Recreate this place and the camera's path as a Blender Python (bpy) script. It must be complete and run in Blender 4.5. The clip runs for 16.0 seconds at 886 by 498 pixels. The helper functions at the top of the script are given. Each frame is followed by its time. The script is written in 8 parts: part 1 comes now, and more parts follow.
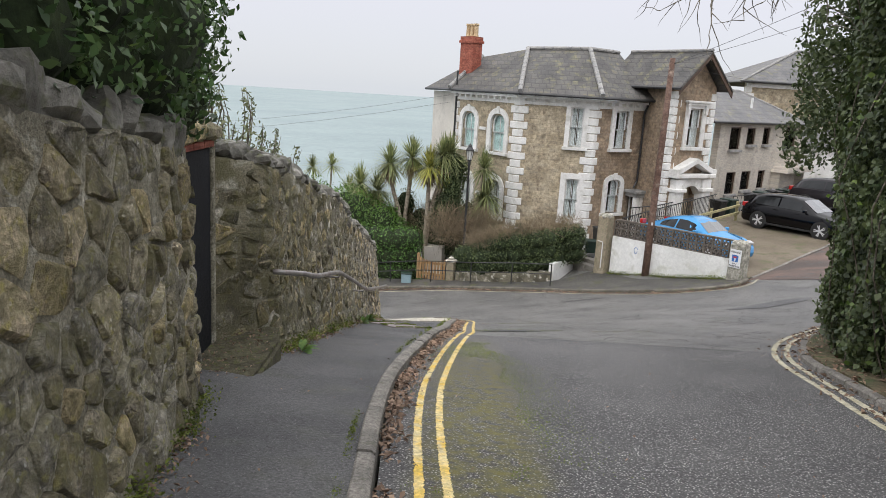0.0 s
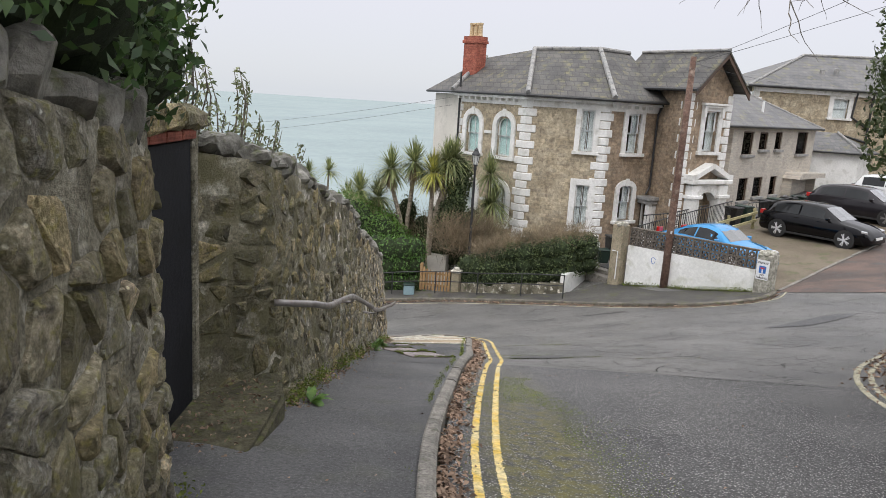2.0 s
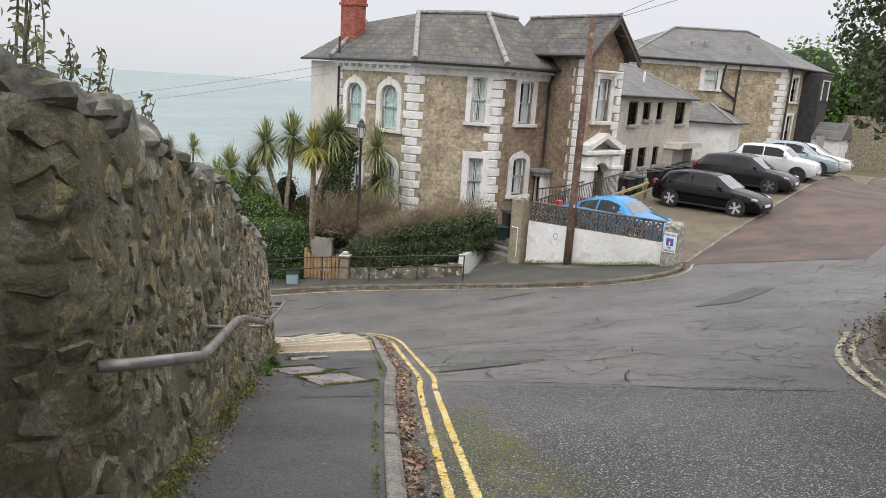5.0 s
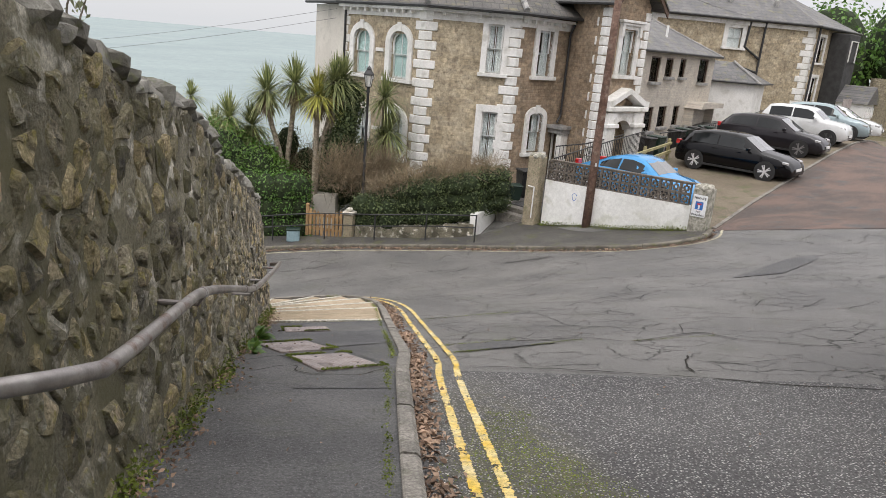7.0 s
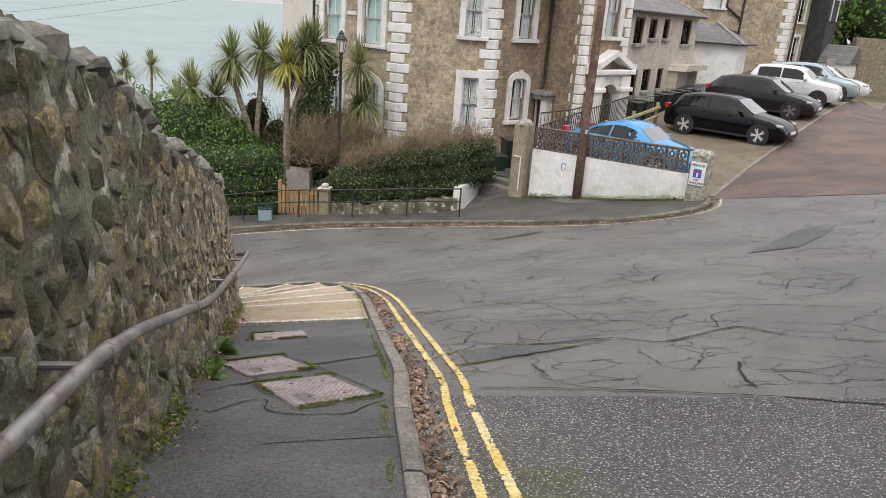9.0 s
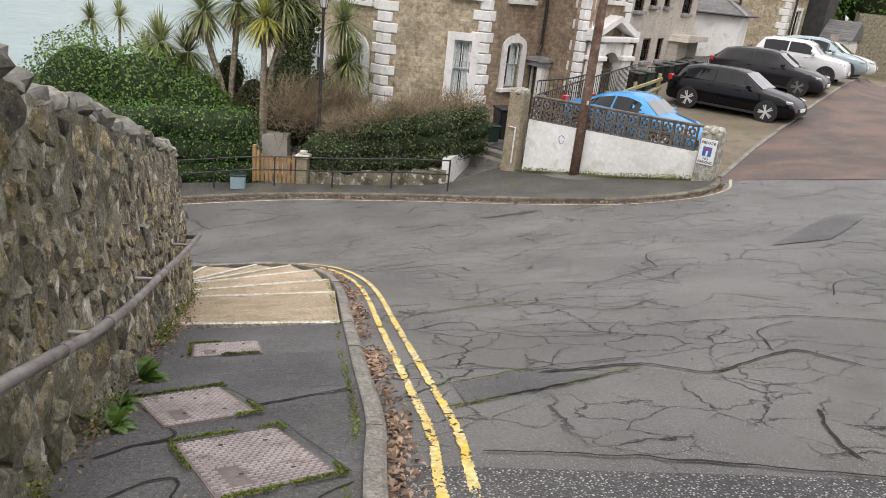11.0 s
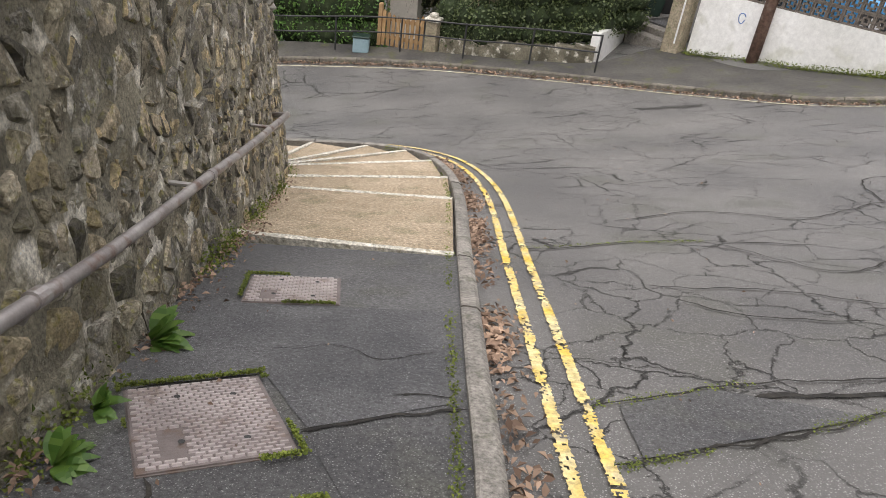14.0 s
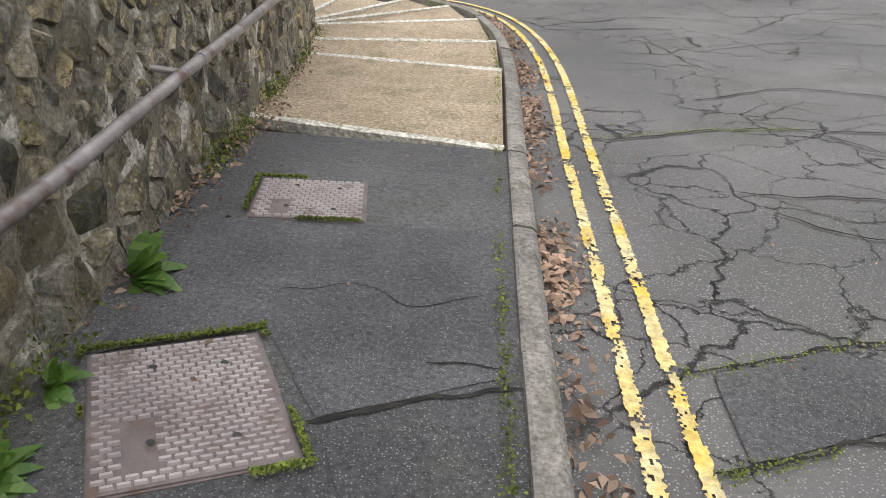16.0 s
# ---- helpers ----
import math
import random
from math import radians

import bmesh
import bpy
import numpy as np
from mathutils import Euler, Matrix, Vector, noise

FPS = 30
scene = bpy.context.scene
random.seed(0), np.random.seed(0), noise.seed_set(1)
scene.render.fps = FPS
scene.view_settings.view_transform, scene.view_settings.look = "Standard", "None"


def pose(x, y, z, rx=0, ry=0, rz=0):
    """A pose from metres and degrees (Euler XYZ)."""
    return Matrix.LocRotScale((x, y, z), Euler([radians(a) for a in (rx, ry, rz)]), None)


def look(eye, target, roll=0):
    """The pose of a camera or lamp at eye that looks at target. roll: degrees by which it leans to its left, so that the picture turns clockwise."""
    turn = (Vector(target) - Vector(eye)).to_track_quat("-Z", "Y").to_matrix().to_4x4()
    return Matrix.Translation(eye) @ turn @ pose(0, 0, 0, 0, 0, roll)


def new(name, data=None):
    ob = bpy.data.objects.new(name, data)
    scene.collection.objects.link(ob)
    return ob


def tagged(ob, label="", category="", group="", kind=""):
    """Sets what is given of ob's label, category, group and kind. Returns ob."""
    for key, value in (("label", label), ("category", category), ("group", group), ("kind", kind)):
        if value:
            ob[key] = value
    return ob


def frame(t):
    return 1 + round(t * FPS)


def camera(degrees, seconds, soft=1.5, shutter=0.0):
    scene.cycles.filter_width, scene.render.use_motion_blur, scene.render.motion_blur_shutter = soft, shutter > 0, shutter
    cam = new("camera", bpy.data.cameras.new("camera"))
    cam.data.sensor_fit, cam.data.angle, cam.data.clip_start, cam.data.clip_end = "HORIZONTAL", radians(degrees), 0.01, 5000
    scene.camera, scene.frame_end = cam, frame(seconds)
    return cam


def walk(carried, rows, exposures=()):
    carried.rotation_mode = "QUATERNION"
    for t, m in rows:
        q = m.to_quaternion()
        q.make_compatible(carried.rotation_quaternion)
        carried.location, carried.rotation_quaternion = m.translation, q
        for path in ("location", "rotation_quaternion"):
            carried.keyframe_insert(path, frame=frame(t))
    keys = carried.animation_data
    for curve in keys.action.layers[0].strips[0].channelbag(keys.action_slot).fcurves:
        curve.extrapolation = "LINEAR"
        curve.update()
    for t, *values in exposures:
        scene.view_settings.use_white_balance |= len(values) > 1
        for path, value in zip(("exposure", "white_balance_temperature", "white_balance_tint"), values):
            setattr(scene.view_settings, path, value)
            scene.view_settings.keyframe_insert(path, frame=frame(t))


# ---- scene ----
import collections
import itertools

cam = camera(62.9, 16.0, soft=0.8)
PATH = [
    (0, (0.026, 0.031, 1.404), (-0.001, 1.985, 0.979), 3.5),
    (0.5, (-0.111, 0.447, 1.348), (-0.106, 2.404, 0.938), 3.5),
    (1, (-0.268, 0.83, 1.246), (-0.247, 2.789, 0.846), 3.6),
    (1.5, (-0.363, 1.192, 1.209), (-0.355, 3.152, 0.813), 3.7),
    (2, (-0.43, 1.578, 1.174), (-0.44, 3.536, 0.767), 3.6),
    (2.5, (-0.573, 1.924, 1.095), (-0.538, 3.88, 0.678), 3.4),
    (3, (-0.675, 2.275, 1.039), (-0.555, 4.224, 0.609), 3.3),
    (3.5, (-0.746, 2.656, 1.011), (-0.553, 4.598, 0.57), 3.3),
    (4, (-0.828, 3.025, 0.91), (-0.57, 4.957, 0.46), 3.3),
    (4.5, (-0.852, 3.397, 0.865), (-0.546, 5.323, 0.419), 3.3),
    (4.6, (-0.85, 3.466, 0.823), (-0.536, 5.39, 0.376), 3.2),
    (4.7, (-0.842, 3.569, 0.813), (-0.52, 5.492, 0.368), 3.3),
    (6.8, (-0.746, 5.118, 0.445), (-0.411, 7.015, -0.094), 4.8),
    (7, (-0.775, 5.271, 0.42), (-0.45, 7.165, -0.134), 4.9),
    (7.5, (-0.776, 5.576, 0.375), (-0.469, 7.462, -0.217), 4.4),
    (8, (-0.75, 5.91, 0.353), (-0.434, 7.79, -0.249), 3.8),
    (8.5, (-0.779, 6.237, 0.254), (-0.434, 8.108, -0.364), 3.7),
    (9, (-0.76, 6.545, 0.23), (-0.37, 8.403, -0.399), 4.1),
    (9.2, (-0.735, 6.68, 0.179), (-0.333, 8.534, -0.455), 4.4),
    (11.3, (-0.531, 8.207, -0.098), (-0.099, 10.015, -0.835), 6.4),
    (11.5, (-0.551, 8.352, -0.156), (-0.138, 10.154, -0.918), 6.7),
    (12, (-0.54, 8.667, -0.199), (-0.198, 10.446, -1.047), 7.4),
    (12.5, (-0.466, 8.997, -0.286), (-0.191, 10.754, -1.202), 8.0),
    (13, (-0.444, 9.273, -0.375), (-0.232, 11.011, -1.341), 8.3),
    (13.5, (-0.447, 9.567, -0.411), (-0.296, 11.291, -1.414), 8.0),
    (14, (-0.386, 9.846, -0.516), (-0.258, 11.544, -1.566), 7.7),
    (14.5, (-0.407, 10.105, -0.585), (-0.284, 11.749, -1.717), 8.1),
    (15, (-0.483, 10.328, -0.636), (-0.378, 11.862, -1.915), 9.2),
    (15.5, (-0.482, 10.45, -0.65), (-0.417, 11.909, -2.017), 9.1),
    (16, (-0.394, 10.597, -0.719), (-0.339, 12.046, -2.097), 7.4),
]
walk(cam, [(t, look(eye, target, roll)) for t, eye, target, roll in PATH], exposures=[(0, 0.16, 6500, 10), (3, 0.16, 6500, 10), (7, 0.17, 6720, 11), (9.2, 0.18, 6720, 11), (12, 0.3, 6750, 12), (14, 0.31, 6750, 12), (16, 0.3, 6500, 10)])

# ---- world: bright overcast sky, brighter towards the zenith ----
world = bpy.data.worlds.new("overcast_sky")
scene.world = world
world.use_nodes = True
wn, wl = world.node_tree.nodes, world.node_tree.links
wn.clear()
w_out = wn.new("ShaderNodeOutputWorld")
w_bg = wn.new("ShaderNodeBackground")
w_bg.inputs["Strength"].default_value = 1.0
w_sky = wn.new("ShaderNodeTexSky")
w_sky.sky_type = "NISHITA"
w_sky.sun_disc = False
w_sky.sun_elevation, w_sky.sun_rotation = radians(38), radians(200)
w_dim = wn.new("ShaderNodeMixRGB")
w_dim.blend_type, w_dim.inputs[0].default_value = "MULTIPLY", 1.0
w_dim.inputs[2].default_value = (0.1, 0.1, 0.1, 1)
w_geo = wn.new("ShaderNodeTexCoord")
w_sep = wn.new("ShaderNodeSeparateXYZ")
w_ramp = wn.new("ShaderNodeValToRGB")
w_ramp.color_ramp.elements[0].position, w_ramp.color_ramp.elements[0].color = 0.0, (0.66, 0.69, 0.74, 1)
w_ramp.color_ramp.elements[1].position, w_ramp.color_ramp.elements[1].color = 1.0, (2.3, 2.3, 2.35, 1)
w_e = w_ramp.color_ramp.elements.new(0.14)
w_e.color = (0.76, 0.75, 0.82, 1)
w_mix = wn.new("ShaderNodeMixRGB")
w_mix.inputs[0].default_value = 0.9
wl.new(w_geo.outputs["Generated"], w_sep.inputs[0])
wl.new(w_sep.outputs["Z"], w_ramp.inputs["Fac"])
wl.new(w_sky.outputs[0], w_dim.inputs[1])
wl.new(w_dim.outputs[0], w_mix.inputs[1])
wl.new(w_ramp.outputs[0], w_mix.inputs[2])
wl.new(w_mix.outputs[0], w_bg.inputs["Color"])
wl.new(w_bg.outputs[0], w_out.inputs["Surface"])

sun = new("sun", bpy.data.lights.new("sun", "SUN"))
sun.data.energy, sun.data.angle, sun.data.color = 0.8, radians(25), (1.0, 0.97, 0.93)
sun.matrix_world = look((0, 0, 30), (6, 17, 8))


# ---- materials ----
def surf(name, c1, c2, c3=None, scale=3.0, rough=0.85, bump=0.3, fine=60.0, metal=0.0, spots=None, vary=0.0, island=False, detail=6.0, distort=0.0, spec=0.5, coat=0.0):
    """A two-scale mottled surface: large patches between c1 and c2, fine grain, optional third colour in blotches."""
    m = bpy.data.materials.new(name)
    m.use_nodes = True
    n, l = m.node_tree.nodes, m.node_tree.links
    b = n["Principled BSDF"]
    b.inputs["Roughness"].default_value, b.inputs["Metallic"].default_value = rough, metal
    b.inputs["Specular IOR Level"].default_value = spec
    b.inputs["Coat Weight"].default_value = coat
    co = n.new("ShaderNodeTexCoord")
    big = n.new("ShaderNodeTexNoise")
    big.inputs["Scale"].default_value, big.inputs["Detail"].default_value, big.inputs["Distortion"].default_value = scale, detail, distort
    small = n.new("ShaderNodeTexNoise")
    small.inputs["Scale"].default_value, small.inputs["Detail"].default_value, small.inputs["Roughness"].default_value = fine * 0.4, 6, 0.72
    geo = n.new("ShaderNodeNewGeometry")
    for t in (big, small):
        l.new(geo.outputs["Position"], t.inputs["Vector"])
    ramp = n.new("ShaderNodeValToRGB")
    ramp.color_ramp.elements[0].position, ramp.color_ramp.elements[1].position = 0.35, 0.65
    ramp.color_ramp.elements[0].color, ramp.color_ramp.elements[1].color = (*c1, 1), (*c2, 1)
    l.new(big.outputs["Fac"], ramp.inputs["Fac"])
    col = ramp.outputs[0]

    def mix(kind, fac, a, c):
        x = n.new("ShaderNodeMixRGB")
        x.blend_type = kind
        for i, v in enumerate((fac, a, c)):
            if isinstance(v, (float, int)):
                x.inputs[i].default_value = v if i == 0 else (v, v, v, 1)
            elif isinstance(v, tuple):
                x.inputs[i].default_value = (*v, 1)
            else:
                l.new(v, x.inputs[i])
        return x.outputs[0]

    if c3:
        blot = n.new("ShaderNodeTexNoise")
        blot.inputs["Scale"].default_value, blot.inputs["Detail"].default_value = scale * 2.3, 8
        l.new(geo.outputs["Position"], blot.inputs["Vector"])
        br = n.new("ShaderNodeValToRGB")
        br.color_ramp.elements[0].position, br.color_ramp.elements[1].position = 0.55, 0.68
        l.new(blot.outputs["Fac"], br.inputs["Fac"])
        col = mix("MIX", br.outputs[0], col, c3)
    if spots:
        v = n.new("ShaderNodeTexVoronoi")
        v.inputs["Scale"].default_value = spots[1]
        l.new(geo.outputs["Position"], v.inputs["Vector"])
        sr = n.new("ShaderNodeValToRGB")
        sr.color_ramp.elements[0].position, sr.color_ramp.elements[0].color = spots[2] * 0.6, (1, 1, 1, 1)
        sr.color_ramp.elements[1].position, sr.color_ramp.elements[1].color = spots[2], (0, 0, 0, 1)
        l.new(v.outputs["Distance"], sr.inputs["Fac"])
        wn_ = n.new("ShaderNodeTexWhiteNoise")
        l.new(v.outputs["Position"], wn_.inputs["Vector"])
        keep = n.new("ShaderNodeMath")
        keep.operation = "MULTIPLY"
        l.new(sr.outputs[0], keep.inputs[0])
        l.new(wn_.outputs["Value"], keep.inputs[1])
        col = mix("MIX", keep.outputs[0], col, spots[0])
    grain = n.new("ShaderNodeMapRange")
    amount = (0.8 if fine >= 90 else 0.6) if rough >= 0.7 and bump >= 0.3 else 0.16
    grain.inputs["From Min"].default_value, grain.inputs["From Max"].default_value = 0.25, 0.75
    grain.inputs["To Min"].default_value, grain.inputs["To Max"].default_value = 1 - amount, 1 + amount
    l.new(small.outputs["Fac"], grain.inputs["Value"])
    col = mix("MULTIPLY", 1.0, col, grain.outputs[0])
    if vary:
        src = geo.outputs["Random Per Island"] if island else n.new("ShaderNodeObjectInfo").outputs["Random"]
        mr = n.new("ShaderNodeMapRange")
        mr.inputs["To Min"].default_value, mr.inputs["To Max"].default_value = 1 - vary, 1 + vary
        l.new(src, mr.inputs["Value"])
        col = mix("MULTIPLY", 1.0, col, mr.outputs[0])
    l.new(col, b.inputs["Base Color"])
    if bump:
        add = n.new("ShaderNodeMath")
        add.operation = "ADD"
        l.new(big.outputs["Fac"], add.inputs[0])
        l.new(small.outputs["Fac"], add.inputs[1])
        bp = n.new("ShaderNodeBump")
        bp.inputs["Strength"].default_value, bp.inputs["Distance"].default_value = bump, 0.035
        l.new(add.outputs[0], bp.inputs["Height"])
        l.new(bp.outputs[0], b.inputs["Normal"])
    return m


def cracked(m, scale, width, colour, amount=0.5):
    """Adds a net of fine cracks, broken up by noise, to a surf() material."""
    n, l = m.node_tree.nodes, m.node_tree.links
    b = n["Principled BSDF"]
    old = b.inputs["Base Color"].links[0].from_socket
    geo = n.new("ShaderNodeNewGeometry")
    wob = n.new("ShaderNodeTexNoise")
    wob.inputs["Scale"].default_value, wob.inputs["Detail"].default_value, wob.inputs["Roughness"].default_value = 2.5, 8, 0.68
    l.new(geo.outputs["Position"], wob.inputs["Vector"])
    off = n.new("ShaderNodeVectorMath")
    off.operation = "MULTIPLY_ADD"
    off.inputs[1].default_value = (0.42, 0.42, 0.0)
    l.new(wob.outputs["Color"], off.inputs[0])
    l.new(geo.outputs["Position"], off.inputs[2])
    flat = n.new("ShaderNodeVectorMath")
    flat.operation = "MULTIPLY"
    flat.inputs[1].default_value = (0.75, 1.0, 0.0)
    l.new(off.outputs[0], flat.inputs[0])
    v = n.new("ShaderNodeTexVoronoi")
    v.feature = "DISTANCE_TO_EDGE"
    v.inputs["Scale"].default_value = scale
    l.new(flat.outputs[0], v.inputs["Vector"])
    r = n.new("ShaderNodeValToRGB")
    r.color_ramp.elements[0].color, r.color_ramp.elements[1].color = (1, 1, 1, 1), (0, 0, 0, 1)
    r.color_ramp.elements[0].position, r.color_ramp.elements[1].position = width * 0.4, width
    l.new(v.outputs["Distance"], r.inputs["Fac"])
    gate_n = n.new("ShaderNodeTexNoise")
    gate_n.inputs["Scale"].default_value, gate_n.inputs["Detail"].default_value = 0.9, 4
    l.new(geo.outputs["Position"], gate_n.inputs["Vector"])
    gr = n.new("ShaderNodeValToRGB")
    gr.color_ramp.elements[0].position, gr.color_ramp.elements[1].position = 1 - amount - 0.06, 1 - amount + 0.06
    l.new(gate_n.outputs["Fac"], gr.inputs["Fac"])
    k = n.new("ShaderNodeMath")
    k.operation = "MULTIPLY"
    l.new(r.outputs[0], k.inputs[0])
    l.new(gr.outputs[0], k.inputs[1])
    x = n.new("ShaderNodeMixRGB")
    l.new(k.outputs[0], x.inputs[0])
    l.new(old, x.inputs[1])
    x.inputs[2].default_value = (*colour, 1)
    l.new(x.outputs[0], b.inputs["Base Color"])
    bp = n.new("ShaderNodeBump")
    bp.invert = True
    bp.inputs["Strength"].default_value, bp.inputs["Distance"].default_value = 0.8, 0.03
    l.new(k.outputs[0], bp.inputs["Height"])
    if b.inputs["Normal"].links:
        l.new(b.inputs["Normal"].links[0].from_socket, bp.inputs["Normal"])
    l.new(bp.outputs[0], b.inputs["Normal"])
    return m


def bricked(m, w, h, mortar, mortar_w=0.02, fade=0.6):
    """Far coursed stonework on an upright wall: faint courses over a surf() material, in the wall's own x and z."""
    n, l = m.node_tree.nodes, m.node_tree.links
    b = n["Principled BSDF"]
    old = b.inputs["Base Color"].links[0].from_socket
    co = n.new("ShaderNodeTexCoord")
    sep = n.new("ShaderNodeSeparateXYZ")
    com = n.new("ShaderNodeCombineXYZ")
    l.new(co.outputs["Object"], sep.inputs[0])
    l.new(sep.outputs["X"], com.inputs["X"])
    l.new(sep.outputs["Z"], com.inputs["Y"])
    wob = n.new("ShaderNodeTexNoise")
    wob.inputs["Scale"].default_value = 3
    l.new(com.outputs[0], wob.inputs["Vector"])
    ad = n.new("ShaderNodeVectorMath")
    ad.operation = "MULTIPLY_ADD"
    ad.inputs[1].default_value = (0.12, 0.06, 0)
    l.new(wob.outputs["Color"], ad.inputs[0])
    l.new(com.outputs[0], ad.inputs[2])
    br = n.new("ShaderNodeTexBrick")
    br.inputs["Scale"].default_value = 1.0
    br.inputs["Brick Width"].default_value, br.inputs["Row Height"].default_value = w, h
    br.inputs["Mortar Size"].default_value, br.inputs["Mortar Smooth"].default_value = mortar_w, 0.3
    br.inputs["Color1"].default_value, br.inputs["Color2"].default_value = (0.72, 0.72, 0.72, 1), (1.2, 1.15, 1.05, 1)
    br.inputs["Mortar"].default_value = (*mortar, 1)
    l.new(ad.outputs[0], br.inputs["Vector"])
    x = n.new("ShaderNodeMixRGB")
    x.blend_type, x.inputs[0].default_value = "MULTIPLY", fade
    l.new(old, x.inputs[1])
    l.new(br.outputs["Color"], x.inputs[2])
    l.new(x.outputs[0], b.inputs["Base Color"])
    bp = n.new("ShaderNodeBump")
    bp.invert = True
    bp.inputs["Strength"].default_value, bp.inputs["Distance"].default_value = 0.5, 0.02
    l.new(br.outputs["Fac"], bp.inputs["Height"])
    if b.inputs["Normal"].links:
        l.new(b.inputs["Normal"].links[0].from_socket, bp.inputs["Normal"])
    l.new(bp.outputs[0], b.inputs["Normal"])
    return m


def glassy(name, tint=(0.8, 0.85, 0.85), gloss=0.2):
    m = bpy.data.materials.new(name)
    m.use_nodes = True
    n, l = m.node_tree.nodes, m.node_tree.links
    n.remove(n["Principled BSDF"])
    tr, gl, mx, lw = n.new("ShaderNodeBsdfTransparent"), n.new("ShaderNodeBsdfGlossy"), n.new("ShaderNodeMixShader"), n.new("ShaderNodeLayerWeight")
    tr.inputs[0].default_value = (*tint, 1)
    gl.inputs["Roughness"].default_value = 0.03
    lw.inputs["Blend"].default_value = gloss
    l.new(lw.outputs["Fresnel"], mx.inputs[0])
    l.new(tr.outputs[0], mx.inputs[1])
    l.new(gl.outputs[0], mx.inputs[2])
    l.new(mx.outputs[0], n["Material Output"].inputs["Surface"])
    return m


def leafy(name, c1, c2, rough=0.45, trans=0.25):
    """Leaves that differ one from the next, and pass some light."""
    m = bpy.data.materials.new(name)
    m.use_nodes = True
    n, l = m.node_tree.nodes, m.node_tree.links
    b = n["Principled BSDF"]
    geo = n.new("ShaderNodeNewGeometry")
    r = n.new("ShaderNodeValToRGB")
    r.color_ramp.elements[0].color, r.color_ramp.elements[1].color = (*c1, 1), (*c2, 1)
    l.new(geo.outputs["Random Per Island"], r.inputs["Fac"])
    nz = n.new("ShaderNodeTexNoise")
    nz.inputs["Scale"].default_value = 1.3
    l.new(geo.outputs["Position"], nz.inputs["Vector"])
    mr = n.new("ShaderNodeMapRange")
    mr.inputs["From Min"].default_value, mr.inputs["From Max"].default_value = 0.3, 0.7
    mr.inputs["To Min"].default_value, mr.inputs["To Max"].default_value = 0.65, 1.4
    l.new(nz.outputs["Fac"], mr.inputs["Value"])
    x = n.new("ShaderNodeMixRGB")
    x.blend_type, x.inputs[0].default_value = "MULTIPLY", 1.0
    l.new(r.outputs[0], x.inputs[1])
    l.new(mr.outputs[0], x.inputs[2])
    l.new(x.outputs[0], b.inputs["Base Color"])
    b.inputs["Roughness"].default_value = rough
    tl, mx = n.new("ShaderNodeBsdfTranslucent"), n.new("ShaderNodeMixShader")
    l.new(x.outputs[0], tl.inputs[0])
    mx.inputs[0].default_value = trans
    l.new(b.outputs[0], mx.inputs[1])
    l.new(tl.outputs[0], mx.inputs[2])
    l.new(mx.outputs[0], n["Material Output"].inputs["Surface"])
    return m


def stained(m, colour, x0, x1, y0, y1, scale=2.5, amount=0.75):
    """A colour worked into a strip of the surface, ragged at its edges and broken by noise: moss, and once painted
    shade.
    """
    n, l = m.node_tree.nodes, m.node_tree.links
    b = n["Principled BSDF"]
    old = b.inputs["Base Color"].links[0].from_socket
    geo = n.new("ShaderNodeNewGeometry")
    sep = n.new("ShaderNodeSeparateXYZ")
    l.new(geo.outputs["Position"], sep.inputs[0])
    nz = n.new("ShaderNodeTexNoise")
    nz.inputs["Scale"].default_value, nz.inputs["Detail"].default_value = scale, 9
    nz.inputs["Roughness"].default_value = 0.7
    l.new(geo.outputs["Position"], nz.inputs["Vector"])
    r = n.new("ShaderNodeMapRange")
    r.inputs["From Min"].default_value, r.inputs["From Max"].default_value = 0.38, 0.62
    r.inputs["To Max"].default_value = amount
    l.new(nz.outputs["Fac"], r.inputs["Value"])
    k = r.outputs[0]
    for axis, a, c in (("X", x0, x1), ("Y", y0, y1)):
        mid, half = (a + c) / 2, (c - a) / 2
        d = n.new("ShaderNodeMath")
        d.operation = "SUBTRACT"
        d.inputs[1].default_value = mid
        l.new(sep.outputs[axis], d.inputs[0])
        ab = n.new("ShaderNodeMath")
        ab.operation = "ABSOLUTE"
        l.new(d.outputs[0], ab.inputs[0])
        f = n.new("ShaderNodeMapRange")
        f.interpolation_type = "SMOOTHSTEP"
        f.inputs["From Min"].default_value, f.inputs["From Max"].default_value = half, half * 0.35
        l.new(ab.outputs[0], f.inputs["Value"])
        mu = n.new("ShaderNodeMath")
        mu.operation = "MULTIPLY"
        l.new(k, mu.inputs[0])
        l.new(f.outputs[0], mu.inputs[1])
        k = mu.outputs[0]
    x = n.new("ShaderNodeMixRGB")
    l.new(k, x.inputs[0])
    l.new(old, x.inputs[1])
    x.inputs[2].default_value = (*colour, 1)
    l.new(x.outputs[0], b.inputs["Base Color"])
    return m


M_ROAD = surf("chipped_asphalt", (0.066, 0.065, 0.068), (0.108, 0.106, 0.106), scale=0.7, rough=0.8, bump=0.8, fine=110, spots=((0.62, 0.61, 0.58), 60, 0.42))
stained(M_ROAD, (0.185, 0.17, 0.045), -0.25, 0.85, -8.0, 11.5, 9.0, 0.9)
M_OLD = cracked(cracked(surf("old_worn_asphalt", (0.076, 0.074, 0.073), (0.142, 0.137, 0.13), (0.094, 0.093, 0.082), scale=0.55, rough=0.55, bump=0.5, fine=110, spots=((0.4, 0.4, 0.38), 90, 0.36)), 0.95, 0.007, (0.018, 0.017, 0.015), 0.5), 2.4, 0.01, (0.02, 0.019, 0.017), 0.5)
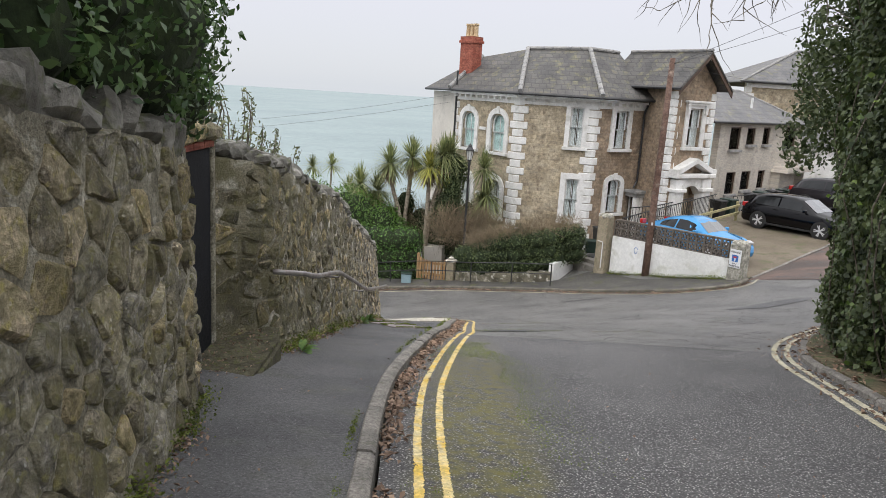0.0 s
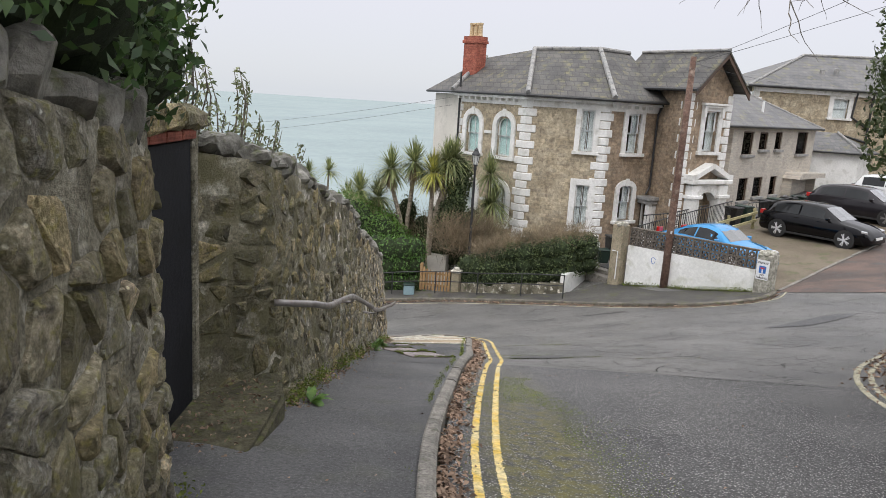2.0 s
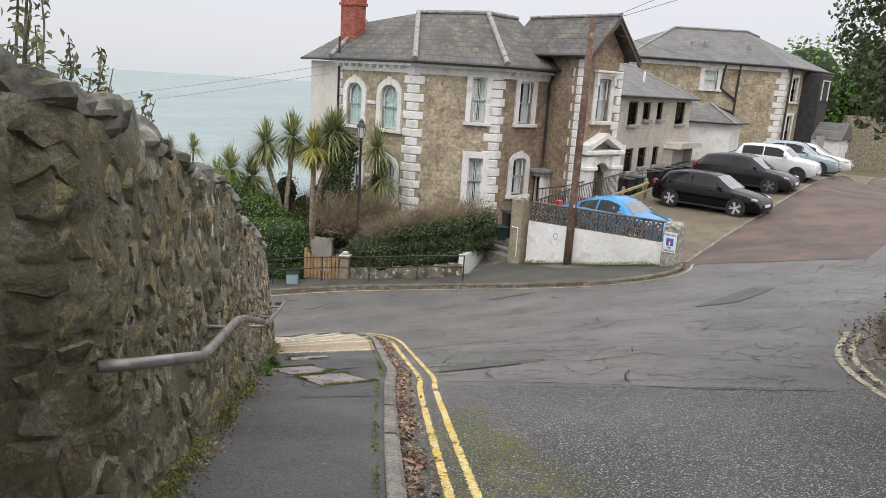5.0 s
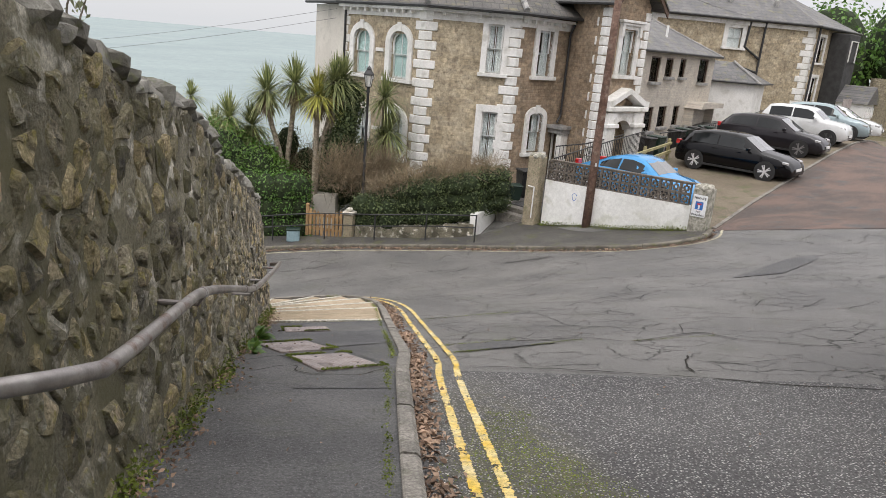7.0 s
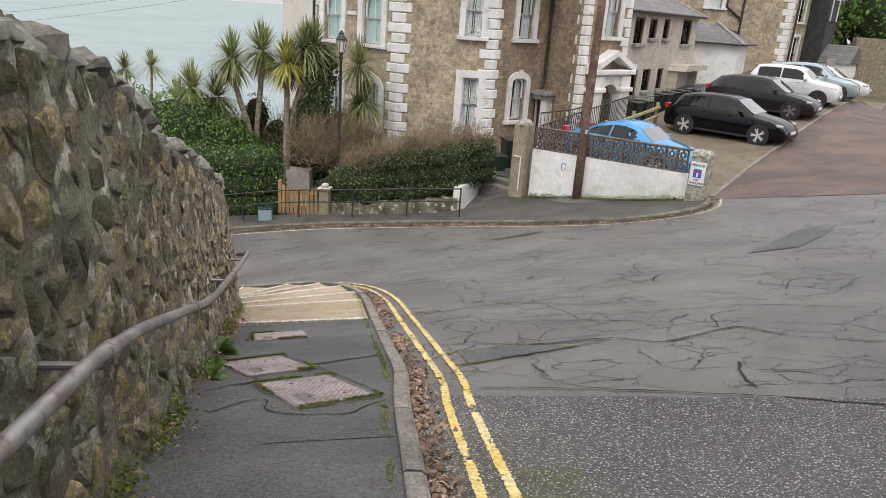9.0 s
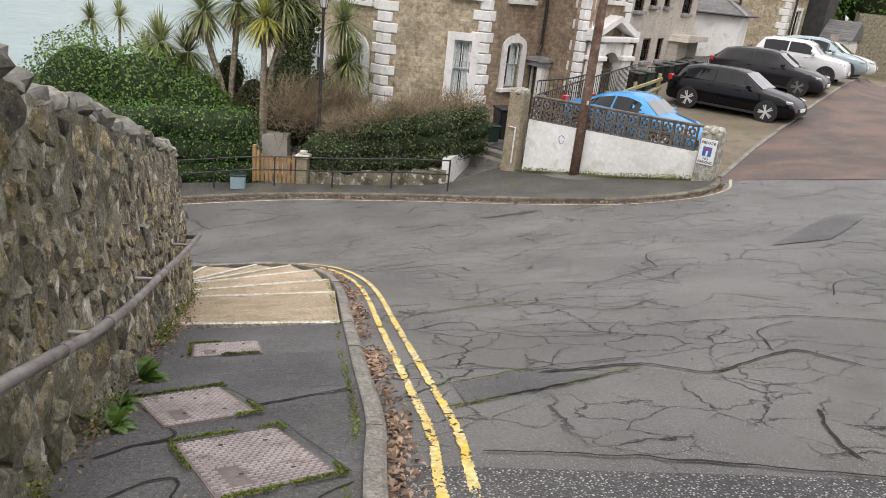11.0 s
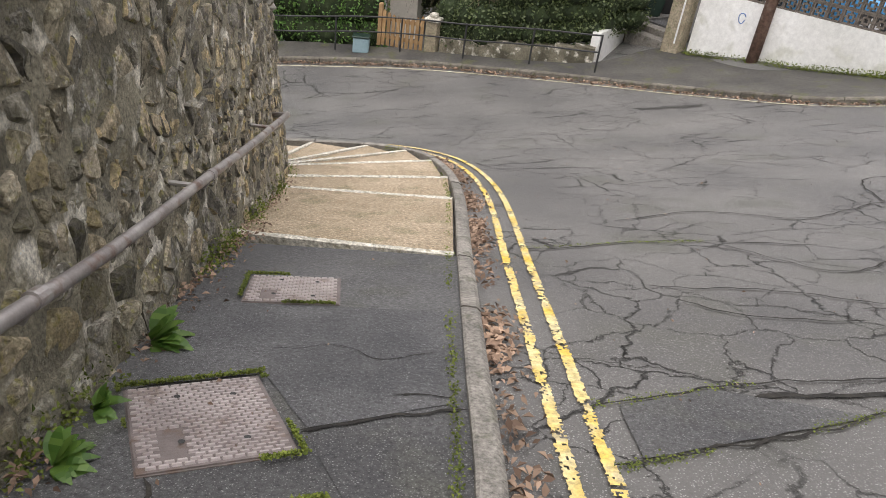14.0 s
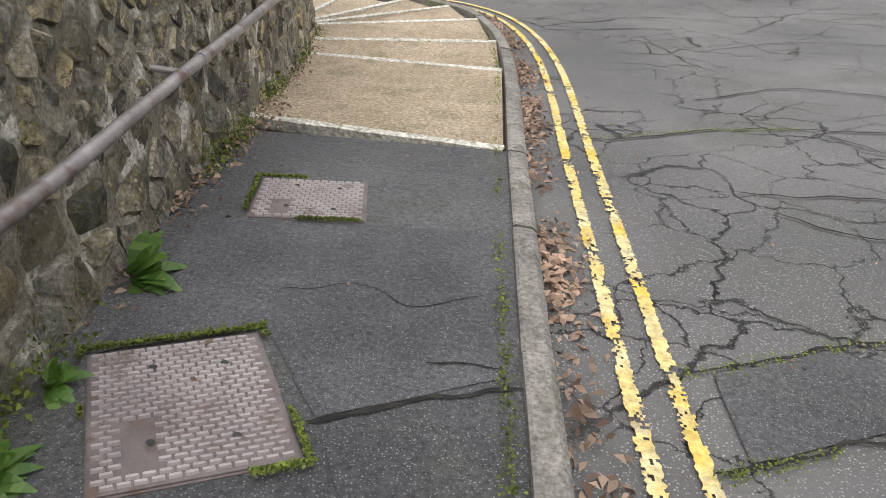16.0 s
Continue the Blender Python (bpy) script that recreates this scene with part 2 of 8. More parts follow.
M_REDROAD = surf("reddish_patched_tarmac", (0.066, 0.05, 0.043), (0.135, 0.088, 0.07), (0.07, 0.066, 0.064), scale=0.7, rough=0.75, bump=0.4, fine=70, distort=0.8)
M_PAVE = surf("footway_tarmac", (0.064, 0.064, 0.067), (0.118, 0.117, 0.117), (0.094, 0.094, 0.085), scale=1.1, rough=0.7, bump=0.7, fine=130, spots=((0.3, 0.3, 0.29), 110, 0.35))
M_PATCH = surf("dark_tarmac_patch", (0.056, 0.057, 0.061), (0.104, 0.104, 0.107), scale=2.0, rough=0.75, bump=0.6, fine=150, spots=((0.3, 0.3, 0.3), 130, 0.34))
M_FARPAVE = surf("dark_dirty_footway", (0.05, 0.047, 0.044), (0.085, 0.08, 0.07), (0.075, 0.075, 0.04), scale=1.2, rough=0.85, bump=0.4, fine=60)
M_FARKERB = surf("dirty_dark_kerb", (0.09, 0.08, 0.065), (0.16, 0.145, 0.12), (0.1, 0.1, 0.05), scale=4, rough=0.9, bump=0.3, fine=60, vary=0.2)
M_KERB = surf("worn_concrete_kerb", (0.15, 0.14, 0.125), (0.24, 0.222, 0.196), (0.12, 0.115, 0.09), scale=5, rough=0.85, bump=0.3, fine=120, vary=0.12)
M_YELLOW = surf("worn_yellow_paint", (0.66, 0.44, 0.06), (0.66, 0.56, 0.3), (0.5, 0.42, 0.24), scale=4, rough=0.7, bump=0.4, fine=70)
M_CREAMLINE = surf("faded_cream_line_paint", (0.42, 0.38, 0.25), (0.55, 0.52, 0.4), (0.26, 0.24, 0.18), scale=5, rough=0.75, bump=0.4, fine=70)
M_TREAD = surf("beige_resin_gravel", (0.32, 0.245, 0.16), (0.45, 0.355, 0.25), (0.27, 0.225, 0.14), scale=1.6, rough=0.85, bump=0.8, fine=110, spots=((0.66, 0.57, 0.42), 95, 0.45))
M_NOSE = surf("pale_concrete_nosing", (0.42, 0.4, 0.34), (0.6, 0.57, 0.5), (0.3, 0.27, 0.2), scale=9, rough=0.85, fine=90)
M_MORTAR = surf("lime_mortar", (0.11, 0.1, 0.07), (0.34, 0.31, 0.23), (0.82, 0.78, 0.68), scale=2.4, rough=0.95, bump=1.0, fine=130)
stained(M_MORTAR, (0.18, 0.165, 0.09), -4.0, 2.0, 3.5, 9.8, 3.0, 1.0)
M_MORTAR_UPPER = surf("grey_olive_mortar", (0.17, 0.155, 0.11), (0.4, 0.37, 0.285), (0.56, 0.53, 0.45), scale=4.5, rough=0.95, bump=1.0, fine=130)


def rubble(name, island):
    """Rubble stone whose tint differs from stone to stone: slate grey, buff, ochre, near black."""
    m = surf(name, (0.14, 0.126, 0.1), (0.5, 0.45, 0.36), (0.34, 0.315, 0.14), scale=9.0, rough=0.9, bump=1.0, fine=150, vary=0.3, distort=1.2, island=island, spots=((0.6, 0.58, 0.5), 30, 0.3))
    n, l = m.node_tree.nodes, m.node_tree.links
    b = n["Principled BSDF"]
    old = b.inputs["Base Color"].links[0].from_socket
    src = n.new("ShaderNodeNewGeometry").outputs["Random Per Island"] if island else n.new("ShaderNodeObjectInfo").outputs["Random"]
    scramble = n.new("ShaderNodeTexWhiteNoise")
    scramble.noise_dimensions = "1D"
    l.new(src, scramble.inputs["W"])
    ramp = n.new("ShaderNodeValToRGB")
    ramp.color_ramp.interpolation = "CONSTANT"
    e = ramp.color_ramp.elements
    e[0].color, e[1].position, e[1].color = (0.82, 0.84, 0.88, 1), 0.86, (0.36, 0.36, 0.37, 1)
    for at_, c_ in ((0.3, (1.0, 0.97, 0.9, 1)), (0.55, (1.2, 1.08, 0.82, 1)), (0.68, (0.6, 0.58, 0.54, 1)), (0.8, (1.3, 1.2, 1.05, 1))):
        e.new(at_).color = c_
    l.new(scramble.outputs["Value"], ramp.inputs["Fac"])
    x = n.new("ShaderNodeMixRGB")
    x.blend_type, x.inputs[0].default_value = "MULTIPLY", 1.0
    l.new(old, x.inputs[1])
    l.new(ramp.outputs[0], x.inputs[2])
    l.new(x.outputs[0], b.inputs["Base Color"])
    # olive moss, then by the gate moss plus the return's shade, painted darker
    return stained(stained(m, (0.25, 0.23, 0.085), -4.0, 2.0, -4.0, 15.0, 6.0, 0.5), (0.12, 0.112, 0.055), -4.0, 2.0, 5.2, 8.0, 2.2, 0.6)


M_STONE = rubble("grey_rubble_stone", False)
M_STONE_I = rubble("grey_rubble_stone_far", True)
M_GROUND = surf("earth_and_grass", (0.06, 0.065, 0.03), (0.16, 0.12, 0.07), (0.05, 0.085, 0.02), scale=2.2, rough=0.95, bump=0.6, fine=40)
M_PARK = surf("gravelly_concrete", (0.125, 0.1, 0.07), (0.175, 0.145, 0.105), (0.11, 0.105, 0.055), scale=0.8, rough=0.9, bump=0.4, fine=60)
M_HOUSE = bricked(surf("yellow_rubble_ashlar", (0.31, 0.26, 0.185), (0.48, 0.415, 0.31), (0.26, 0.215, 0.16), scale=1.7, rough=0.9, bump=0.5, fine=22), 0.36, 0.17, (0.85, 0.83, 0.77), 0.018, 0.6)
# brown wing masonry; on the villa's side wall the dark tone stands for shade
M_HOUSE2 = bricked(surf("brown_and_shaded_stone", (0.23, 0.175, 0.125), (0.34, 0.265, 0.195), (0.28, 0.23, 0.17), scale=1.6, rough=0.9, bump=0.4, fine=14), 0.3, 0.13, (0.9, 0.86, 0.8), 0.02, 0.75)
M_WHITE = surf("weathered_white_paint", (0.66, 0.65, 0.62), (0.78, 0.77, 0.75), (0.55, 0.54, 0.5), scale=1.1, rough=0.6, bump=0.1, fine=30)
M_FRAME = surf("white_joinery", (0.72, 0.72, 0.71), (0.8, 0.8, 0.79), scale=3, rough=0.45, bump=0.05)
M_CREAM = bricked(surf("cream_painted_brick", (0.44, 0.4, 0.35), (0.52, 0.48, 0.42), (0.4, 0.36, 0.32), scale=0.8, rough=0.75, bump=0.15, fine=30), 0.24, 0.08, (0.85, 0.84, 0.82), 0.012, 0.5)
M_RENDER = surf("pale_cream_render", (0.6, 0.56, 0.5), (0.68, 0.64, 0.57), (0.5, 0.47, 0.42), scale=0.7, rough=0.8, bump=0.1, fine=40)
M_SLATE = bricked(surf("dark_slate", (0.06, 0.058, 0.056), (0.11, 0.105, 0.1), (0.15, 0.14, 0.085), scale=1.2, rough=0.65, bump=0.3, fine=16), 0.3, 0.2, (0.45, 0.45, 0.45), 0.02, 0.7)
M_SLATE2 = bricked(surf("grey_slate", (0.1, 0.1, 0.105), (0.15, 0.148, 0.15), (0.16, 0.155, 0.1), scale=0.9, rough=0.6, bump=0.3, fine=16), 0.3, 0.2, (0.5, 0.5, 0.5), 0.02, 0.6)
M_LEAD = surf("lead_flashing", (0.2, 0.2, 0.2), (0.32, 0.31, 0.29), scale=4, rough=0.6, fine=40)
M_BRICK = bricked(surf("red_chimney_brick", (0.27, 0.075, 0.05), (0.36, 0.12, 0.08), scale=3, rough=0.85, fine=30), 0.22, 0.075, (0.8, 0.75, 0.7), 0.012, 0.6)
M_POT = surf("buff_clay_pot", (0.45, 0.32, 0.18), (0.55, 0.42, 0.26), scale=6, rough=0.8)
M_BLACKMETAL = surf("black_painted_iron", (0.02, 0.02, 0.021), (0.035, 0.035, 0.036), scale=8, rough=0.5, bump=0.1)
M_RAIL = surf("worn_galvanised_tube", (0.22, 0.2, 0.195), (0.4, 0.38, 0.365), (0.18, 0.12, 0.1), scale=5, rough=0.38, bump=0.15, metal=0.5)
M_GATE = surf("dark_blue_black_boarding", (0.007, 0.008, 0.011), (0.012, 0.013, 0.018), scale=3, rough=0.65, bump=0.15, spec=0.25)
M_WOOD = surf("weathered_pole_timber", (0.1, 0.055, 0.04), (0.16, 0.1, 0.075), (0.2, 0.15, 0.12), scale=2.5, rough=0.85, bump=0.4, fine=25)
M_GATEWOOD = surf("orange_brown_softwood", (0.3, 0.175, 0.075), (0.4, 0.26, 0.13), scale=4, rough=0.7, bump=0.2, fine=30, vary=0.15)
M_FENCE = surf("greenish_timber_rail", (0.3, 0.27, 0.14), (0.4, 0.36, 0.2), scale=3, rough=0.8)
M_BARK = surf("grey_brown_bark", (0.1, 0.085, 0.065), (0.19, 0.165, 0.13), scale=8, rough=0.95, bump=0.8, fine=40)
M_PALE = surf("pale_palm_trunk", (0.24, 0.2, 0.15), (0.38, 0.33, 0.26), scale=6, rough=0.95, bump=0.6, fine=30)
M_COVER = surf("rusty_iron_cover", (0.33, 0.29, 0.283), (0.47, 0.42, 0.41), (0.26, 0.21, 0.19), scale=4, rough=0.45, bump=0.2, fine=60, metal=0.3)
M_PLATE = surf("rusted_iron_plate", (0.13, 0.108, 0.103), (0.2, 0.17, 0.162), (0.14, 0.1, 0.08), scale=6, rough=0.6, bump=0.3, fine=80, metal=0.2)
M_SEA = surf("hazy_sea", (0.2, 0.255, 0.258), (0.235, 0.29, 0.29), scale=0.012, rough=0.7, bump=0.05, fine=0.4)
M_BLOCK = surf("brown_screen_block", (0.1, 0.085, 0.07), (0.15, 0.13, 0.11), scale=5, rough=0.9, fine=50, vary=0.12)
M_BUFF = surf("buff_brick_pillar", (0.26, 0.22, 0.15), (0.34, 0.29, 0.21), (0.22, 0.21, 0.13), scale=4, rough=0.9, bump=0.4)
M_GREYSTONE = surf("lichened_stone_cap", (0.26, 0.25, 0.21), (0.4, 0.38, 0.33), (0.2, 0.21, 0.14), scale=6, rough=0.95, bump=0.8, fine=30)
M_LICHEN = surf("pale_lichened_rock", (0.1, 0.095, 0.08), (0.27, 0.26, 0.235), (0.11, 0.115, 0.06), scale=5, rough=0.95, bump=0.8, fine=30, vary=0.25)
M_DEADLEAF = leafy("dead_leaves", (0.1, 0.06, 0.04), (0.4, 0.28, 0.2), 0.8, 0.1)
M_MOSS = leafy("moss_and_weeds", (0.07, 0.1, 0.015), (0.2, 0.24, 0.04), 0.8, 0.2)
M_LAUREL = leafy("glossy_laurel_leaves", (0.04, 0.085, 0.028), (0.125, 0.205, 0.07), 0.28)
M_LAURELY = leafy("yellow_green_leaves", (0.06, 0.12, 0.02), (0.16, 0.22, 0.05), 0.4)
M_IVY = leafy("ivy_leaves", (0.035, 0.06, 0.02), (0.125, 0.155, 0.06), 0.5)
M_HEDGE = leafy("hedge_leaves", (0.055, 0.14, 0.025), (0.16, 0.29, 0.065), 0.45)
M_BUSH = leafy("bright_bush_leaves", (0.055, 0.13, 0.018), (0.14, 0.24, 0.045), 0.45)
M_SAGE = leafy("grey_green_leaves", (0.09, 0.115, 0.055), (0.25, 0.265, 0.14), 0.55)
M_BROWNTWIG = leafy("brown_twigs", (0.13, 0.1, 0.065), (0.3, 0.235, 0.15), 0.8, 0.0)
M_PALM = leafy("sword_leaves", (0.1, 0.135, 0.055), (0.33, 0.35, 0.15), 0.5)
M_PALMY = leafy("yellowed_sword_leaves", (0.16, 0.17, 0.04), (0.42, 0.4, 0.09), 0.5)
M_DEADPALM = leafy("dry_palm_skirt", (0.17, 0.13, 0.08), (0.34, 0.28, 0.18), 0.8, 0.1)
# near-black green: the shade inside foliage, put into the colour of added cores
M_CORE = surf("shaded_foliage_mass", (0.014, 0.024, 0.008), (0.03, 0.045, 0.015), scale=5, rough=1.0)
M_GLASS = glassy("window_glass", (0.95, 0.97, 0.97), 0.15)
M_CURTAIN = surf("net_curtain", (0.68, 0.7, 0.69), (0.8, 0.81, 0.8), scale=3, rough=0.9)
M_TEAL = surf("pale_teal_blind", (0.5, 0.66, 0.63), (0.58, 0.72, 0.69), scale=3, rough=0.9)
M_DARK = surf("dark_interior", (0.03, 0.03, 0.03), (0.05, 0.05, 0.05), scale=3, rough=0.9, bump=0)
M_BROWNFRAME = surf("brown_window_joinery", (0.07, 0.04, 0.025), (0.1, 0.06, 0.04), scale=5, rough=0.5)
M_TYRE = surf("tyre_rubber", (0.015, 0.015, 0.015), (0.025, 0.025, 0.025), scale=10, rough=0.8)
M_ALLOY = surf("silver_alloy", (0.62, 0.62, 0.63), (0.7, 0.7, 0.71), scale=10, rough=0.35, metal=0.3, bump=0)
M_BIN = surf("green_bin_plastic", (0.012, 0.03, 0.022), (0.02, 0.04, 0.03), scale=5, rough=0.5)
M_BINB = surf("black_bin_plastic", (0.012, 0.012, 0.013), (0.02, 0.02, 0.02), scale=5, rough=0.5)
M_SIGNW = surf("white_sign_board", (0.72, 0.73, 0.74), (0.78, 0.79, 0.8), scale=4, rough=0.5, bump=0)
M_SIGNB = surf("sign_blue", (0.02, 0.12, 0.4), (0.03, 0.15, 0.45), scale=6, rough=0.5, bump=0)
M_SIGNR = surf("sign_red", (0.5, 0.03, 0.03), (0.55, 0.04, 0.04), scale=6, rough=0.5, bump=0)
M_INK = surf("sign_black", (0.012, 0.012, 0.012), (0.02, 0.02, 0.02), scale=6, rough=0.5, bump=0)
M_LIME = surf("lime_green_panel", (0.3, 0.5, 0.08), (0.34, 0.55, 0.1), scale=6, rough=0.5, bump=0)


# ---- building helpers ----
def thing(name, label, category, at=(0, 0, 0), group="", kind="", rz=0.0):
    e = new(name)
    e.matrix_basis = pose(*at, 0, 0, rz)
    return tagged(e, label, category, group, kind)


def part(name, bm, material, parent=None, label="", m=None, smooth=False):
    me = bpy.data.meshes.new(name)
    if smooth:
        for f in bm.faces:
            f.smooth = True
    bm.to_mesh(me)
    bm.free()
    return part_of(name, me, material, parent, label, m)


def part_of(name, me, material, parent=None, label="", m=None):
    if material and not me.materials:
        me.materials.append(material)
    ob = new(name, me)
    if parent:
        ob.parent = parent
    if m is not None:
        ob.matrix_basis = m
    if label:
        ob["label"] = label
    return ob


def raw(name, verts, faces):
    me = bpy.data.meshes.new(name)
    me.from_pydata([tuple(v) for v in verts], [], faces)
    me.update()
    return me


def box(bm, x0, y0, z0, x1, y1, z1, bevel=0.0, m=None):
    vs = [bm.verts.new((x, y, z)) for x in (x0, x1) for y in (y0, y1) for z in (z0, z1)]
    fs = [bm.faces.new([vs[i] for i in q]) for q in ((0, 1, 3, 2), (4, 6, 7, 5), (0, 4, 5, 1), (2, 3, 7, 6), (0, 2, 6, 4), (1, 5, 7, 3))]
    if m is not None:
        bmesh.ops.transform(bm, matrix=m, verts=vs)
    if bevel:
        es = list({e for f in fs for e in f.edges})
        bmesh.ops.bevel(bm, geom=es, offset=bevel, segments=1, affect="EDGES")
    return vs


def boxed(*a, **k):
    bm = bmesh.new()
    box(bm, *a, **k)
    return bm


def tube(bm, pts, radii, n=8, cap=True):
    """A round tube along pts; radii: one number or one per point."""
    pts = [Vector(p) for p in pts]
    rs = radii if isinstance(radii, (list, tuple)) else [radii] * len(pts)
    rings = []
    side = None
    for i, p in enumerate(pts):
        d = (pts[min(i + 1, len(pts) - 1)] - pts[max(i - 1, 0)]).normalized()
        if side is None:
            side = d.orthogonal().normalized()
        side = (side - d * side.dot(d)).normalized()
        up = d.cross(side)
        rings.append([bm.verts.new(p + rs[i] * (math.cos(a) * side + math.sin(a) * up)) for a in [2 * math.pi * k / n for k in range(n)]])
    for a, b in zip(rings, rings[1:]):
        for k in range(n):
            bm.faces.new((a[k], a[(k + 1) % n], b[(k + 1) % n], b[k]))
    if cap:
        bm.faces.new(rings[0][::-1])
        bm.faces.new(rings[-1])


def prism(bm, outline, y0, y1, hole=None):
    """A plate in x and z between y0 and y1, with the outline and, if given, a hole of as many points."""
    n = len(outline)
    if hole is None:
        f = [bm.verts.new((x, y0, z)) for x, z in outline]
        b = [bm.verts.new((x, y1, z)) for x, z in outline]
        bm.faces.new(f)
        bm.faces.new(b[::-1])
        for k in range(n):
            bm.faces.new((f[k], b[k], b[(k + 1) % n], f[(k + 1) % n]))
        return
    rings = [[bm.verts.new((x, y, z)) for x, z in o] for o in (outline, hole) for y in (y0, y1)]
    of, ob_, hf, hb = rings
    for k in range(n):
        j = (k + 1) % n
        bm.faces.new((of[k], of[j], hf[j], hf[k]))
        bm.faces.new((ob_[j], ob_[k], hb[k], hb[j]))
        bm.faces.new((of[k], ob_[k], ob_[j], of[j]))
        bm.faces.new((hf[j], hb[j], hb[k], hf[k]))


def smooth_line(pts, step):
    """Points about step apart on a smooth curve through pts (2D or 3D)."""
    p = [Vector(q) for q in pts]
    p = [2 * p[0] - p[1]] + p + [2 * p[-1] - p[-2]]
    out = []
    for a, b, c, d in zip(p, p[1:], p[2:], p[3:]):
        n = max(1, round((c - b).length / step))
        for k in range(n):
            t = k / n
            out.append(0.5 * (2 * b + (c - a) * t + (2 * a - 5 * b + 4 * c - d) * t * t + (3 * b - a - 3 * c + d) * t**3))
    return out + [p[-2]]


def offset_line(line, d):
    """The 2D line moved d to its left."""
    out = []
    for i, p in enumerate(line):
        t = (line[min(i + 1, len(line) - 1)] - line[max(i - 1, 0)]).normalized()
        out.append(Vector((p.x - t.y * d, p.y + t.x * d)))
    return out


def interp(x, xs, ys):
    return float(np.interp(x, xs, ys))


def lumps(p, amount, scale=1.0):
    return amount * noise.noise(Vector(p) * scale)


# ---- the lie of the land ----
LAND = (-3.503, 0.765, -4.573, 0.336, 1.894, -0.36, -0.175, 0.084, -0.184, 1.835, 1.009, -1.283)


def land(x, y):
    """Height of the road surface."""
    x = min(max(x, -14.0), 30.0)
    y = min(max(y, -6.0), 28.5 + 0.5 * min(max(x, 0.0), 30.0))
    u, v = x / 10, (y - 15) / 15
    return sum(a * b for a, b in zip(LAND, (1, u, v, u * u, u * v, v * v, u**3, u * u * v, u * v * v, v**3, v**4, u * v**3)))


def loft(name, left, right, across, dz, material, label="", skirt=0.0, parent=None, edge=0.0, kind="structure", category=""):
    """A draped strip between two lines of equal length; dz: height over the land; skirt: depth of its side walls."""
    verts, faces = [], []
    for a, b in zip(left, right):
        for k in range(across + 1):
            p = a.lerp(b, k / across)
            verts.append((p.x, p.y, land(p.x, p.y) + dz + lumps((p.x, p.y, 0), edge, 2.0)))
    w = across + 1
    rows = len(left)
    for r in range(rows - 1):
        for k in range(across):
            faces.append((r * w + k, r * w + k + 1, (r + 1) * w + k + 1, (r + 1) * w + k))
    if skirt:
        for k in (0, across):
            base = len(verts)
            for r in range(rows):
                x, y, z = verts[r * w + k]
                verts.append((x, y, z - skirt))
            for r in range(rows - 1):
                q = (r * w + k, (r + 1) * w + k, base + r + 1, base + r)
                faces.append(q if k == 0 else q[::-1])
        for r in (0, rows - 1):
            base = len(verts)
            for k in range(w):
                x, y, z = verts[r * w + k]
                verts.append((x, y, z - skirt))
            for k in range(across):
                q = (r * w + k, base + k, base + k + 1, r * w + k + 1)
                faces.append(q if r == 0 else q[::-1])
    me = raw(name, verts, faces)
    for p in me.polygons:
        p.use_smooth = True
    me.set_sharp_from_angle(angle=0.7)
    ob = part_of(name, me, material, parent)
    return tagged(ob, label, category, "", kind)


def resample(line, n):
    d = [0.0]
    for a, b in zip(line, line[1:]):
        d.append(d[-1] + (b - a).length)
    out = []
    for k in range(n):
        s = d[-1] * k / (n - 1)
        i = min(max(j for j in range(len(d)) if d[j] <= s + 1e-9), len(line) - 2)
        out.append(line[i].lerp(line[i + 1], (s - d[i]) / max(d[i + 1] - d[i], 1e-9)))
    return out


FAR_LINE = [(-13, 26.6), (-9, 27.3), (-3, 27.6), (-0.26, 27.2), (1.95, 26.3), (3.7, 25.2), (5.4, 23.7), (6.9, 22.4), (8.2, 22.05), (9.1, 22.4), (9.75, 23.3), (12.7, 26.25), (17.3, 30.3), (20.5, 33.1), (26, 38), (33, 44)]


def beyond(x, y):
    """How far a place lies beyond the far kerb and the car park's edge."""
    return y - interp(x, [p[0] for p in FAR_LINE], [p[1] for p in FAR_LINE])


def slope_down(x, y):
    """Open land beyond the houses: falls to the shore on the seaward side."""
    z = land(x, y - max(0.0, beyond(x, y)))
    fall = max(0.0, y - 31 - 1.3 * max(0.0, x + 1)) + max(0.0, -9 - x)
    return max(z - 0.35 - 0.62 * fall, -41.0)


verts, faces = [], []
xs = [-400, -200, -90, -50] + list(range(-30, 41, 2)) + [60, 100, 200, 400]
ys = [-200, -80, -30] + list(range(-14, 61, 2)) + [80, 120, 200, 400]
for x in xs:
    for y in ys:
        verts.append((x, y, slope_down(x, y)))
nY = len(ys)
for i in range(len(xs) - 1):
    for j in range(nY - 1):
        faces.append((i * nY + j, (i + 1) * nY + j, (i + 1) * nY + j + 1, i * nY + j + 1))
tagged(part_of("ground", raw("ground", verts, faces), M_GROUND), "earth and rough grass falling to the shore", "ground", "", "structure")
tagged(part_of("water", raw("water", [(-4600, -4600, -40), (4600, -4600, -40), (4600, 4600, -40), (-4600, 4600, -40)], [(0, 1, 2, 3)]), M_SEA), "pale green-grey sea under haze", "sea", "", "structure")

# ---- kerb lines (plan) ----
KERB = smooth_line([(-0.1, -6), (-0.12, -3), (-0.22, 0), (-0.36, 2.9), (-0.46, 4.6), (-0.48, 5.9), (-0.43, 7.0), (-0.32, 8.5), (-0.225, 9.6), (-0.13, 10.6), (-0.035, 11.3), (-0.005, 12.2), (0.055, 13.9), (0.15, 16.4), (0.03, 18.0), (-0.28, 19.0), (-0.9, 19.75), (-2.1, 20.2), (-4.2, 20.6), (-8, 21.3), (-13, 22)], 0.1)
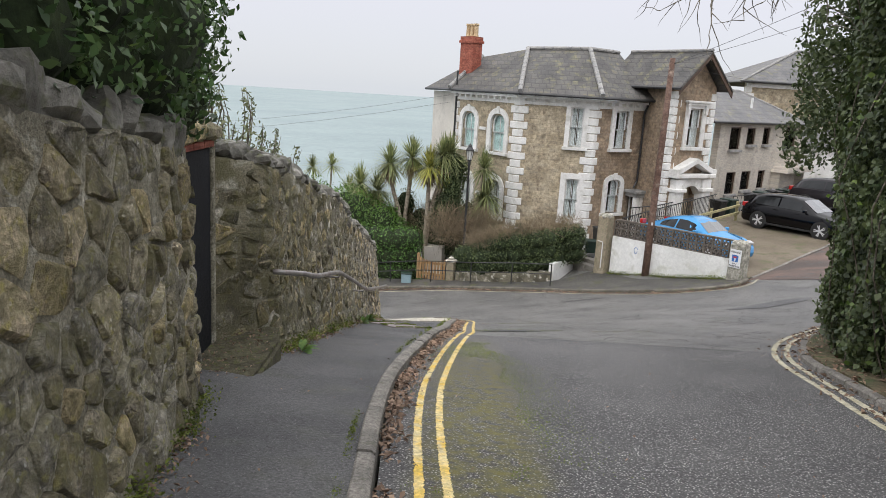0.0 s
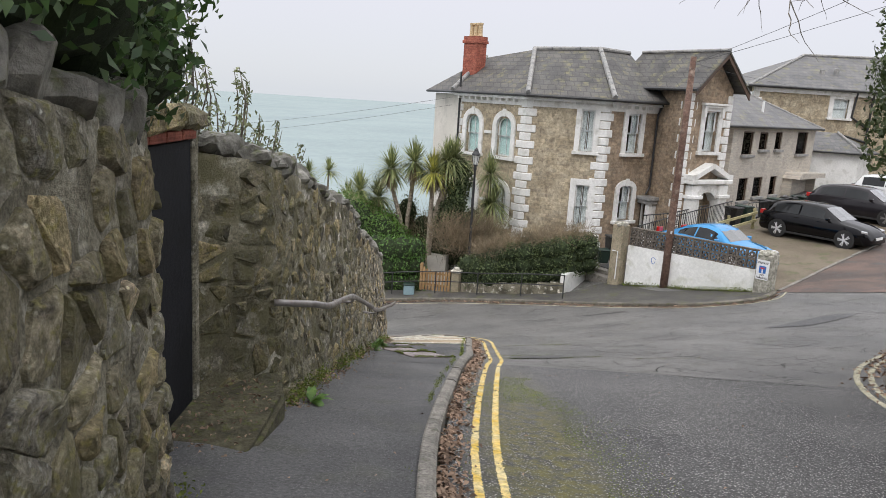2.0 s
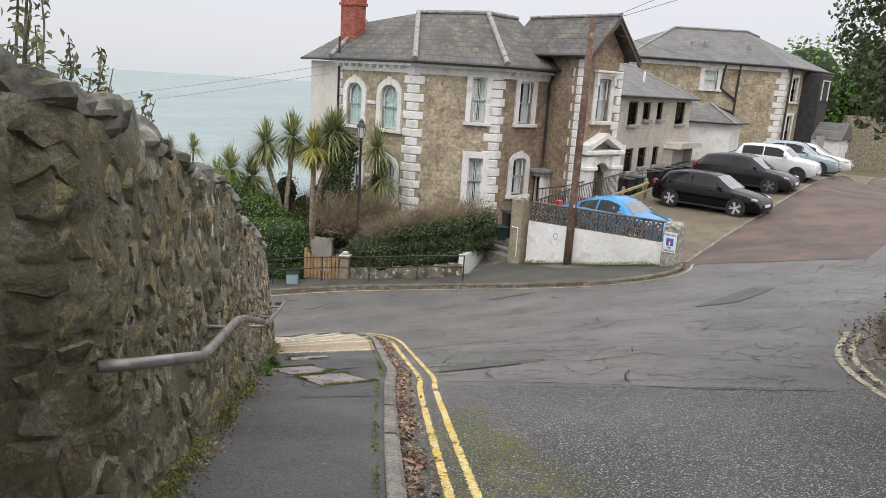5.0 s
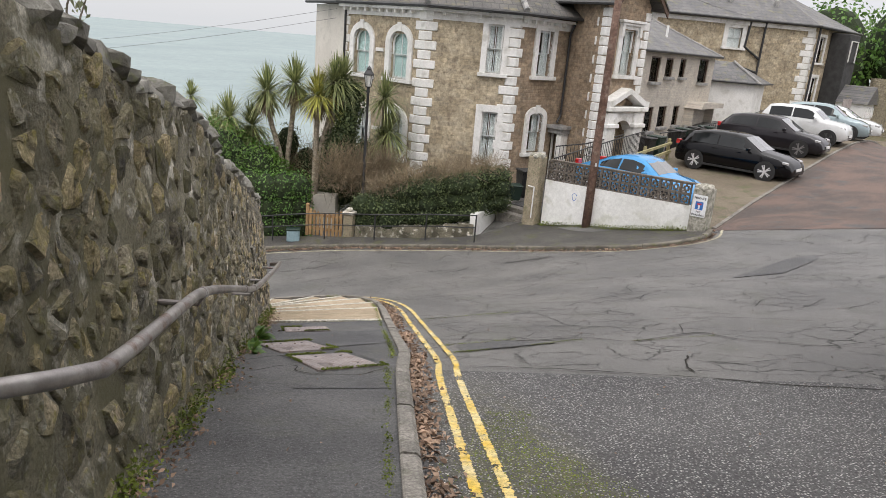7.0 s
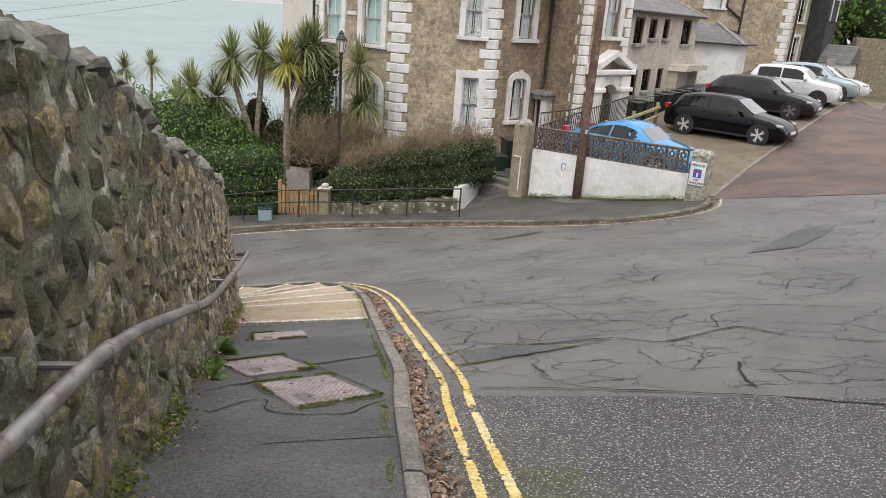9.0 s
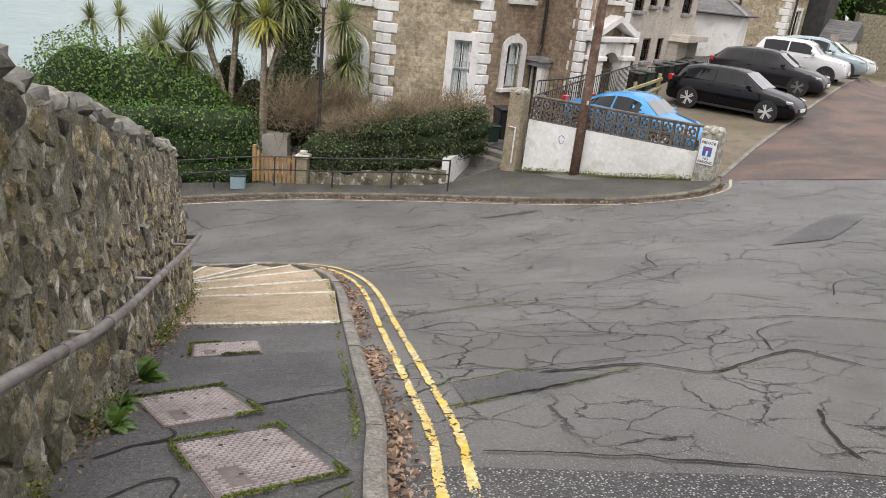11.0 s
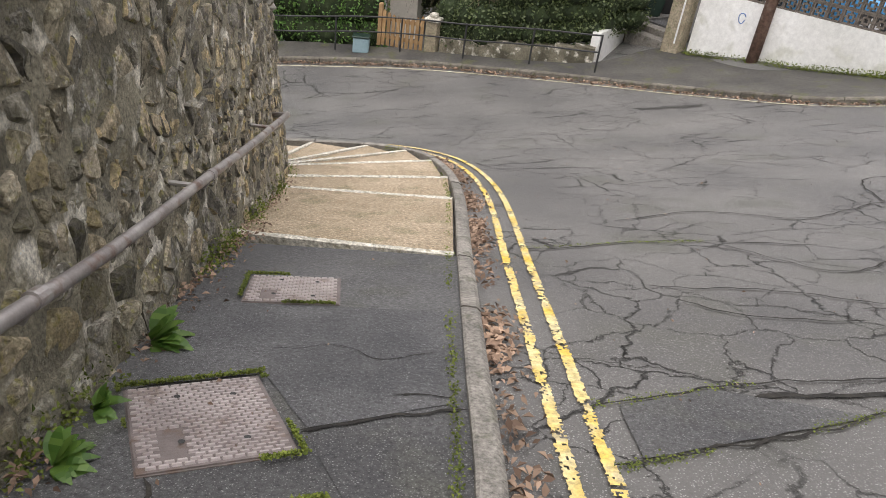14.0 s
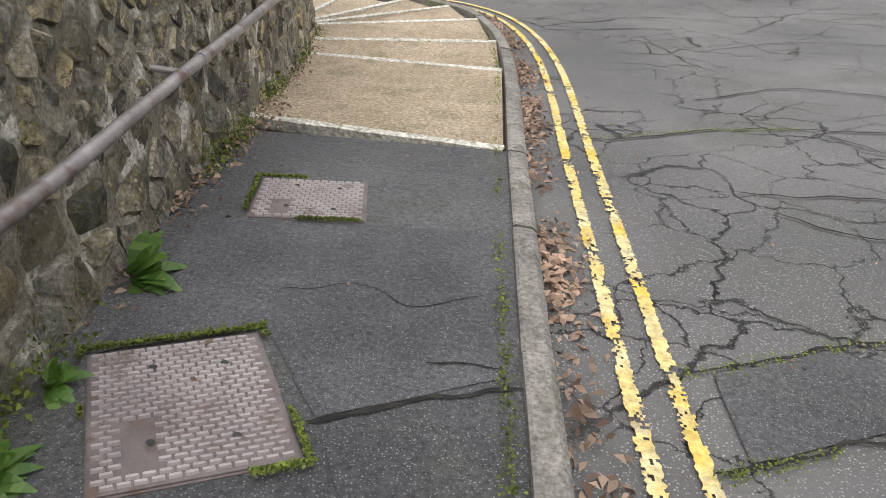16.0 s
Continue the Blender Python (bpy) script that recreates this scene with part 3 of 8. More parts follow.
WALLBASE_A = smooth_line([(-0.6, -6), (-0.78, -3), (-1.05, 0), (-1.35, 3), (-1.53, 4.1), (-1.642, 4.65)], 0.15)
WALLBASE_B = smooth_line([(-2.12, 6.2), (-1.85, 6.5), (-1.6, 6.85), (-1.56, 8), (-1.48, 10), (-1.5, 12.3), (-1.52, 14.4), (-1.62, 16.4), (-1.74, 17.5), (-2.0, 18.2), (-2.7, 18.7), (-4.5, 19.2), (-8, 19.8), (-12, 20.4)], 0.15)
FAR_KERB = smooth_line([(-13, 26.6), (-9, 27.3), (-6, 27.6), (-3, 27.6), (-0.26, 27.2), (1.95, 26.3), (3.7, 25.2), (5.4, 23.7), (6.9, 22.4), (8.2, 22.05), (9.1, 22.4), (9.75, 23.3)], 0.2)
FAR_BACK = smooth_line([(-13, 27.6), (-9, 28.3), (-6, 28.6), (-3, 28.5), (-0.2, 27.9), (2.4, 26.9), (3.8, 26.5), (5.4, 27.3), (6.1, 26.8), (7.2, 25.5), (9.1, 23.55), (9.8, 23.5)], 0.2)
RIGHT_KERB = smooth_line([(3.4, -6), (3.42, 0), (3.45, 4), (3.52, 5.4), (3.62, 6.2), (3.8, 7.2), (4.05, 8.6), (4.35, 9.6), (4.9, 10.75), (5.6, 11.8), (6.5, 12.8), (8, 14.4), (12, 18), (18, 23.3), (26, 30), (34, 37)], 0.15)
PARK_EDGE = smooth_line([(9.75, 23.3), (12.7, 26.25), (17.3, 30.3), (20.5, 33.1), (26, 38), (33, 44)], 0.3)

# road sheet of the cross road, with the hill road laid over it down to its seam
xs, ys = np.linspace(-14, 34, 193), np.linspace(7.5, 46, 155)
verts = [(x, y, land(x, y) - 0.006 if beyond(x, y) < 0.35 else land(x, y - beyond(x, y)) - 0.25) for x in xs for y in ys]
faces = [(i * 155 + j, (i + 1) * 155 + j, (i + 1) * 155 + j + 1, i * 155 + j + 1) for i in range(192) for j in range(154)]
me = raw("road", verts, faces)
for p in me.polygons:
    p.use_smooth = True
tagged(part_of("road", me, M_OLD), "old cracked grey asphalt of the cross road", "road", "", "structure")

seam_l = [p for p in offset_line(KERB, -0.1) if p.y < 10.95]
seam_r = [p + Vector((0.7, 0)) for p in RIGHT_KERB if p.y < 9.75]
loft("road_hill", resample(seam_l, 60), resample(seam_r, 60), 16, 0.002, M_ROAD, "grey chip-dressed asphalt running downhill", category="road")
red_l = [p for p in PARK_EDGE]
red_r = [Vector((p.x + 3.6 + 0.04 * k, p.y - 2.9)) for k, p in enumerate(PARK_EDGE)]
loft("road_lane", resample(red_l, 40), resample(red_r, 40), 8, 0.004, M_REDROAD, "reddish patched tarmac lane climbing past the cars", category="road")

# near footway, far footway, car park
n = 90
pl = [p for p in WALLBASE_A if p.y < 4.63] + [Vector((-2.2, 4.75)), Vector((-2.2, 6.15))] + [p for p in WALLBASE_B if p.y < 14.25 and p.x > -2.2]
pl = [Vector((p.x - 0.12, p.y)) for p in pl]
rows_y = [-5.9 + k * 0.2 for k in range(101)]
left = [Vector((interp(y, [p.y for p in pl], [p.x for p in pl]), y)) for y in rows_y]
right = [Vector((interp(y, [p.y for p in KERB if p.y < 19], [p.x for p in KERB if p.y < 19]) - 0.005, y - 0.13 * (y > 13.6))) for y in rows_y]
loft("pavement", left, right, 8, 0.075, M_PAVE, "dark tarmac footway beside the stone wall", skirt=0.2, category="pavement")
loft("pavement_far", resample(offset_line(FAR_KERB, 0.03), 70), resample(FAR_BACK, 70), 5, 0.1, M_FARPAVE, "dark mossy footway in front of the gardens", skirt=0.2, category="pavement")
edge = resample(offset_line(PARK_EDGE, 0.05), 40)
verts, faces = [], []
for p in edge:
    for k in range(9):
        q = p + Vector((-3.5, 4.1)) * k / 8
        verts.append((q.x, q.y, land(p.x, p.y) + 0.03 - 0.012 * k + lumps((q.x, q.y, 0), 0.02, 0.7)))
faces = [(r * 9 + k, (r + 1) * 9 + k, (r + 1) * 9 + k + 1, r * 9 + k + 1) for r in range(39) for k in range(8)]
for row in ([r * 9 + 8 for r in range(40)], list(range(9))):
    base = len(verts)
    verts += [(verts[i][0], verts[i][1], verts[i][2] - 1.2) for i in row]
    faces += [(row[i], row[i + 1], base + i + 1, base + i) for i in range(len(row) - 1)]
tagged(part_of("pavement_parking", raw("pavement_parking", verts, faces), M_PARK), "brown gravelly concrete parking bay", "car park", "", "structure")


def park(x, y):
    """Height of the parking bay."""
    best = min(edge, key=lambda p: abs((p.x - x) * 0.76 + (p.y - y) * 0.65))
    return land(best.x, best.y) + 0.02


bank = [Vector((p.x + 3.5, p.y - 3.0)) for p in RIGHT_KERB]
loft("ground_verge", resample(offset_line(RIGHT_KERB, -0.58), 90), resample(bank, 90), 8, 0.09, M_GROUND, "earth verge under the ivy", skirt=0.3, edge=0.05)


def kerb_stones(name, line, size, height, label, thing_kind="structure", top=0.0, start=0.0, end=1e9, width=0.125, material=M_KERB):
    """Kerb stones end to end along a plan line."""
    e = tagged(new(name), label, "kerb", "", thing_kind)
    d, marks, s = [0.0], [], start
    for a, b in zip(line, line[1:]):
        d.append(d[-1] + (b - a).length)
    X, Y = [p.x for p in line], [p.y for p in line]
    end = min(end, d[-1])
    while s < end - 0.3:
        gap = size * random.uniform(0.9, 1.06)
        a, b = s + 0.007, min(s + gap, end) - 0.007
        bm = bmesh.new()
        k = max(1, round((b - a) / 0.3))
        rings = []
        tilt = random.uniform(-0.008, 0.008)
        for i in range(k + 1):
            q = a + (b - a) * i / k
            x, y = np.interp(q, d, X), np.interp(q, d, Y)
            x2, y2 = np.interp(q + 0.05, d, X), np.interp(q + 0.05, d, Y)
            t = Vector((x2 - x, y2 - y)).normalized() if q + 0.05 < d[-1] else t
            nx, ny = -t.y, t.x
            z = land(x, y) + tilt
            ring = []
            for o, h in ((width / 2, -0.15), (width / 2, height - 0.008), (width / 2 - 0.012, height), (-width / 2 + 0.025, height - 0.003), (-width / 2, height - 0.025), (-width / 2 - 0.01, -0.15)):
                ring.append(bm.verts.new((x + nx * o, y + ny * o, z + h)))
            rings.append(ring)
        for r1, r2 in zip(rings, rings[1:]):
            for j in range(5):
                bm.faces.new((r1[j], r1[j + 1], r2[j + 1], r2[j]))
        bm.faces.new(rings[0][::-1])
        bm.faces.new(rings[-1])
        bmesh.ops.recalc_face_normals(bm, faces=bm.faces)
        part("kerb_stone", bm, material, e)
        s += gap
    return e


kerb_stones("kerb_near", offset_line(KERB, -0.02), 0.92, 0.105, "worn grey concrete kerb beside the footway", start=2.5, end=38, width=0.108)
kerb_stones("kerb_far", FAR_KERB, 0.92, 0.11, "low dirty kerb of the far footway", material=M_FARKERB)
kerb_stones("kerb_verge", offset_line([p for p in RIGHT_KERB if 4 < p.y < 15], -0.54)[::-1], 0.9, 0.08, "low kerb along the ivy verge")
kerb_stones("kerb_parking", PARK_EDGE[::-1], 0.9, 0.05, "flush concrete edging of the car park")


def stripe(name, line, off, width, breaks, label, seed, material=M_YELLOW):
    """A worn painted line: a thin sheet with ragged edges and pieces missing."""
    rnd = random.Random(seed)
    c = offset_line(line, off)
    c = resample(c, max(2, int(sum((b - a).length for a, b in zip(c, c[1:])) / 0.012)))
    verts, faces = [], []
    cols = 6
    for i, p in enumerate(c):
        t = (c[min(i + 1, len(c) - 1)] - c[max(i - 1, 0)]).normalized()
        nrm = Vector((-t.y, t.x))
        for k in range(cols + 1):
            w = width * (0.5 - k / cols) + (rnd.uniform(-0.006, 0.006) if k in (0, cols) else 0.0)
            q = p + nrm * w
            verts.append((q.x, q.y, land(q.x, q.y) + 0.008))
        if i == 0:
            continue
        old = interp(p.y, [6, 9, 11.5, 15], [0.4, 0.3, 0.13, 0.2])
        for k in range(cols):
            q = p + nrm * width * (0.5 - (k + 0.5) / cols)
            loss = 0.55 * noise.noise(Vector((q.x * 9 + seed, q.y * 5, 0))) + 0.4 * noise.noise(Vector((q.x * 30, q.y * 30, seed))) + 0.3 * noise.noise(Vector((q.x * 75, q.y * 75, seed)))
            if loss > old + breaks - (0.08 if k in (0, cols - 1) else 0.0):
                continue
            r0, r1 = (i - 1) * (cols + 1) + k, i * (cols + 1) + k
            faces.append((r0, r0 + 1, r1 + 1, r1))
    ob = part_of(name, raw(name, verts, faces), material)
    return tagged(ob, label, "road marking", "yellow lines", "structure")


near = [p for p in KERB if p.y > -3 and p.x > -6]
stripe("road_marking_inner", near, -0.325, 0.055, 0.05, "worn double yellow line beside the kerb", 3)
stripe("road_marking_outer", near, -0.48, 0.055, 0.05, "worn double yellow line beside the kerb", 7)
rk = [p for p in RIGHT_KERB if 4.5 < p.y < 13.2]
stripe("road_marking_verge_inner", rk, -0.34, 0.075, 0.05, "faded cream line along the verge", 11, material=M_CREAMLINE)
stripe("road_marking_verge_outer", rk, -0.18, 0.075, 0.05, "faded cream line along the verge", 13, material=M_CREAMLINE)
stripe("road_marking_far", FAR_KERB, -0.3, 0.06, 0.1, "faded yellow line along the far kerb", 17, material=M_CREAMLINE)

# ---- wedge steps round the foot of the wall ----
NOSINGS = [((-1.66, 14.36), (0.0, 13.98)), ((-1.74, 16.3), (0.09, 15.85)), ((-1.72, 16.95), (0.1, 17.0)), ((-1.86, 17.75), (-0.05, 18.2)), ((-1.9, 17.85), (-0.38, 19.1)), ((-1.95, 17.95), (-0.95, 19.62)), ((-2.05, 18.1), (-1.8, 20.02)), ((-2.7, 18.5), (-3.2, 20.3)), ((-4.2, 19.0), (-5.0, 20.6))]
steps = tagged(new("steps"), "beige gravelled wedge steps with pale nosings", "steps", "", "structure")
for k, (n0, n1) in enumerate(zip(NOSINGS, NOSINGS[1:])):
    (ax, ay), (bx, by) = n0
    (cx, cy), (dx, dy) = n1
    drop = 0.0 if k == 0 else 0.085
    bm = bmesh.new()
    top, low = [], []
    for x, y, far_edge in ((ax, ay, 0), (bx, by, 0), (dx, dy, 1), (cx, cy, 1)):
        z = land(x, y) + 0.085 - (0 if far_edge else drop)
        top.append(bm.verts.new((x, y, z)))
        low.append(bm.verts.new((x, y, z - 0.5)))
    bm.faces.new(top)
    bm.faces.new(low[::-1])
    for j in range(4):
        bm.faces.new((low[j], low[(j + 1) % 4], top[(j + 1) % 4], top[j]))
    bmesh.ops.recalc_face_normals(bm, faces=bm.faces)
    part("tread", bm, M_TREAD, steps)
for k, ((ax, ay), (bx, by)) in enumerate(NOSINGS[:-1]):
    bm = bmesh.new()
    d = (Vector((bx, by)) - Vector((ax, ay)))
    nrm = Vector((d.y, -d.x)).normalized() * 0.028
    cuts = 10
    rows = []
    for i in range(cuts + 1):
        p = Vector((ax, ay)).lerp(Vector((bx, by)), i / cuts)
        w = random.uniform(0.75, 1.1)
        z0 = land(ax, ay) * (1 - i / cuts) + land(bx, by) * i / cuts + 0.09
        rows.append([bm.verts.new((p.x + nrm.x * w, p.y + nrm.y * w, z0 + 0.004)), bm.verts.new((p.x - nrm.x * w, p.y - nrm.y * w, z0 + 0.002)), bm.verts.new((p.x - nrm.x * w * 1.1, p.y - nrm.y * w * 1.1, z0 - 0.07)), bm.verts.new((p.x + nrm.x * w, p.y + nrm.y * w, z0 - 0.07))])
    for r1, r2 in zip(rows, rows[1:]):
        for j in range(4):
            bm.faces.new((r1[j], r1[(j + 1) % 4], r2[(j + 1) % 4], r2[j]))
    bmesh.ops.recalc_face_normals(bm, faces=bm.faces)
    part("nosing", bm, M_NOSE, steps, "pale chipped concrete nosing")


# ---- rubble walls ----
TOP_A = ([-7, -3, 0, 2.6, 4.5, 5.6], [2.6, 2.05, 1.63, 1.25, 0.97, 0.83])
TOP_B = ([6, 6.4, 7.7, 9, 10.5, 11.0, 11.4, 12.7, 13.5, 14.7, 15.6, 16.9, 18, 20, 22], [0.76, 0.7, 0.45, 0.11, -0.24, -0.44, -0.66, -1.07, -1.34, -1.67, -1.99, -2.32, -2.7, -3.3, -3.7])
BATTER = 0.11


def face_point(line, arc, s, z, top):
    """Point on the battered outer face at run s and height z, with its tangent and outward normal."""
    x, y = float(np.interp(s, arc, [p.x for p in line])), float(np.interp(s, arc, [p.y for p in line]))
    x2, y2 = float(np.interp(s + 0.1, arc, [p.x for p in line])), float(np.interp(s + 0.1, arc, [p.y for p in line]))
    x1, y1 = float(np.interp(s - 0.1, arc, [p.x for p in line])), float(np.interp(s - 0.1, arc, [p.y for p in line]))
    t = Vector((x2 - x1, y2 - y1, 0)).normalized()
    out = Vector((t.y, -t.x, 0))
    base = land(x, y)
    back = BATTER * max(0.0, z - base) * (1.0 if y > 6 else interp(y, [3, 5.3], [1.0, 0.1]))
    bulge = 0.05 * noise.noise(Vector((x * 0.8, y * 0.8, z * 0.9)))
    return Vector((x, y, z)) - out * (back - bulge), t, out, base


def arc_of(line):
    d = [0.0]
    for a, b in zip(line, line[1:]):
        d.append(d[-1] + (b - a).length)
    return d


def wall_core(name, line, top, label, material, flush, thick=0.42):
    arc = arc_of(line)
    bm = bmesh.new()
    rows = []
    levels = 34
    for s in np.arange(0, arc[-1] + 0.01, 0.065):
        y = float(np.interp(s, arc, [p.y for p in line]))
        zt = interp(y, *top)
        p0, t, out, base = face_point(line, arc, s, 0, top)
        ring = []
        for k in range(levels + 1):
            z = base - 0.25 + (zt - base + 0.25) * k / levels
            p = face_point(line, arc, s, z, top)[0]
            rough = 0.009 * noise.noise(p * 8) + 0.009 * noise.noise(p * 21)
            ring.append(bm.verts.new(p + out * (rough + flush)))
        ring.append(bm.verts.new(ring[-1].co - out * thick + Vector((0, 0, 0.03))))
        ring.append(bm.verts.new(Vector((p0.x, p0.y, base - 0.25)) - out * (thick + 0.3)))
        rows.append(ring)
    for r1, r2 in zip(rows, rows[1:]):
        for j in range(len(r1) - 1):
            bm.faces.new((r1[j], r2[j], r2[j + 1], r1[j + 1]))
    bm.faces.new(rows[0])
    bm.faces.new(rows[-1][::-1])
    bmesh.ops.recalc_face_normals(bm, faces=bm.faces)
    return tagged(part(name, bm, material, None, "", None, True), label, "wall", "", "structure")


wall_a = wall_core("wall_garden_upper", WALLBASE_A, TOP_A, "tall mossy rubble stone wall with lime mortar", M_MORTAR_UPPER, 0.003)
wall_b = wall_core("wall_garden_lower", WALLBASE_B, TOP_B, "battered rubble stone wall stepping down the hill", M_MORTAR, 0.009)


# ---- houses ----
def wall_frame(a, b, z0=0.0):
    """Local frame of a wall seen from outside with a at its left and b at its right: x along, y inwards, z up."""
    a, b = Vector((*a, 0)), Vector((*b, 0))
    d = (b - a).normalized()
    m = Matrix.Identity(4)
    m.col[0][:3], m.col[1][:3], m.col[2][:3], m.col[3][:3] = d, (-d.y, d.x, 0), (0, 0, 1), (a.x, a.y, z0)
    return m, (b - a).length


def wall_panel(name, house, a, b, z0, z1, material, holes=(), thick=0.35, gable=0.0, label=""):
    """An upright wall with openings (x0, z0, x1, z1) in metres along it and world heights."""
    m, length = wall_frame(a, b)
    bm = bmesh.new()
    xs = sorted({0.0, length, *[h[0] for h in holes], *[h[2] for h in holes]})
    zs = sorted({z0, z1, *[h[1] for h in holes], *[h[3] for h in holes]})
    for xa, xb in zip(xs, xs[1:]):
        run = None
        for za, zb in list(zip(zs, zs[1:])) + [(None, None)]:
            solid = za is not None and not any(h[0] <= xa + 1e-6 and xb <= h[2] + 1e-6 and h[1] <= za + 1e-6 and zb <= h[3] + 1e-6 for h in holes)
            if solid:
                run = (run[0], zb) if run else (za, zb)
            elif run:
                box(bm, xa, 0, run[0], xb, thick, run[1])
                run = None
    if gable:
        prism(bm, [(0, z1), (length, z1), (length / 2, z1 + gable)], 0, thick)
    bmesh.ops.recalc_face_normals(bm, faces=bm.faces)
    return part(name, bm, material, house, label, m), m, length


def arch(w, h, rise, n=12):
    """Outline of an opening w wide, h high, whose head rises by rise (0: square)."""
    if rise <= 0.001:
        pts = [(-w / 2, h)] + [(-w / 2 + w * k / n, h) for k in range(1, n)] + [(w / 2, h)]
    else:
        pts = [(-w / 2 * math.cos(math.pi * k / n), h - rise + rise * math.sin(math.pi * k / n)) for k in range(n + 1)]
    return [(w / 2, 0), (-w / 2, 0)] + pts


def sash_window(house, m, x, z, w, h, rise=0.0, band=0.2, sill=True, blind=None, bars=1, frame_mat=None, surround=True, hood=False, curtain=True):
    """A sash window in a wall opening: surround, sill, two sashes, panes, and what hangs behind them."""
    frame_mat = frame_mat or M_FRAME
    at = m @ Matrix.Translation((x, 0, z))
    bm = bmesh.new()
    if surround:
        prism(bm, [(a, b - (0.0 if b > 0.01 else 0.0)) for a, b in arch(w + 2 * band, h + band, rise + (band if rise else 0))], -0.07, 0.06, arch(w, h, rise))
        if rise > 0.05:
            box(bm, -0.1, -0.1, h - 0.02, 0.1, -0.06, h + band + 0.06)
        if hood:
            box(bm, -w / 2 - band - 0.1, -0.22, h + band, w / 2 + band + 0.1, 0.0, h + band + 0.1, 0.02)
            box(bm, -w / 2 - band - 0.02, -0.16, h + band - 0.08, w / 2 + band + 0.02, 0.0, h + band - 0.01)
            for sx in (-1, 1):
                box(bm, sx * (w / 2 + band * 0.6) - 0.07, -0.15, h - 0.25, sx * (w / 2 + band * 0.6) + 0.07, -0.06, h + band - 0.08)
    else:
        prism(bm, arch(w + 0.04, h + 0.02, rise), 0.05, 0.12, arch(w - 0.08, h - 0.06, rise))
    bmesh.ops.recalc_face_normals(bm, faces=bm.faces)
    win = part("window", bm, M_WHITE if surround else frame_mat, house, "white painted surround" if surround else "", at)
    if sill:
        part("window_sill", boxed(-w / 2 - band - 0.06, -0.16, -0.14, w / 2 + band + 0.06, 0.1, -0.005, 0.012), M_WHITE if surround else M_LEAD, win)
    fr = bmesh.new()
    half = h * 0.5
    prism(fr, arch(w - 0.01, h - half - 0.005, rise and min(rise, h - half - 0.1)), 0.10, 0.15, arch(w - 0.13, h - half - 0.07, max(0.0, (rise or 0) - 0.02) and min(rise - 0.02, h - half - 0.18)))
    bmesh.ops.translate(fr, verts=fr.verts, vec=(0, 0, half))
    lo = bmesh.new()
    prism(lo, arch(w - 0.01, half + 0.03, 0), 0.16, 0.2, arch(w - 0.13, half - 0.05, 0))
    bmesh.ops.translate(lo, verts=[v for v in lo.verts if abs(v.co.z) < 1e-6 and abs(v.co.x) < w / 2 - 0.03], vec=(0, 0, 0.07))
    for b_, z0, z1, yy in ((fr, half, h - 0.03, 0.12), (lo, 0, half, 0.18)):
        for k in range(bars):
            xx = -w / 2 + w * (k + 1) / (bars + 1)
            box(b_, xx - 0.014, yy - 0.012, z0, xx + 0.014, yy + 0.012, z1)
        bmesh.ops.recalc_face_normals(b_, faces=b_.faces)
    part("upper_sash", fr, frame_mat, win)
    part("lower_sash", lo, frame_mat, win)
    bm = bmesh.new()
    prism(bm, arch(w - 0.05, h - 0.03, rise), 0.125, 0.13)
    bmesh.ops.recalc_face_normals(bm, faces=bm.faces)
    g = part("pane", bm, M_GLASS, win)
    g.visible_shadow = False
    if blind:
        bm = bmesh.new()
        box(bm, -w / 2, 0.21, 0.0, w / 2, 0.22, h)
        part("blind", bm, blind, win)
    elif curtain:
        bm = bmesh.new()
        for sx in (-1, 1):
            prev = None
            for k in range(9):
                xx = sx * (w / 2 - w * 0.42 * k / 8)
                yy = 0.225 + 0.012 * math.sin(k * 2.4)
                cur = (bm.verts.new((xx, yy, 0)), bm.verts.new((xx, yy, h)))
                if prev:
                    bm.faces.new((prev[0], cur[0], cur[1], prev[1]))
                prev = cur
        part("curtain", bm, M_CURTAIN, win)
    return win


def quoins(wall, x, side, z0, z1, step=0.33, w1=0.52, w2=0.34, both=None, length=0.0):
    """White corner blocks, long and short by turns, standing proud of the wall. side: +1 runs to the right of x."""
    z, k = z0, 0
    while z < z1 - 0.1:
        w = w1 if k % 2 else w2
        xa, xb = (x - 0.03, x + w) if side > 0 else (x - w, x + 0.03)
        part("quoin", boxed(xa, -0.05, z + 0.012, xb, 0.2, min(z + step, z1) - 0.012, 0.025), M_WHITE, wall)
        z += step
        k += 1


def roof_sheet(name, house, quads, material, thick=0.06, label=""):
    bm = bmesh.new()
    for q in quads:
        vs = [bm.verts.new(p) for p in q]
        bm.faces.new(vs)
    bmesh.ops.remove_doubles(bm, verts=bm.verts, dist=0.001)
    bmesh.ops.recalc_face_normals(bm, faces=bm.faces)
    ret = bmesh.ops.solidify(bm, geom=list(bm.faces), thickness=thick)
    return part(name, bm, material, house, label)


def ridge_tiles(house, pts, r=0.09, material=None):
    bm = bmesh.new()
    pts = [Vector(p) for p in pts]
    for a, b in zip(pts, pts[1:]):
        n = max(1, round((b - a).length / 0.45))
        for k in range(n):
            p, q = a.lerp(b, k / n), a.lerp(b, (k + 0.96) / n)
            tube(bm, [p, q], [r, r * 0.94], 8)
    return part("ridge_tiles", bm, material or M_LEAD, house)


def pipe(house, pts, r=0.045, material=None, name="downpipe"):
    bm = bmesh.new()
    tube(bm, pts, r, 8)
    return part(name, bm, material or M_BLACKMETAL, house)


def gutter(house, pts, r=0.06):
    bm = bmesh.new()
    tube(bm, pts, r, 6)
    return part("gutter", bm, M_BLACKMETAL, house)


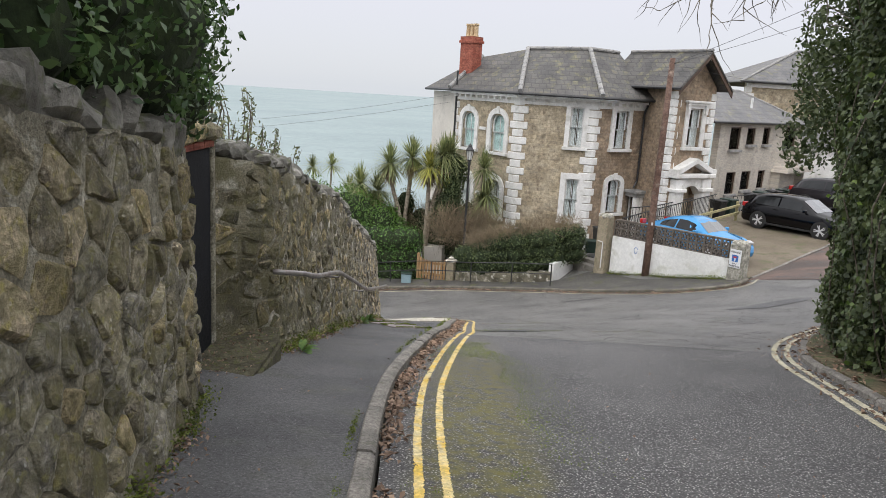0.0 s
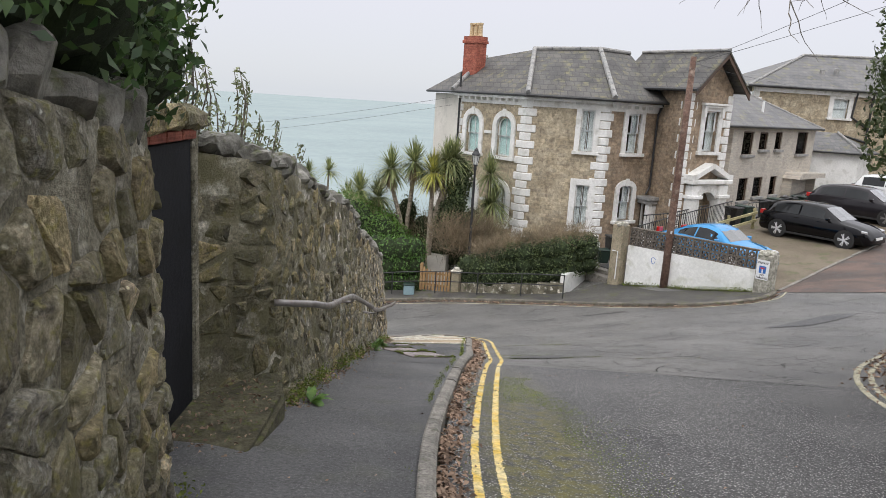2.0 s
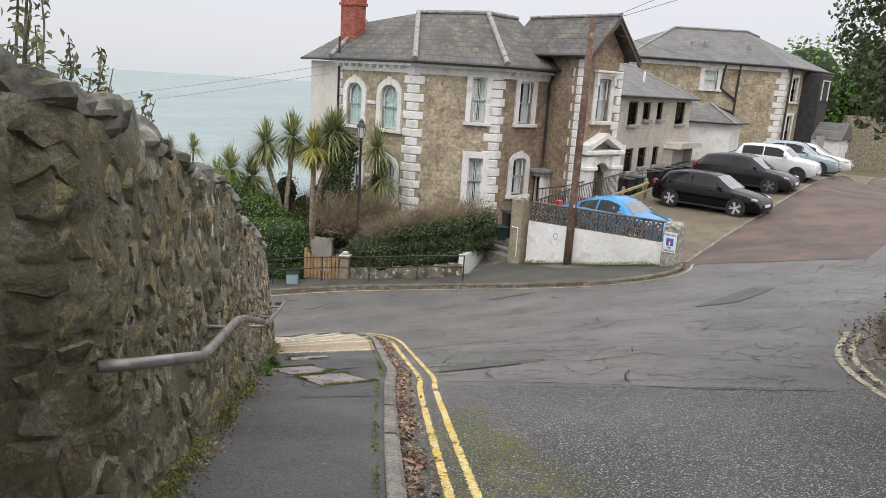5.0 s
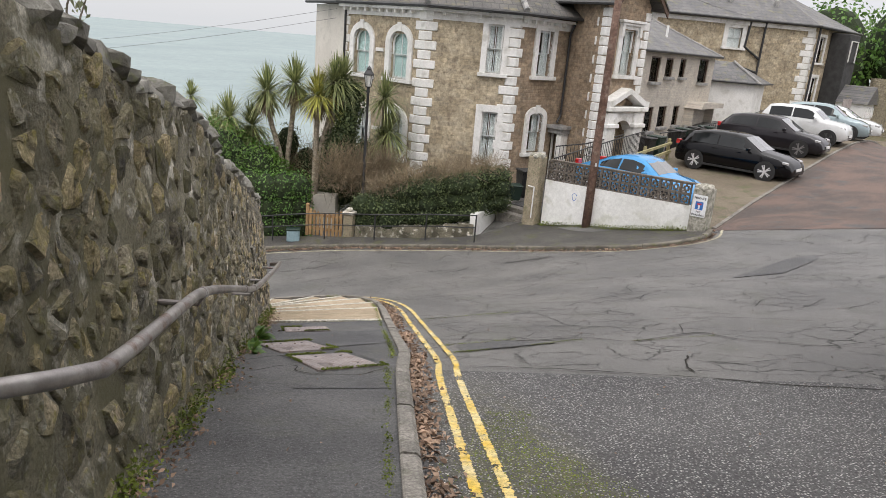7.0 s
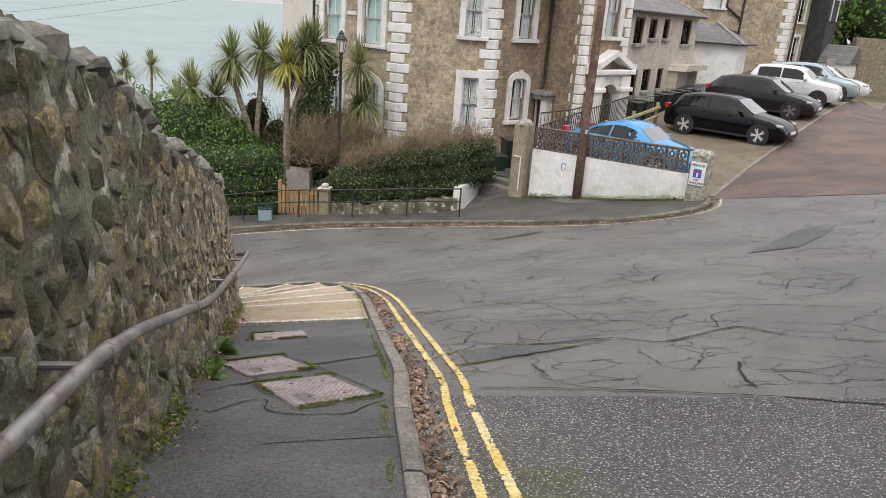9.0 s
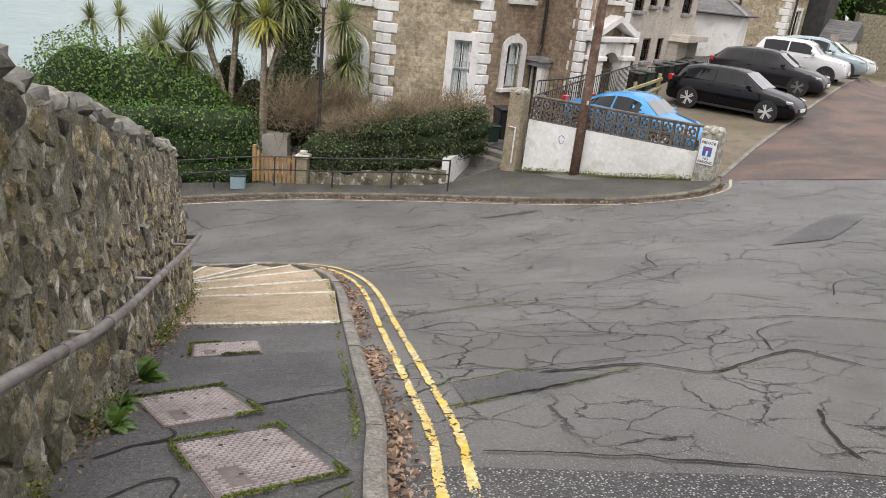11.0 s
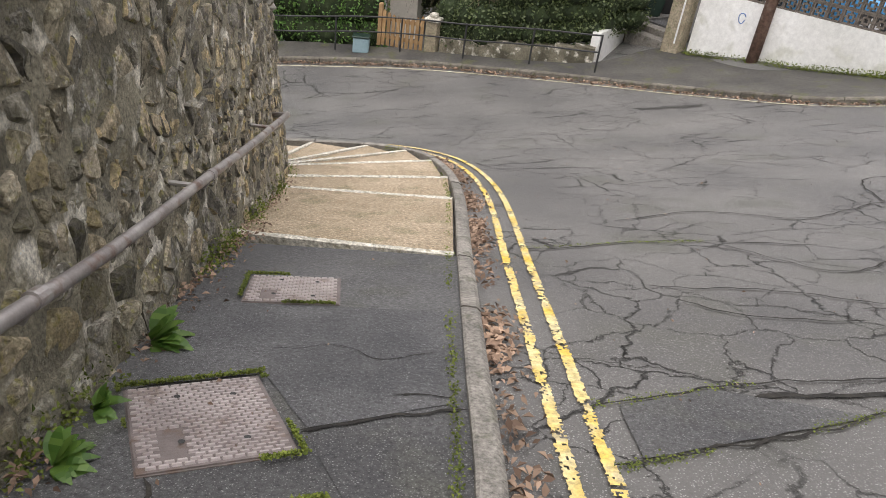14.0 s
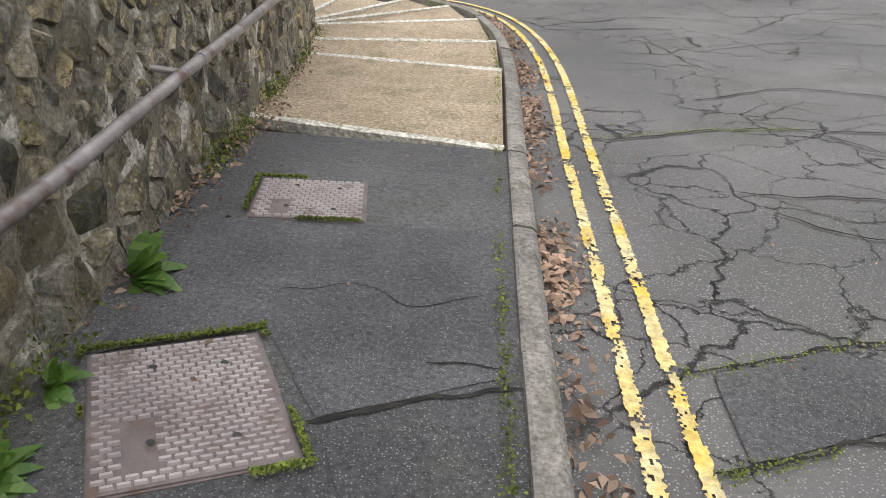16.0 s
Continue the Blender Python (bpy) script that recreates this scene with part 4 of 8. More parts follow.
# stone villa with a canted end and a gabled wing
villa = thing("house", "two-storey yellow stone villa with white quoins and slate roof", "house")
L0, CA, CB, CC = (-0.25, 35.4), (2.5, 31.75), (5.68, 31.15), (8.1, 32.75)
WL, WR = (8.78, 30.9), (10.95, 32.3)
WC = (8.1, 32.75)
Z0, ZE = -5.6, 1.42
SILL_U, SILL_L = -0.78, -3.75
w1_len = math.hypot(CA[0] - L0[0], CA[1] - L0[1])

wall, m1, ln1 = wall_panel("wall", villa, L0, CA, Z0, ZE, M_HOUSE, [(0.62, -1.1, 1.6, 0.5), (2.75, -1.1, 3.73, 0.5), (2.75, -4.0, 3.73, -2.45), (0.62, -4.0, 1.6, -2.45)])
for x in (1.11, 3.24):
    sash_window(villa, m1, x, -1.1, 0.98, 1.7, 0.42, 0.24, blind=M_TEAL)
    sash_window(villa, m1, x, -4.0, 0.98, 1.67, 0.42, 0.24, bars=2)
quoins(wall, ln1, -1, Z0, 1.2)
quoins(wall, 0.0, 1, Z0, 1.2, w1=0.3, w2=0.18)
for z in (-0.2, -3.15):
    part("string_course", boxed(1.95, -0.05, z, 2.4, 0.02, z + 0.13), M_WHITE, villa, "", m1)
wall, m2, ln2 = wall_panel("wall", villa, CA, CB, Z0, ZE, M_HOUSE, [(2.2, -0.58, 2.75, 1.08), (2.25, -3.75, 2.8, -1.95)])
sash_window(villa, m2, 2.47, -0.58, 0.55, 1.66, 0, 0.2)
sash_window(villa, m2, 2.52, -3.75, 0.55, 1.8, 0, 0.24)
quoins(wall, 0.0, 1, Z0, 1.2, w1=0.4, w2=0.22)
quoins(wall, ln2, -1, Z0, 1.2, w1=0.5, w2=0.3)
# side wall turned from the light: its shade is put into the browner stone
wall, m3, ln3 = wall_panel("wall", villa, CB, CC, Z0, ZE, M_HOUSE2, [(1.12, -0.58, 1.9, 1.02), (1.05, -3.4, 1.83, -1.9), (2.45, -4.7, 2.85, -2.5)])
sash_window(villa, m3, 1.51, -0.58, 0.78, 1.6, 0, 0.22)
sash_window(villa, m3, 1.44, -3.4, 0.78, 1.48, 0.18, 0.22)
quoins(wall, 0.0, 1, Z0, 1.2, w1=0.3, w2=0.16)
wall, m4, ln4 = wall_panel("wall", villa, CC, WL, Z0, 2.2, M_HOUSE2)
quoins(wall, ln4, -1, Z0, 2.0, w1=0.5, w2=0.3)
wall, m5, ln5 = wall_panel("wall", villa, WL, WR, Z0, 2.2, M_HOUSE2, [(1.0, -0.3, 1.84, 1.3), (0.75, -4.5, 2.0, -2.0)], gable=1.3)
sash_window(villa, m5, 1.42, -0.3, 0.84, 1.62, 0, 0.22, hood=True)
quoins(wall, 0.0, 1, Z0, 2.0, w1=0.45, w2=0.28)
quoins(wall, ln5, -1, Z0, 2.0, w1=0.45, w2=0.28)
WB = (WR[0] + (CC[0] - WL[0]) * 1.4, WR[1] + (CC[1] - WL[1]) * 1.4)
BK = (13.2, 40.5)
wall, m6, ln6 = wall_panel("wall", villa, WR, (9.0, 36.6), Z0, 2.2, M_HOUSE2)
wall, m6, ln6 = wall_panel("wall", villa, (9.0, 36.6), (4.0, 42.0), Z0, ZE, M_HOUSE)
wall, m7, ln7 = wall_panel("wall", villa, (-1.45, 38.2), L0, Z0 - 2, ZE, M_RENDER, label="pale rendered seaward wall")
wall_panel("wall", villa, (4.0, 42.0), (-1.45, 38.2), Z0 - 2, ZE, M_RENDER)
# arched niche and pedimented surround on the wing
bm = bmesh.new()
prism(bm, [(0.5, -4.6), (0.5, -1.5), (2.35, -1.5), (2.35, -4.6), (2.05, -4.6), (2.05, -2.9)] + [(1.42 + 0.62 * math.cos(a), -2.55 + 0.62 * math.sin(a)) for a in np.linspace(0, math.pi, 9)] + [(0.8, -2.9), (0.8, -4.6)], -0.3, 0.1)
for x0, x1 in ((0.3, 0.85), (1.98, 2.55)):
    box(bm, x0, -0.42, -4.7, x1, -0.05, -1.65, 0.03)
    box(bm, x0 - 0.08, -0.5, -2.2, x1 + 0.08, -0.02, -2.05, 0.02)
box(bm, 0.15, -0.5, -1.6, 2.7, 0.0, -1.42, 0.03)
for s, x in ((1, 0.15), (-1, 2.7)):
    prism(bm, [(x, -1.42), (x + s * 0.25, -1.42), (1.42, -0.95), (1.42, -0.75), (x + s * 0.2, -1.22), (x, -1.22)][:: s], -0.48, 0.0)
bmesh.ops.recalc_face_normals(bm, faces=bm.faces)
part("niche_surround", bm, M_WHITE, villa, "white pedimented stone surround", m5)
bm = bmesh.new()
prism(bm, [(0.7, -4.6), (2.15, -4.6), (2.15, -1.9), (0.7, -1.9)], 0.32, 0.36)
part("niche_back", bm, M_HOUSE, villa, "", m5)
# entrance porch in the angle
bm = bmesh.new()
box(bm, 2.15, -0.75, -2.5, 4.05, 0.05, -2.36, 0.02)
box(bm, 2.25, -0.68, -2.66, 3.95, 0.05, -2.51)
part("porch_roof", bm, M_LEAD, villa, "flat leaded porch roof", m3)
bm = bmesh.new()
box(bm, 2.3, -0.62, -5.0, 2.52, -0.4, -2.66, 0.02)
box(bm, 2.52, -0.04, -4.9, 2.62, 0.0, -2.66)
box(bm, 2.55, -0.6, -5.0, 2.95, -0.5, -2.66)
box(bm, 3.4, -0.6, -5.0, 3.9, -0.5, -2.66)
part("porch_wall", bm, M_WHITE, villa, "white porch wall", m3)
part("door", boxed(2.95, -0.57, -4.9, 3.4, -0.52, -2.7, 0.01), M_DARK, villa, "dark glazed front door", m3)
part("door_knocker", boxed(2.7, -0.63, -3.6, 2.78, -0.6, -3.48, 0.01), M_BLACKMETAL, villa, "", m3)
# roofs
O = 0.42
EV = 1.55
RT = [(-1.9, 38.4, EV), (-0.62, 35.25, EV), (2.42, 31.25, EV), (5.78, 30.62, EV), (8.4, 32.2, EV + 0.02), (9.6, 36.5, EV), (4.2, 42.6, EV)]
RG = [(2.6, 37.2, 3.55), (2.95, 35.3, 3.56), (5.63, 34.0, 3.62), (7.2, 35.2, 3.6)]
roof = roof_sheet("roof", villa, [(RT[0], RT[1], (0.9, 37.6, 3.2), (0.9, 37.6, 3.2))[:3], (RT[1], RT[2], RG[1], (0.9, 37.6, 3.2)), (RT[2], RT[3], RG[2], RG[1]), (RT[3], RT[4], RG[3], RG[2]), (RT[4], RT[5], RG[3]), (RT[5], RT[6], RG[0], RG[3]), (RT[6], RT[0], (0.9, 37.6, 3.2), RG[0]), (RG[0], (0.9, 37.6, 3.2), RG[1]), (RG[0], RG[1], RG[2], RG[3])], M_SLATE, label="dark lichened slate hipped roof")
ridge_tiles(villa, [(a[0], a[1], a[2] + 0.05) for a in (RG[1], RG[2], RG[3])])
for a, b in ((RT[2], RG[1]), (RT[3], RG[2]), (RT[1], (0.9, 37.6, 3.2))):
    ridge_tiles(villa, [(a[0], a[1], a[2] + 0.06), (b[0], b[1], b[2] + 0.06)], 0.11)
gutter(villa, [(p[0], p[1], p[2] - 0.05) for p in RT[:5]])
bm = bmesh.new()
for a, b in ((L0, CA), (CA, CB), (CB, CC)):
    m, ln = wall_frame(a, b)
    box(bm, -0.1, -0.3, ZE - 0.08, ln + 0.1, -0.003, ZE + 0.02, m=m)
    box(bm, -0.02, -0.06, ZE - 0.34, ln + 0.02, -0.002, ZE - 0.08, m=m)
    for k in range(int(ln / 0.42)):
        box(bm, 0.15 + k * 0.42, -0.26, ZE - 0.2, 0.23 + k * 0.42, -0.06, ZE - 0.08, m=m)
part("eaves_cornice", bm, M_WHITE, villa, "white bracketed eaves board")
# wing roof: ridge square to the gable front
d5 = (Vector((*WR, 0)) - Vector((*WL, 0))).normalized()
i5 = Vector((-d5.y, d5.x, 0))
gl, gr = Vector((*WL, 2.12)) - d5 * 0.3 - i5 * 0.55, Vector((*WR, 2.12)) + d5 * 0.4 - i5 * 0.55
gp = (gl + gr) / 2 + Vector((0, 0, 1.55))
back = i5 * 4.6
roof_sheet("wing_roof", villa, [(gl, gp, gp + back, gl + back), (gp, gr, gr + back, gp + back)], M_SLATE, label="dark slate gabled wing roof")
ridge_tiles(villa, [gp + Vector((0, 0, 0.04)), gp + back + Vector((0, 0, 0.04))], 0.07)
bm = bmesh.new()
for a, b in ((gl, gp), (gp, gr)):
    prism_pts = [a, b, b - Vector((0, 0, 0.28)), a - Vector((0, 0, 0.28))]
    vs = [bm.verts.new(p + i5 * 0.03) for p in prism_pts]
    ws = [bm.verts.new(p + i5 * 0.08) for p in prism_pts]
    bm.faces.new(vs)
    bm.faces.new(ws[::-1])
    for k in range(4):
        bm.faces.new((vs[k], ws[k], ws[(k + 1) % 4], vs[(k + 1) % 4]))
bmesh.ops.recalc_face_normals(bm, faces=bm.faces)
part("bargeboard", bm, M_BROWNFRAME, villa, "dark bargeboards")
gutter(villa, [gl + Vector((0, 0, -0.03)), gl + back + Vector((0, 0, -0.03))])
pipe(villa, [Vector((*L0, 2.4)) + Vector((-0.02, -0.14, 0)), Vector((*L0, -5)) + Vector((-0.02, -0.14, 0))])
pipe(villa, [m3 @ Vector((ln3 - 0.1, -0.3, 1.45)), m3 @ Vector((ln3 - 0.12, -0.1, 1.0)), m3 @ Vector((ln3 - 0.12, -0.1, -2.0)), m3 @ Vector((ln3 - 0.3, -0.1, -2.3))])
part("flashing", boxed(-0.05, -0.04, -0.03, 0.05, 0.04, 2.3), M_LEAD, villa, "pale lead flashing", Matrix.Translation((7.9, 32.6, 1.8)) @ pose(0, 0, 0, -55, 0, -15))
# chimney
stack = bmesh.new()
box(stack, -0.42, -0.32, 1.9, 0.42, 0.32, 3.75)
box(stack, -0.48, -0.38, 3.75, 0.48, 0.38, 3.87)
box(stack, -0.44, -0.34, 3.87, 0.44, 0.34, 4.05)
ch = part("chimney", stack, M_BRICK, villa, "red brick chimney stack", pose(0.3, 36.5, 0, 0, 0, -45))
for px in (-0.26, 0.0, 0.26):
    bm = bmesh.new()
    tube(bm, [(px, 0, 4.05), (px, 0, 4.1), (px, 0, 4.15), (px, 0, 4.55), (px, 0, 4.58), (px, 0, 4.66)], [0.13, 0.13, 0.11, 0.1, 0.13, 0.12], 10)
    part("chimney_pot", bm, M_POT, ch, "buff clay pot")

# cream cottage terrace beyond
H2A, H2B = (13.3, 37.9), (21.1, 45.7)
cot = thing("house", "two-storey cream painted brick terrace with brown windows", "house")
UP = [(1.2, -0.7, 2.45, 0.48), (3.2, -0.45, 4.25, 0.46), (5.25, -0.45, 6.15, 0.5), (8.35, -0.72, 9.95, 0.56)]
LOW = [(1.4, -3.1, 2.5, -1.9), (3.2, -2.95, 4.35, -1.9), (5.35, -2.95, 6.25, -1.92), (7.6, -3.6, 8.5, -2.2)]
wall, mc, lc = wall_panel("wall", cot, H2A, H2B, -4.2, 0.75, M_CREAM, UP + LOW)
for k, (xa, za, xb, zb) in enumerate(UP + LOW[:3]):
    sash_window(cot, mc, (xa + xb) / 2, za, xb - xa, zb - za, 0, 0.03, frame_mat=M_BROWNFRAME, surround=False, bars=0, blind=None if k != 0 else None)
part("door", boxed(7.62, 0.1, -3.6, 8.48, 0.16, -2.2, 0.01), M_FRAME, cot, "pale panelled door", mc)
bm = bmesh.new()
prism(bm, [(7.0, -2.05), (11.0, -2.05), (11.0, -1.8), (7.4, -1.72)], -0.95, 0.02)
part("door_canopy", bm, M_CREAM, cot, "pale timber door canopy", mc)
for x in (7.2, 10.8):
    part("canopy_bracket", boxed(x - 0.05, -0.5, -3.0, x + 0.05, 0.0, -2.05), M_CREAM, cot, "", mc)
wall_panel("wall", cot, H2B, (18.0, 50.0), -4.2, 0.75, M_CREAM)
e0, e1 = mc @ Vector((-1.5, -0.35, 0.72)), mc @ Vector((lc + 0.35, -0.35, 0.72))
r0, r1 = mc @ Vector((-1.5, 3.2, 2.5)), mc @ Vector((lc - 2.6, 3.2, 2.5))
b0, b1 = mc @ Vector((-1.5, 6.6, 0.72)), mc @ Vector((lc + 0.35, 6.6, 0.72))
roof_sheet("roof", cot, [(e0, e1, r1, r0), (e1, b1, r1), (b1, b0, r0, r1)], M_SLATE2, label="grey slate hipped roof")
ridge_tiles(cot, [r0, r1, e1], 0.08)
gutter(cot, [e0, e1], 0.06)
part("vent_pipe", boxed(6.0, 1.2, 1.3, 6.1, 1.3, 2.1), M_FRAME, cot, "white vent pipe", mc)

# white single-storey annex
annex = thing("house", "white rendered single-storey annex with slate hipped roof", "house")
AX0, AX1, AX2 = (20.9, 47.3), (24.2, 46.2), (26.3, 48.6)
wall_panel("wall", annex, AX0, AX1, -4.0, -0.62, M_WHITE)
wall_panel("wall", annex, AX1, AX2, -4.0, -0.62, M_WHITE)
rt = [(20.5, 47.1, -0.6), (24.3, 45.8, -0.6), (26.9, 48.7, -0.6), (23.0, 50.6, -0.6)]
roof_sheet("roof", annex, [(rt[0], rt[1], (23.6, 48.0, 0.55), (22.0, 50.0, 0.6)), (rt[1], rt[2], (23.6, 48.0, 0.55)), (rt[2], rt[3], (22.0, 50.0, 0.6), (23.6, 48.0, 0.55))], M_SLATE2, label="grey slate annex roof")
ridge_tiles(annex, [(23.6, 48.0, 0.6), rt[1]], 0.08)
gutter(annex, rt[:3], 0.06)

# far stone house
far = thing("house", "large yellow stone house with white quoins and grey slate roof", "house")
FA, FB = (19.6, 52.0), (31.25, 52.0)
wall, mf, lf = wall_panel("wall", far, FA, FB, -5, 3.25, M_HOUSE, [(5.45, 1.5, 6.45, 2.75)])
sash_window(far, mf, 5.95, 1.5, 1.0, 1.25, 0, 0.3, blind=M_CURTAIN)
quoins(wall, lf, -1, -5, 3.0, step=0.42, w1=0.75, w2=0.45)
quoins(wall, 0, 1, -5, 3.0, step=0.42, w1=0.6, w2=0.4)
FC = (37.5, 56.5)
wall, mg, lg = wall_panel("wall", far, FB, FC, -5, 3.25, M_HOUSE, [(1.2, -2.2, 2.3, 0.0), (1.2, 1.0, 2.3, 2.7), (6.0, 1.0, 7.2, 2.7)])
quoins(wall, 0, 1, -5, 3.0, step=0.42, w1=0.5, w2=0.3)
sash_window(far, mg, 1.75, -2.2, 1.1, 2.2, 0, 0.2)
sash_window(far, mg, 1.75, 1.0, 1.1, 1.7, 0, 0.2)
sash_window(far, mg, 6.6, 1.0, 1.2, 1.7, 0, 0.2)
part("bay", boxed(3.3, -1.3, -4, 5.4, 0.0, 3.1, 0.05), M_DARK, far, "dark tarred gabled bay", mg)
sash_window(far, mg @ Matrix.Translation((0, -1.3, 0)), 4.35, 1.2, 1.3, 1.4, 0, 0.06, bars=3, sill=False, blind=M_CURTAIN)
bm = bmesh.new()
box(bm, 3.2, -3.2, -3.6, 5.6, -1.3, -1.5)
for k in range(5):
    box(bm, 3.3 + k * 0.46, -3.26, -2.4, 3.6 + k * 0.46, -3.2, -1.7)
part("porch", bm, M_FRAME, far, "white glazed porch", mg)
bm = bmesh.new()
prism(bm, [(3.0, -1.5), (5.8, -1.5), (4.4, -0.3)], -3.4, -1.3)
bmesh.ops.recalc_face_normals(bm, faces=bm.faces)
part("porch_roof", bm, M_SLATE2, far, "", mg)
q = [(19.0, 51.5, 3.3), (31.4, 51.5, 3.3), (38.2, 56.4, 3.3), (34.0, 63.0, 3.3), (19.0, 62.0, 3.3)]
roof_sheet("roof", far, [(q[0], q[1], (30.4, 56.5, 5.9), (24.6, 56.5, 5.8)), (q[1], q[2], (33.0, 59.0, 5.8), (30.4, 56.5, 5.9)), (q[2], q[3], (33.0, 59.0, 5.8)), (q[3], q[4], (24.6, 56.5, 5.8), (30.4, 56.5, 5.9)), (q[4], q[0], (24.6, 56.5, 5.8)), (q[3], (30.4, 56.5, 5.9), (33.0, 59.0, 5.8))], M_SLATE2, label="grey slate hipped roof with lichen")
ridge_tiles(far, [q[0], (24.6, 56.5, 5.85), (30.4, 56.5, 5.95), (33.0, 59.0, 5.85)], 0.1)
gutter(far, q[:3], 0.08)
bm = bmesh.new()
box(bm, 0, -0.15, 2.95, lf, -0.002, 3.22)
part("eaves_cornice", bm, M_WHITE, far, "white eaves board", mf)
for pts in ([(8.0, 3.3), (7.9, -4.5)], [(6.9, 3.2), (6.75, 1.6), (7.9, 0.9)], [(6.2, 0.4), (7.9, 0.0)], [(lf + 0.35, 3.3), (lf + 0.3, -4)]):
    pipe(far, [mf @ Vector((x, -0.12, z)) for x, z in pts], 0.075)
for x, z in ((5.2, 4.6), (6.2, 4.7), (9.6, 4.7)):
    part("roof_vent", boxed(x - 0.12, 1.6, z - 0.5, x + 0.12, 1.9, z + 0.15, 0.03), M_LEAD, far, "", mf)


# ---- beside the near footway ----
gate = thing("garden_gate", "smooth dark blue-black door in the stone wall", "gate", (-2.1, 5.6, -1.0))
part("door_panel", boxed(-0.03, -0.62, 0.02, 0.012, 0.57, 1.82, 0.006), M_GATE, gate)
for z in (0.2, 0.95, 1.6):
    part("ledge", boxed(-0.07, -0.58, z, -0.03, 0.53, z + 0.1, 0.005), M_GATE, gate)
part("gate_post", boxed(-0.08, 0.575, -0.05, 0.03, 0.66, 1.9, 0.012), M_MORTAR_UPPER, gate, "pale rendered jamb")
part("hinge_post", boxed(-0.08, -0.74, -0.05, 0.03, -0.625, 1.86, 0.012), M_BARK, gate, "weathered timber post")
part("latch", boxed(0.012, -0.5, 0.95, 0.035, -0.34, 0.99, 0.004), M_BLACKMETAL, gate)
bm = bmesh.new()
slab_xy = [(-2.35, 5.0), (-1.75, 5.05), (-1.57, 5.3), (-1.5, 5.56), (-1.5, 6.34), (-1.62, 6.75), (-2.35, 6.5)]
top = [bm.verts.new((x, y, -0.955 + 0.03 * (y - 5.56) + 0.02 * math.sin(5 * x + 3 * y))) for x, y in slab_xy]
low = [bm.verts.new((x, y, -1.5)) for x, y in slab_xy]
bm.faces.new(top)
for k in range(7):
    bm.faces.new((low[k], low[(k + 1) % 7], top[(k + 1) % 7], top[k]))
bmesh.ops.recalc_face_normals(bm, faces=bm.faces)
bmesh.ops.bevel(bm, geom=[e for e in bm.edges if e.verts[0] in top and e.verts[1] in top], offset=0.03, segments=2, affect="EDGES")
bmesh.ops.subdivide_edges(bm, edges=bm.edges, cuts=3, use_grid_fill=True)
for v in bm.verts:
    v.co.z += 0.02 * noise.noise(v.co * 6)
M_SLAB = surf("mossy_doorstep", (0.055, 0.05, 0.03), (0.12, 0.11, 0.065), (0.09, 0.1, 0.025), scale=7, rough=0.95, bump=0.9, fine=60)
tagged(part("doorstep", bm, M_SLAB), "mossy worn stone doorstep before the gate", "step", "", "structure")

rail = thing("handrail", "worn grey tubular handrail on iron brackets along the wall", "handrail", (-1.4, 10.5, -1.4))
RAIL = [(-1.68, 6.74, -0.385), (-1.56, 6.8, -0.4), (-1.42, 6.98, -0.45), (-1.36, 7.2, -0.525), (-1.36, 8.0, -0.7), (-1.37, 8.7, -0.86), (-1.37, 8.95, -0.935), (-1.38, 9.3, -1.05), (-1.37, 10.2, -1.37), (-1.37, 10.75, -1.57), (-1.37, 11.1, -1.7), (-1.38, 12.0, -1.985), (-1.38, 13.1, -2.265), (-1.38, 14.2, -2.55), (-1.4, 15.6, -2.9), (-1.44, 15.75, -2.97), (-1.55, 15.78, -2.99)]
bm = bmesh.new()
off = Vector((-1.4, 10.5, -1.4))
tube(bm, [p - off for p in smooth_line(RAIL, 0.25)], 0.026, 12)
part("tube", bm, M_RAIL, rail, "", None, True)
for y in (8.85, 11.45, 13.2, 15.2):
    x = interp(y, [p[1] for p in RAIL], [p[0] for p in RAIL])
    z = interp(y, [p[1] for p in RAIL], [p[2] for p in RAIL])
    bm = bmesh.new()
    tube(bm, [Vector((x, y, z - 0.02)) - off, Vector((x - 0.02, y, z - 0.06)) - off, Vector((x - 0.3, y, z - 0.05)) - off], 0.014, 8)
    part("bracket", bm, M_RAIL, rail, "rusty iron bracket")
for y in (8.85, 10.75, 11.5, 13.25):
    x = interp(y, [p[1] for p in RAIL], [p[0] for p in RAIL])
    z = interp(y, [p[1] for p in RAIL], [p[2] for p in RAIL])
    bm = bmesh.new()
    tube(bm, [Vector((x, y - 0.03, z + 0.009)) - off, Vector((x, y + 0.03, z - 0.009)) - off], 0.031, 12)
    part("coupler", bm, M_RAIL, rail)


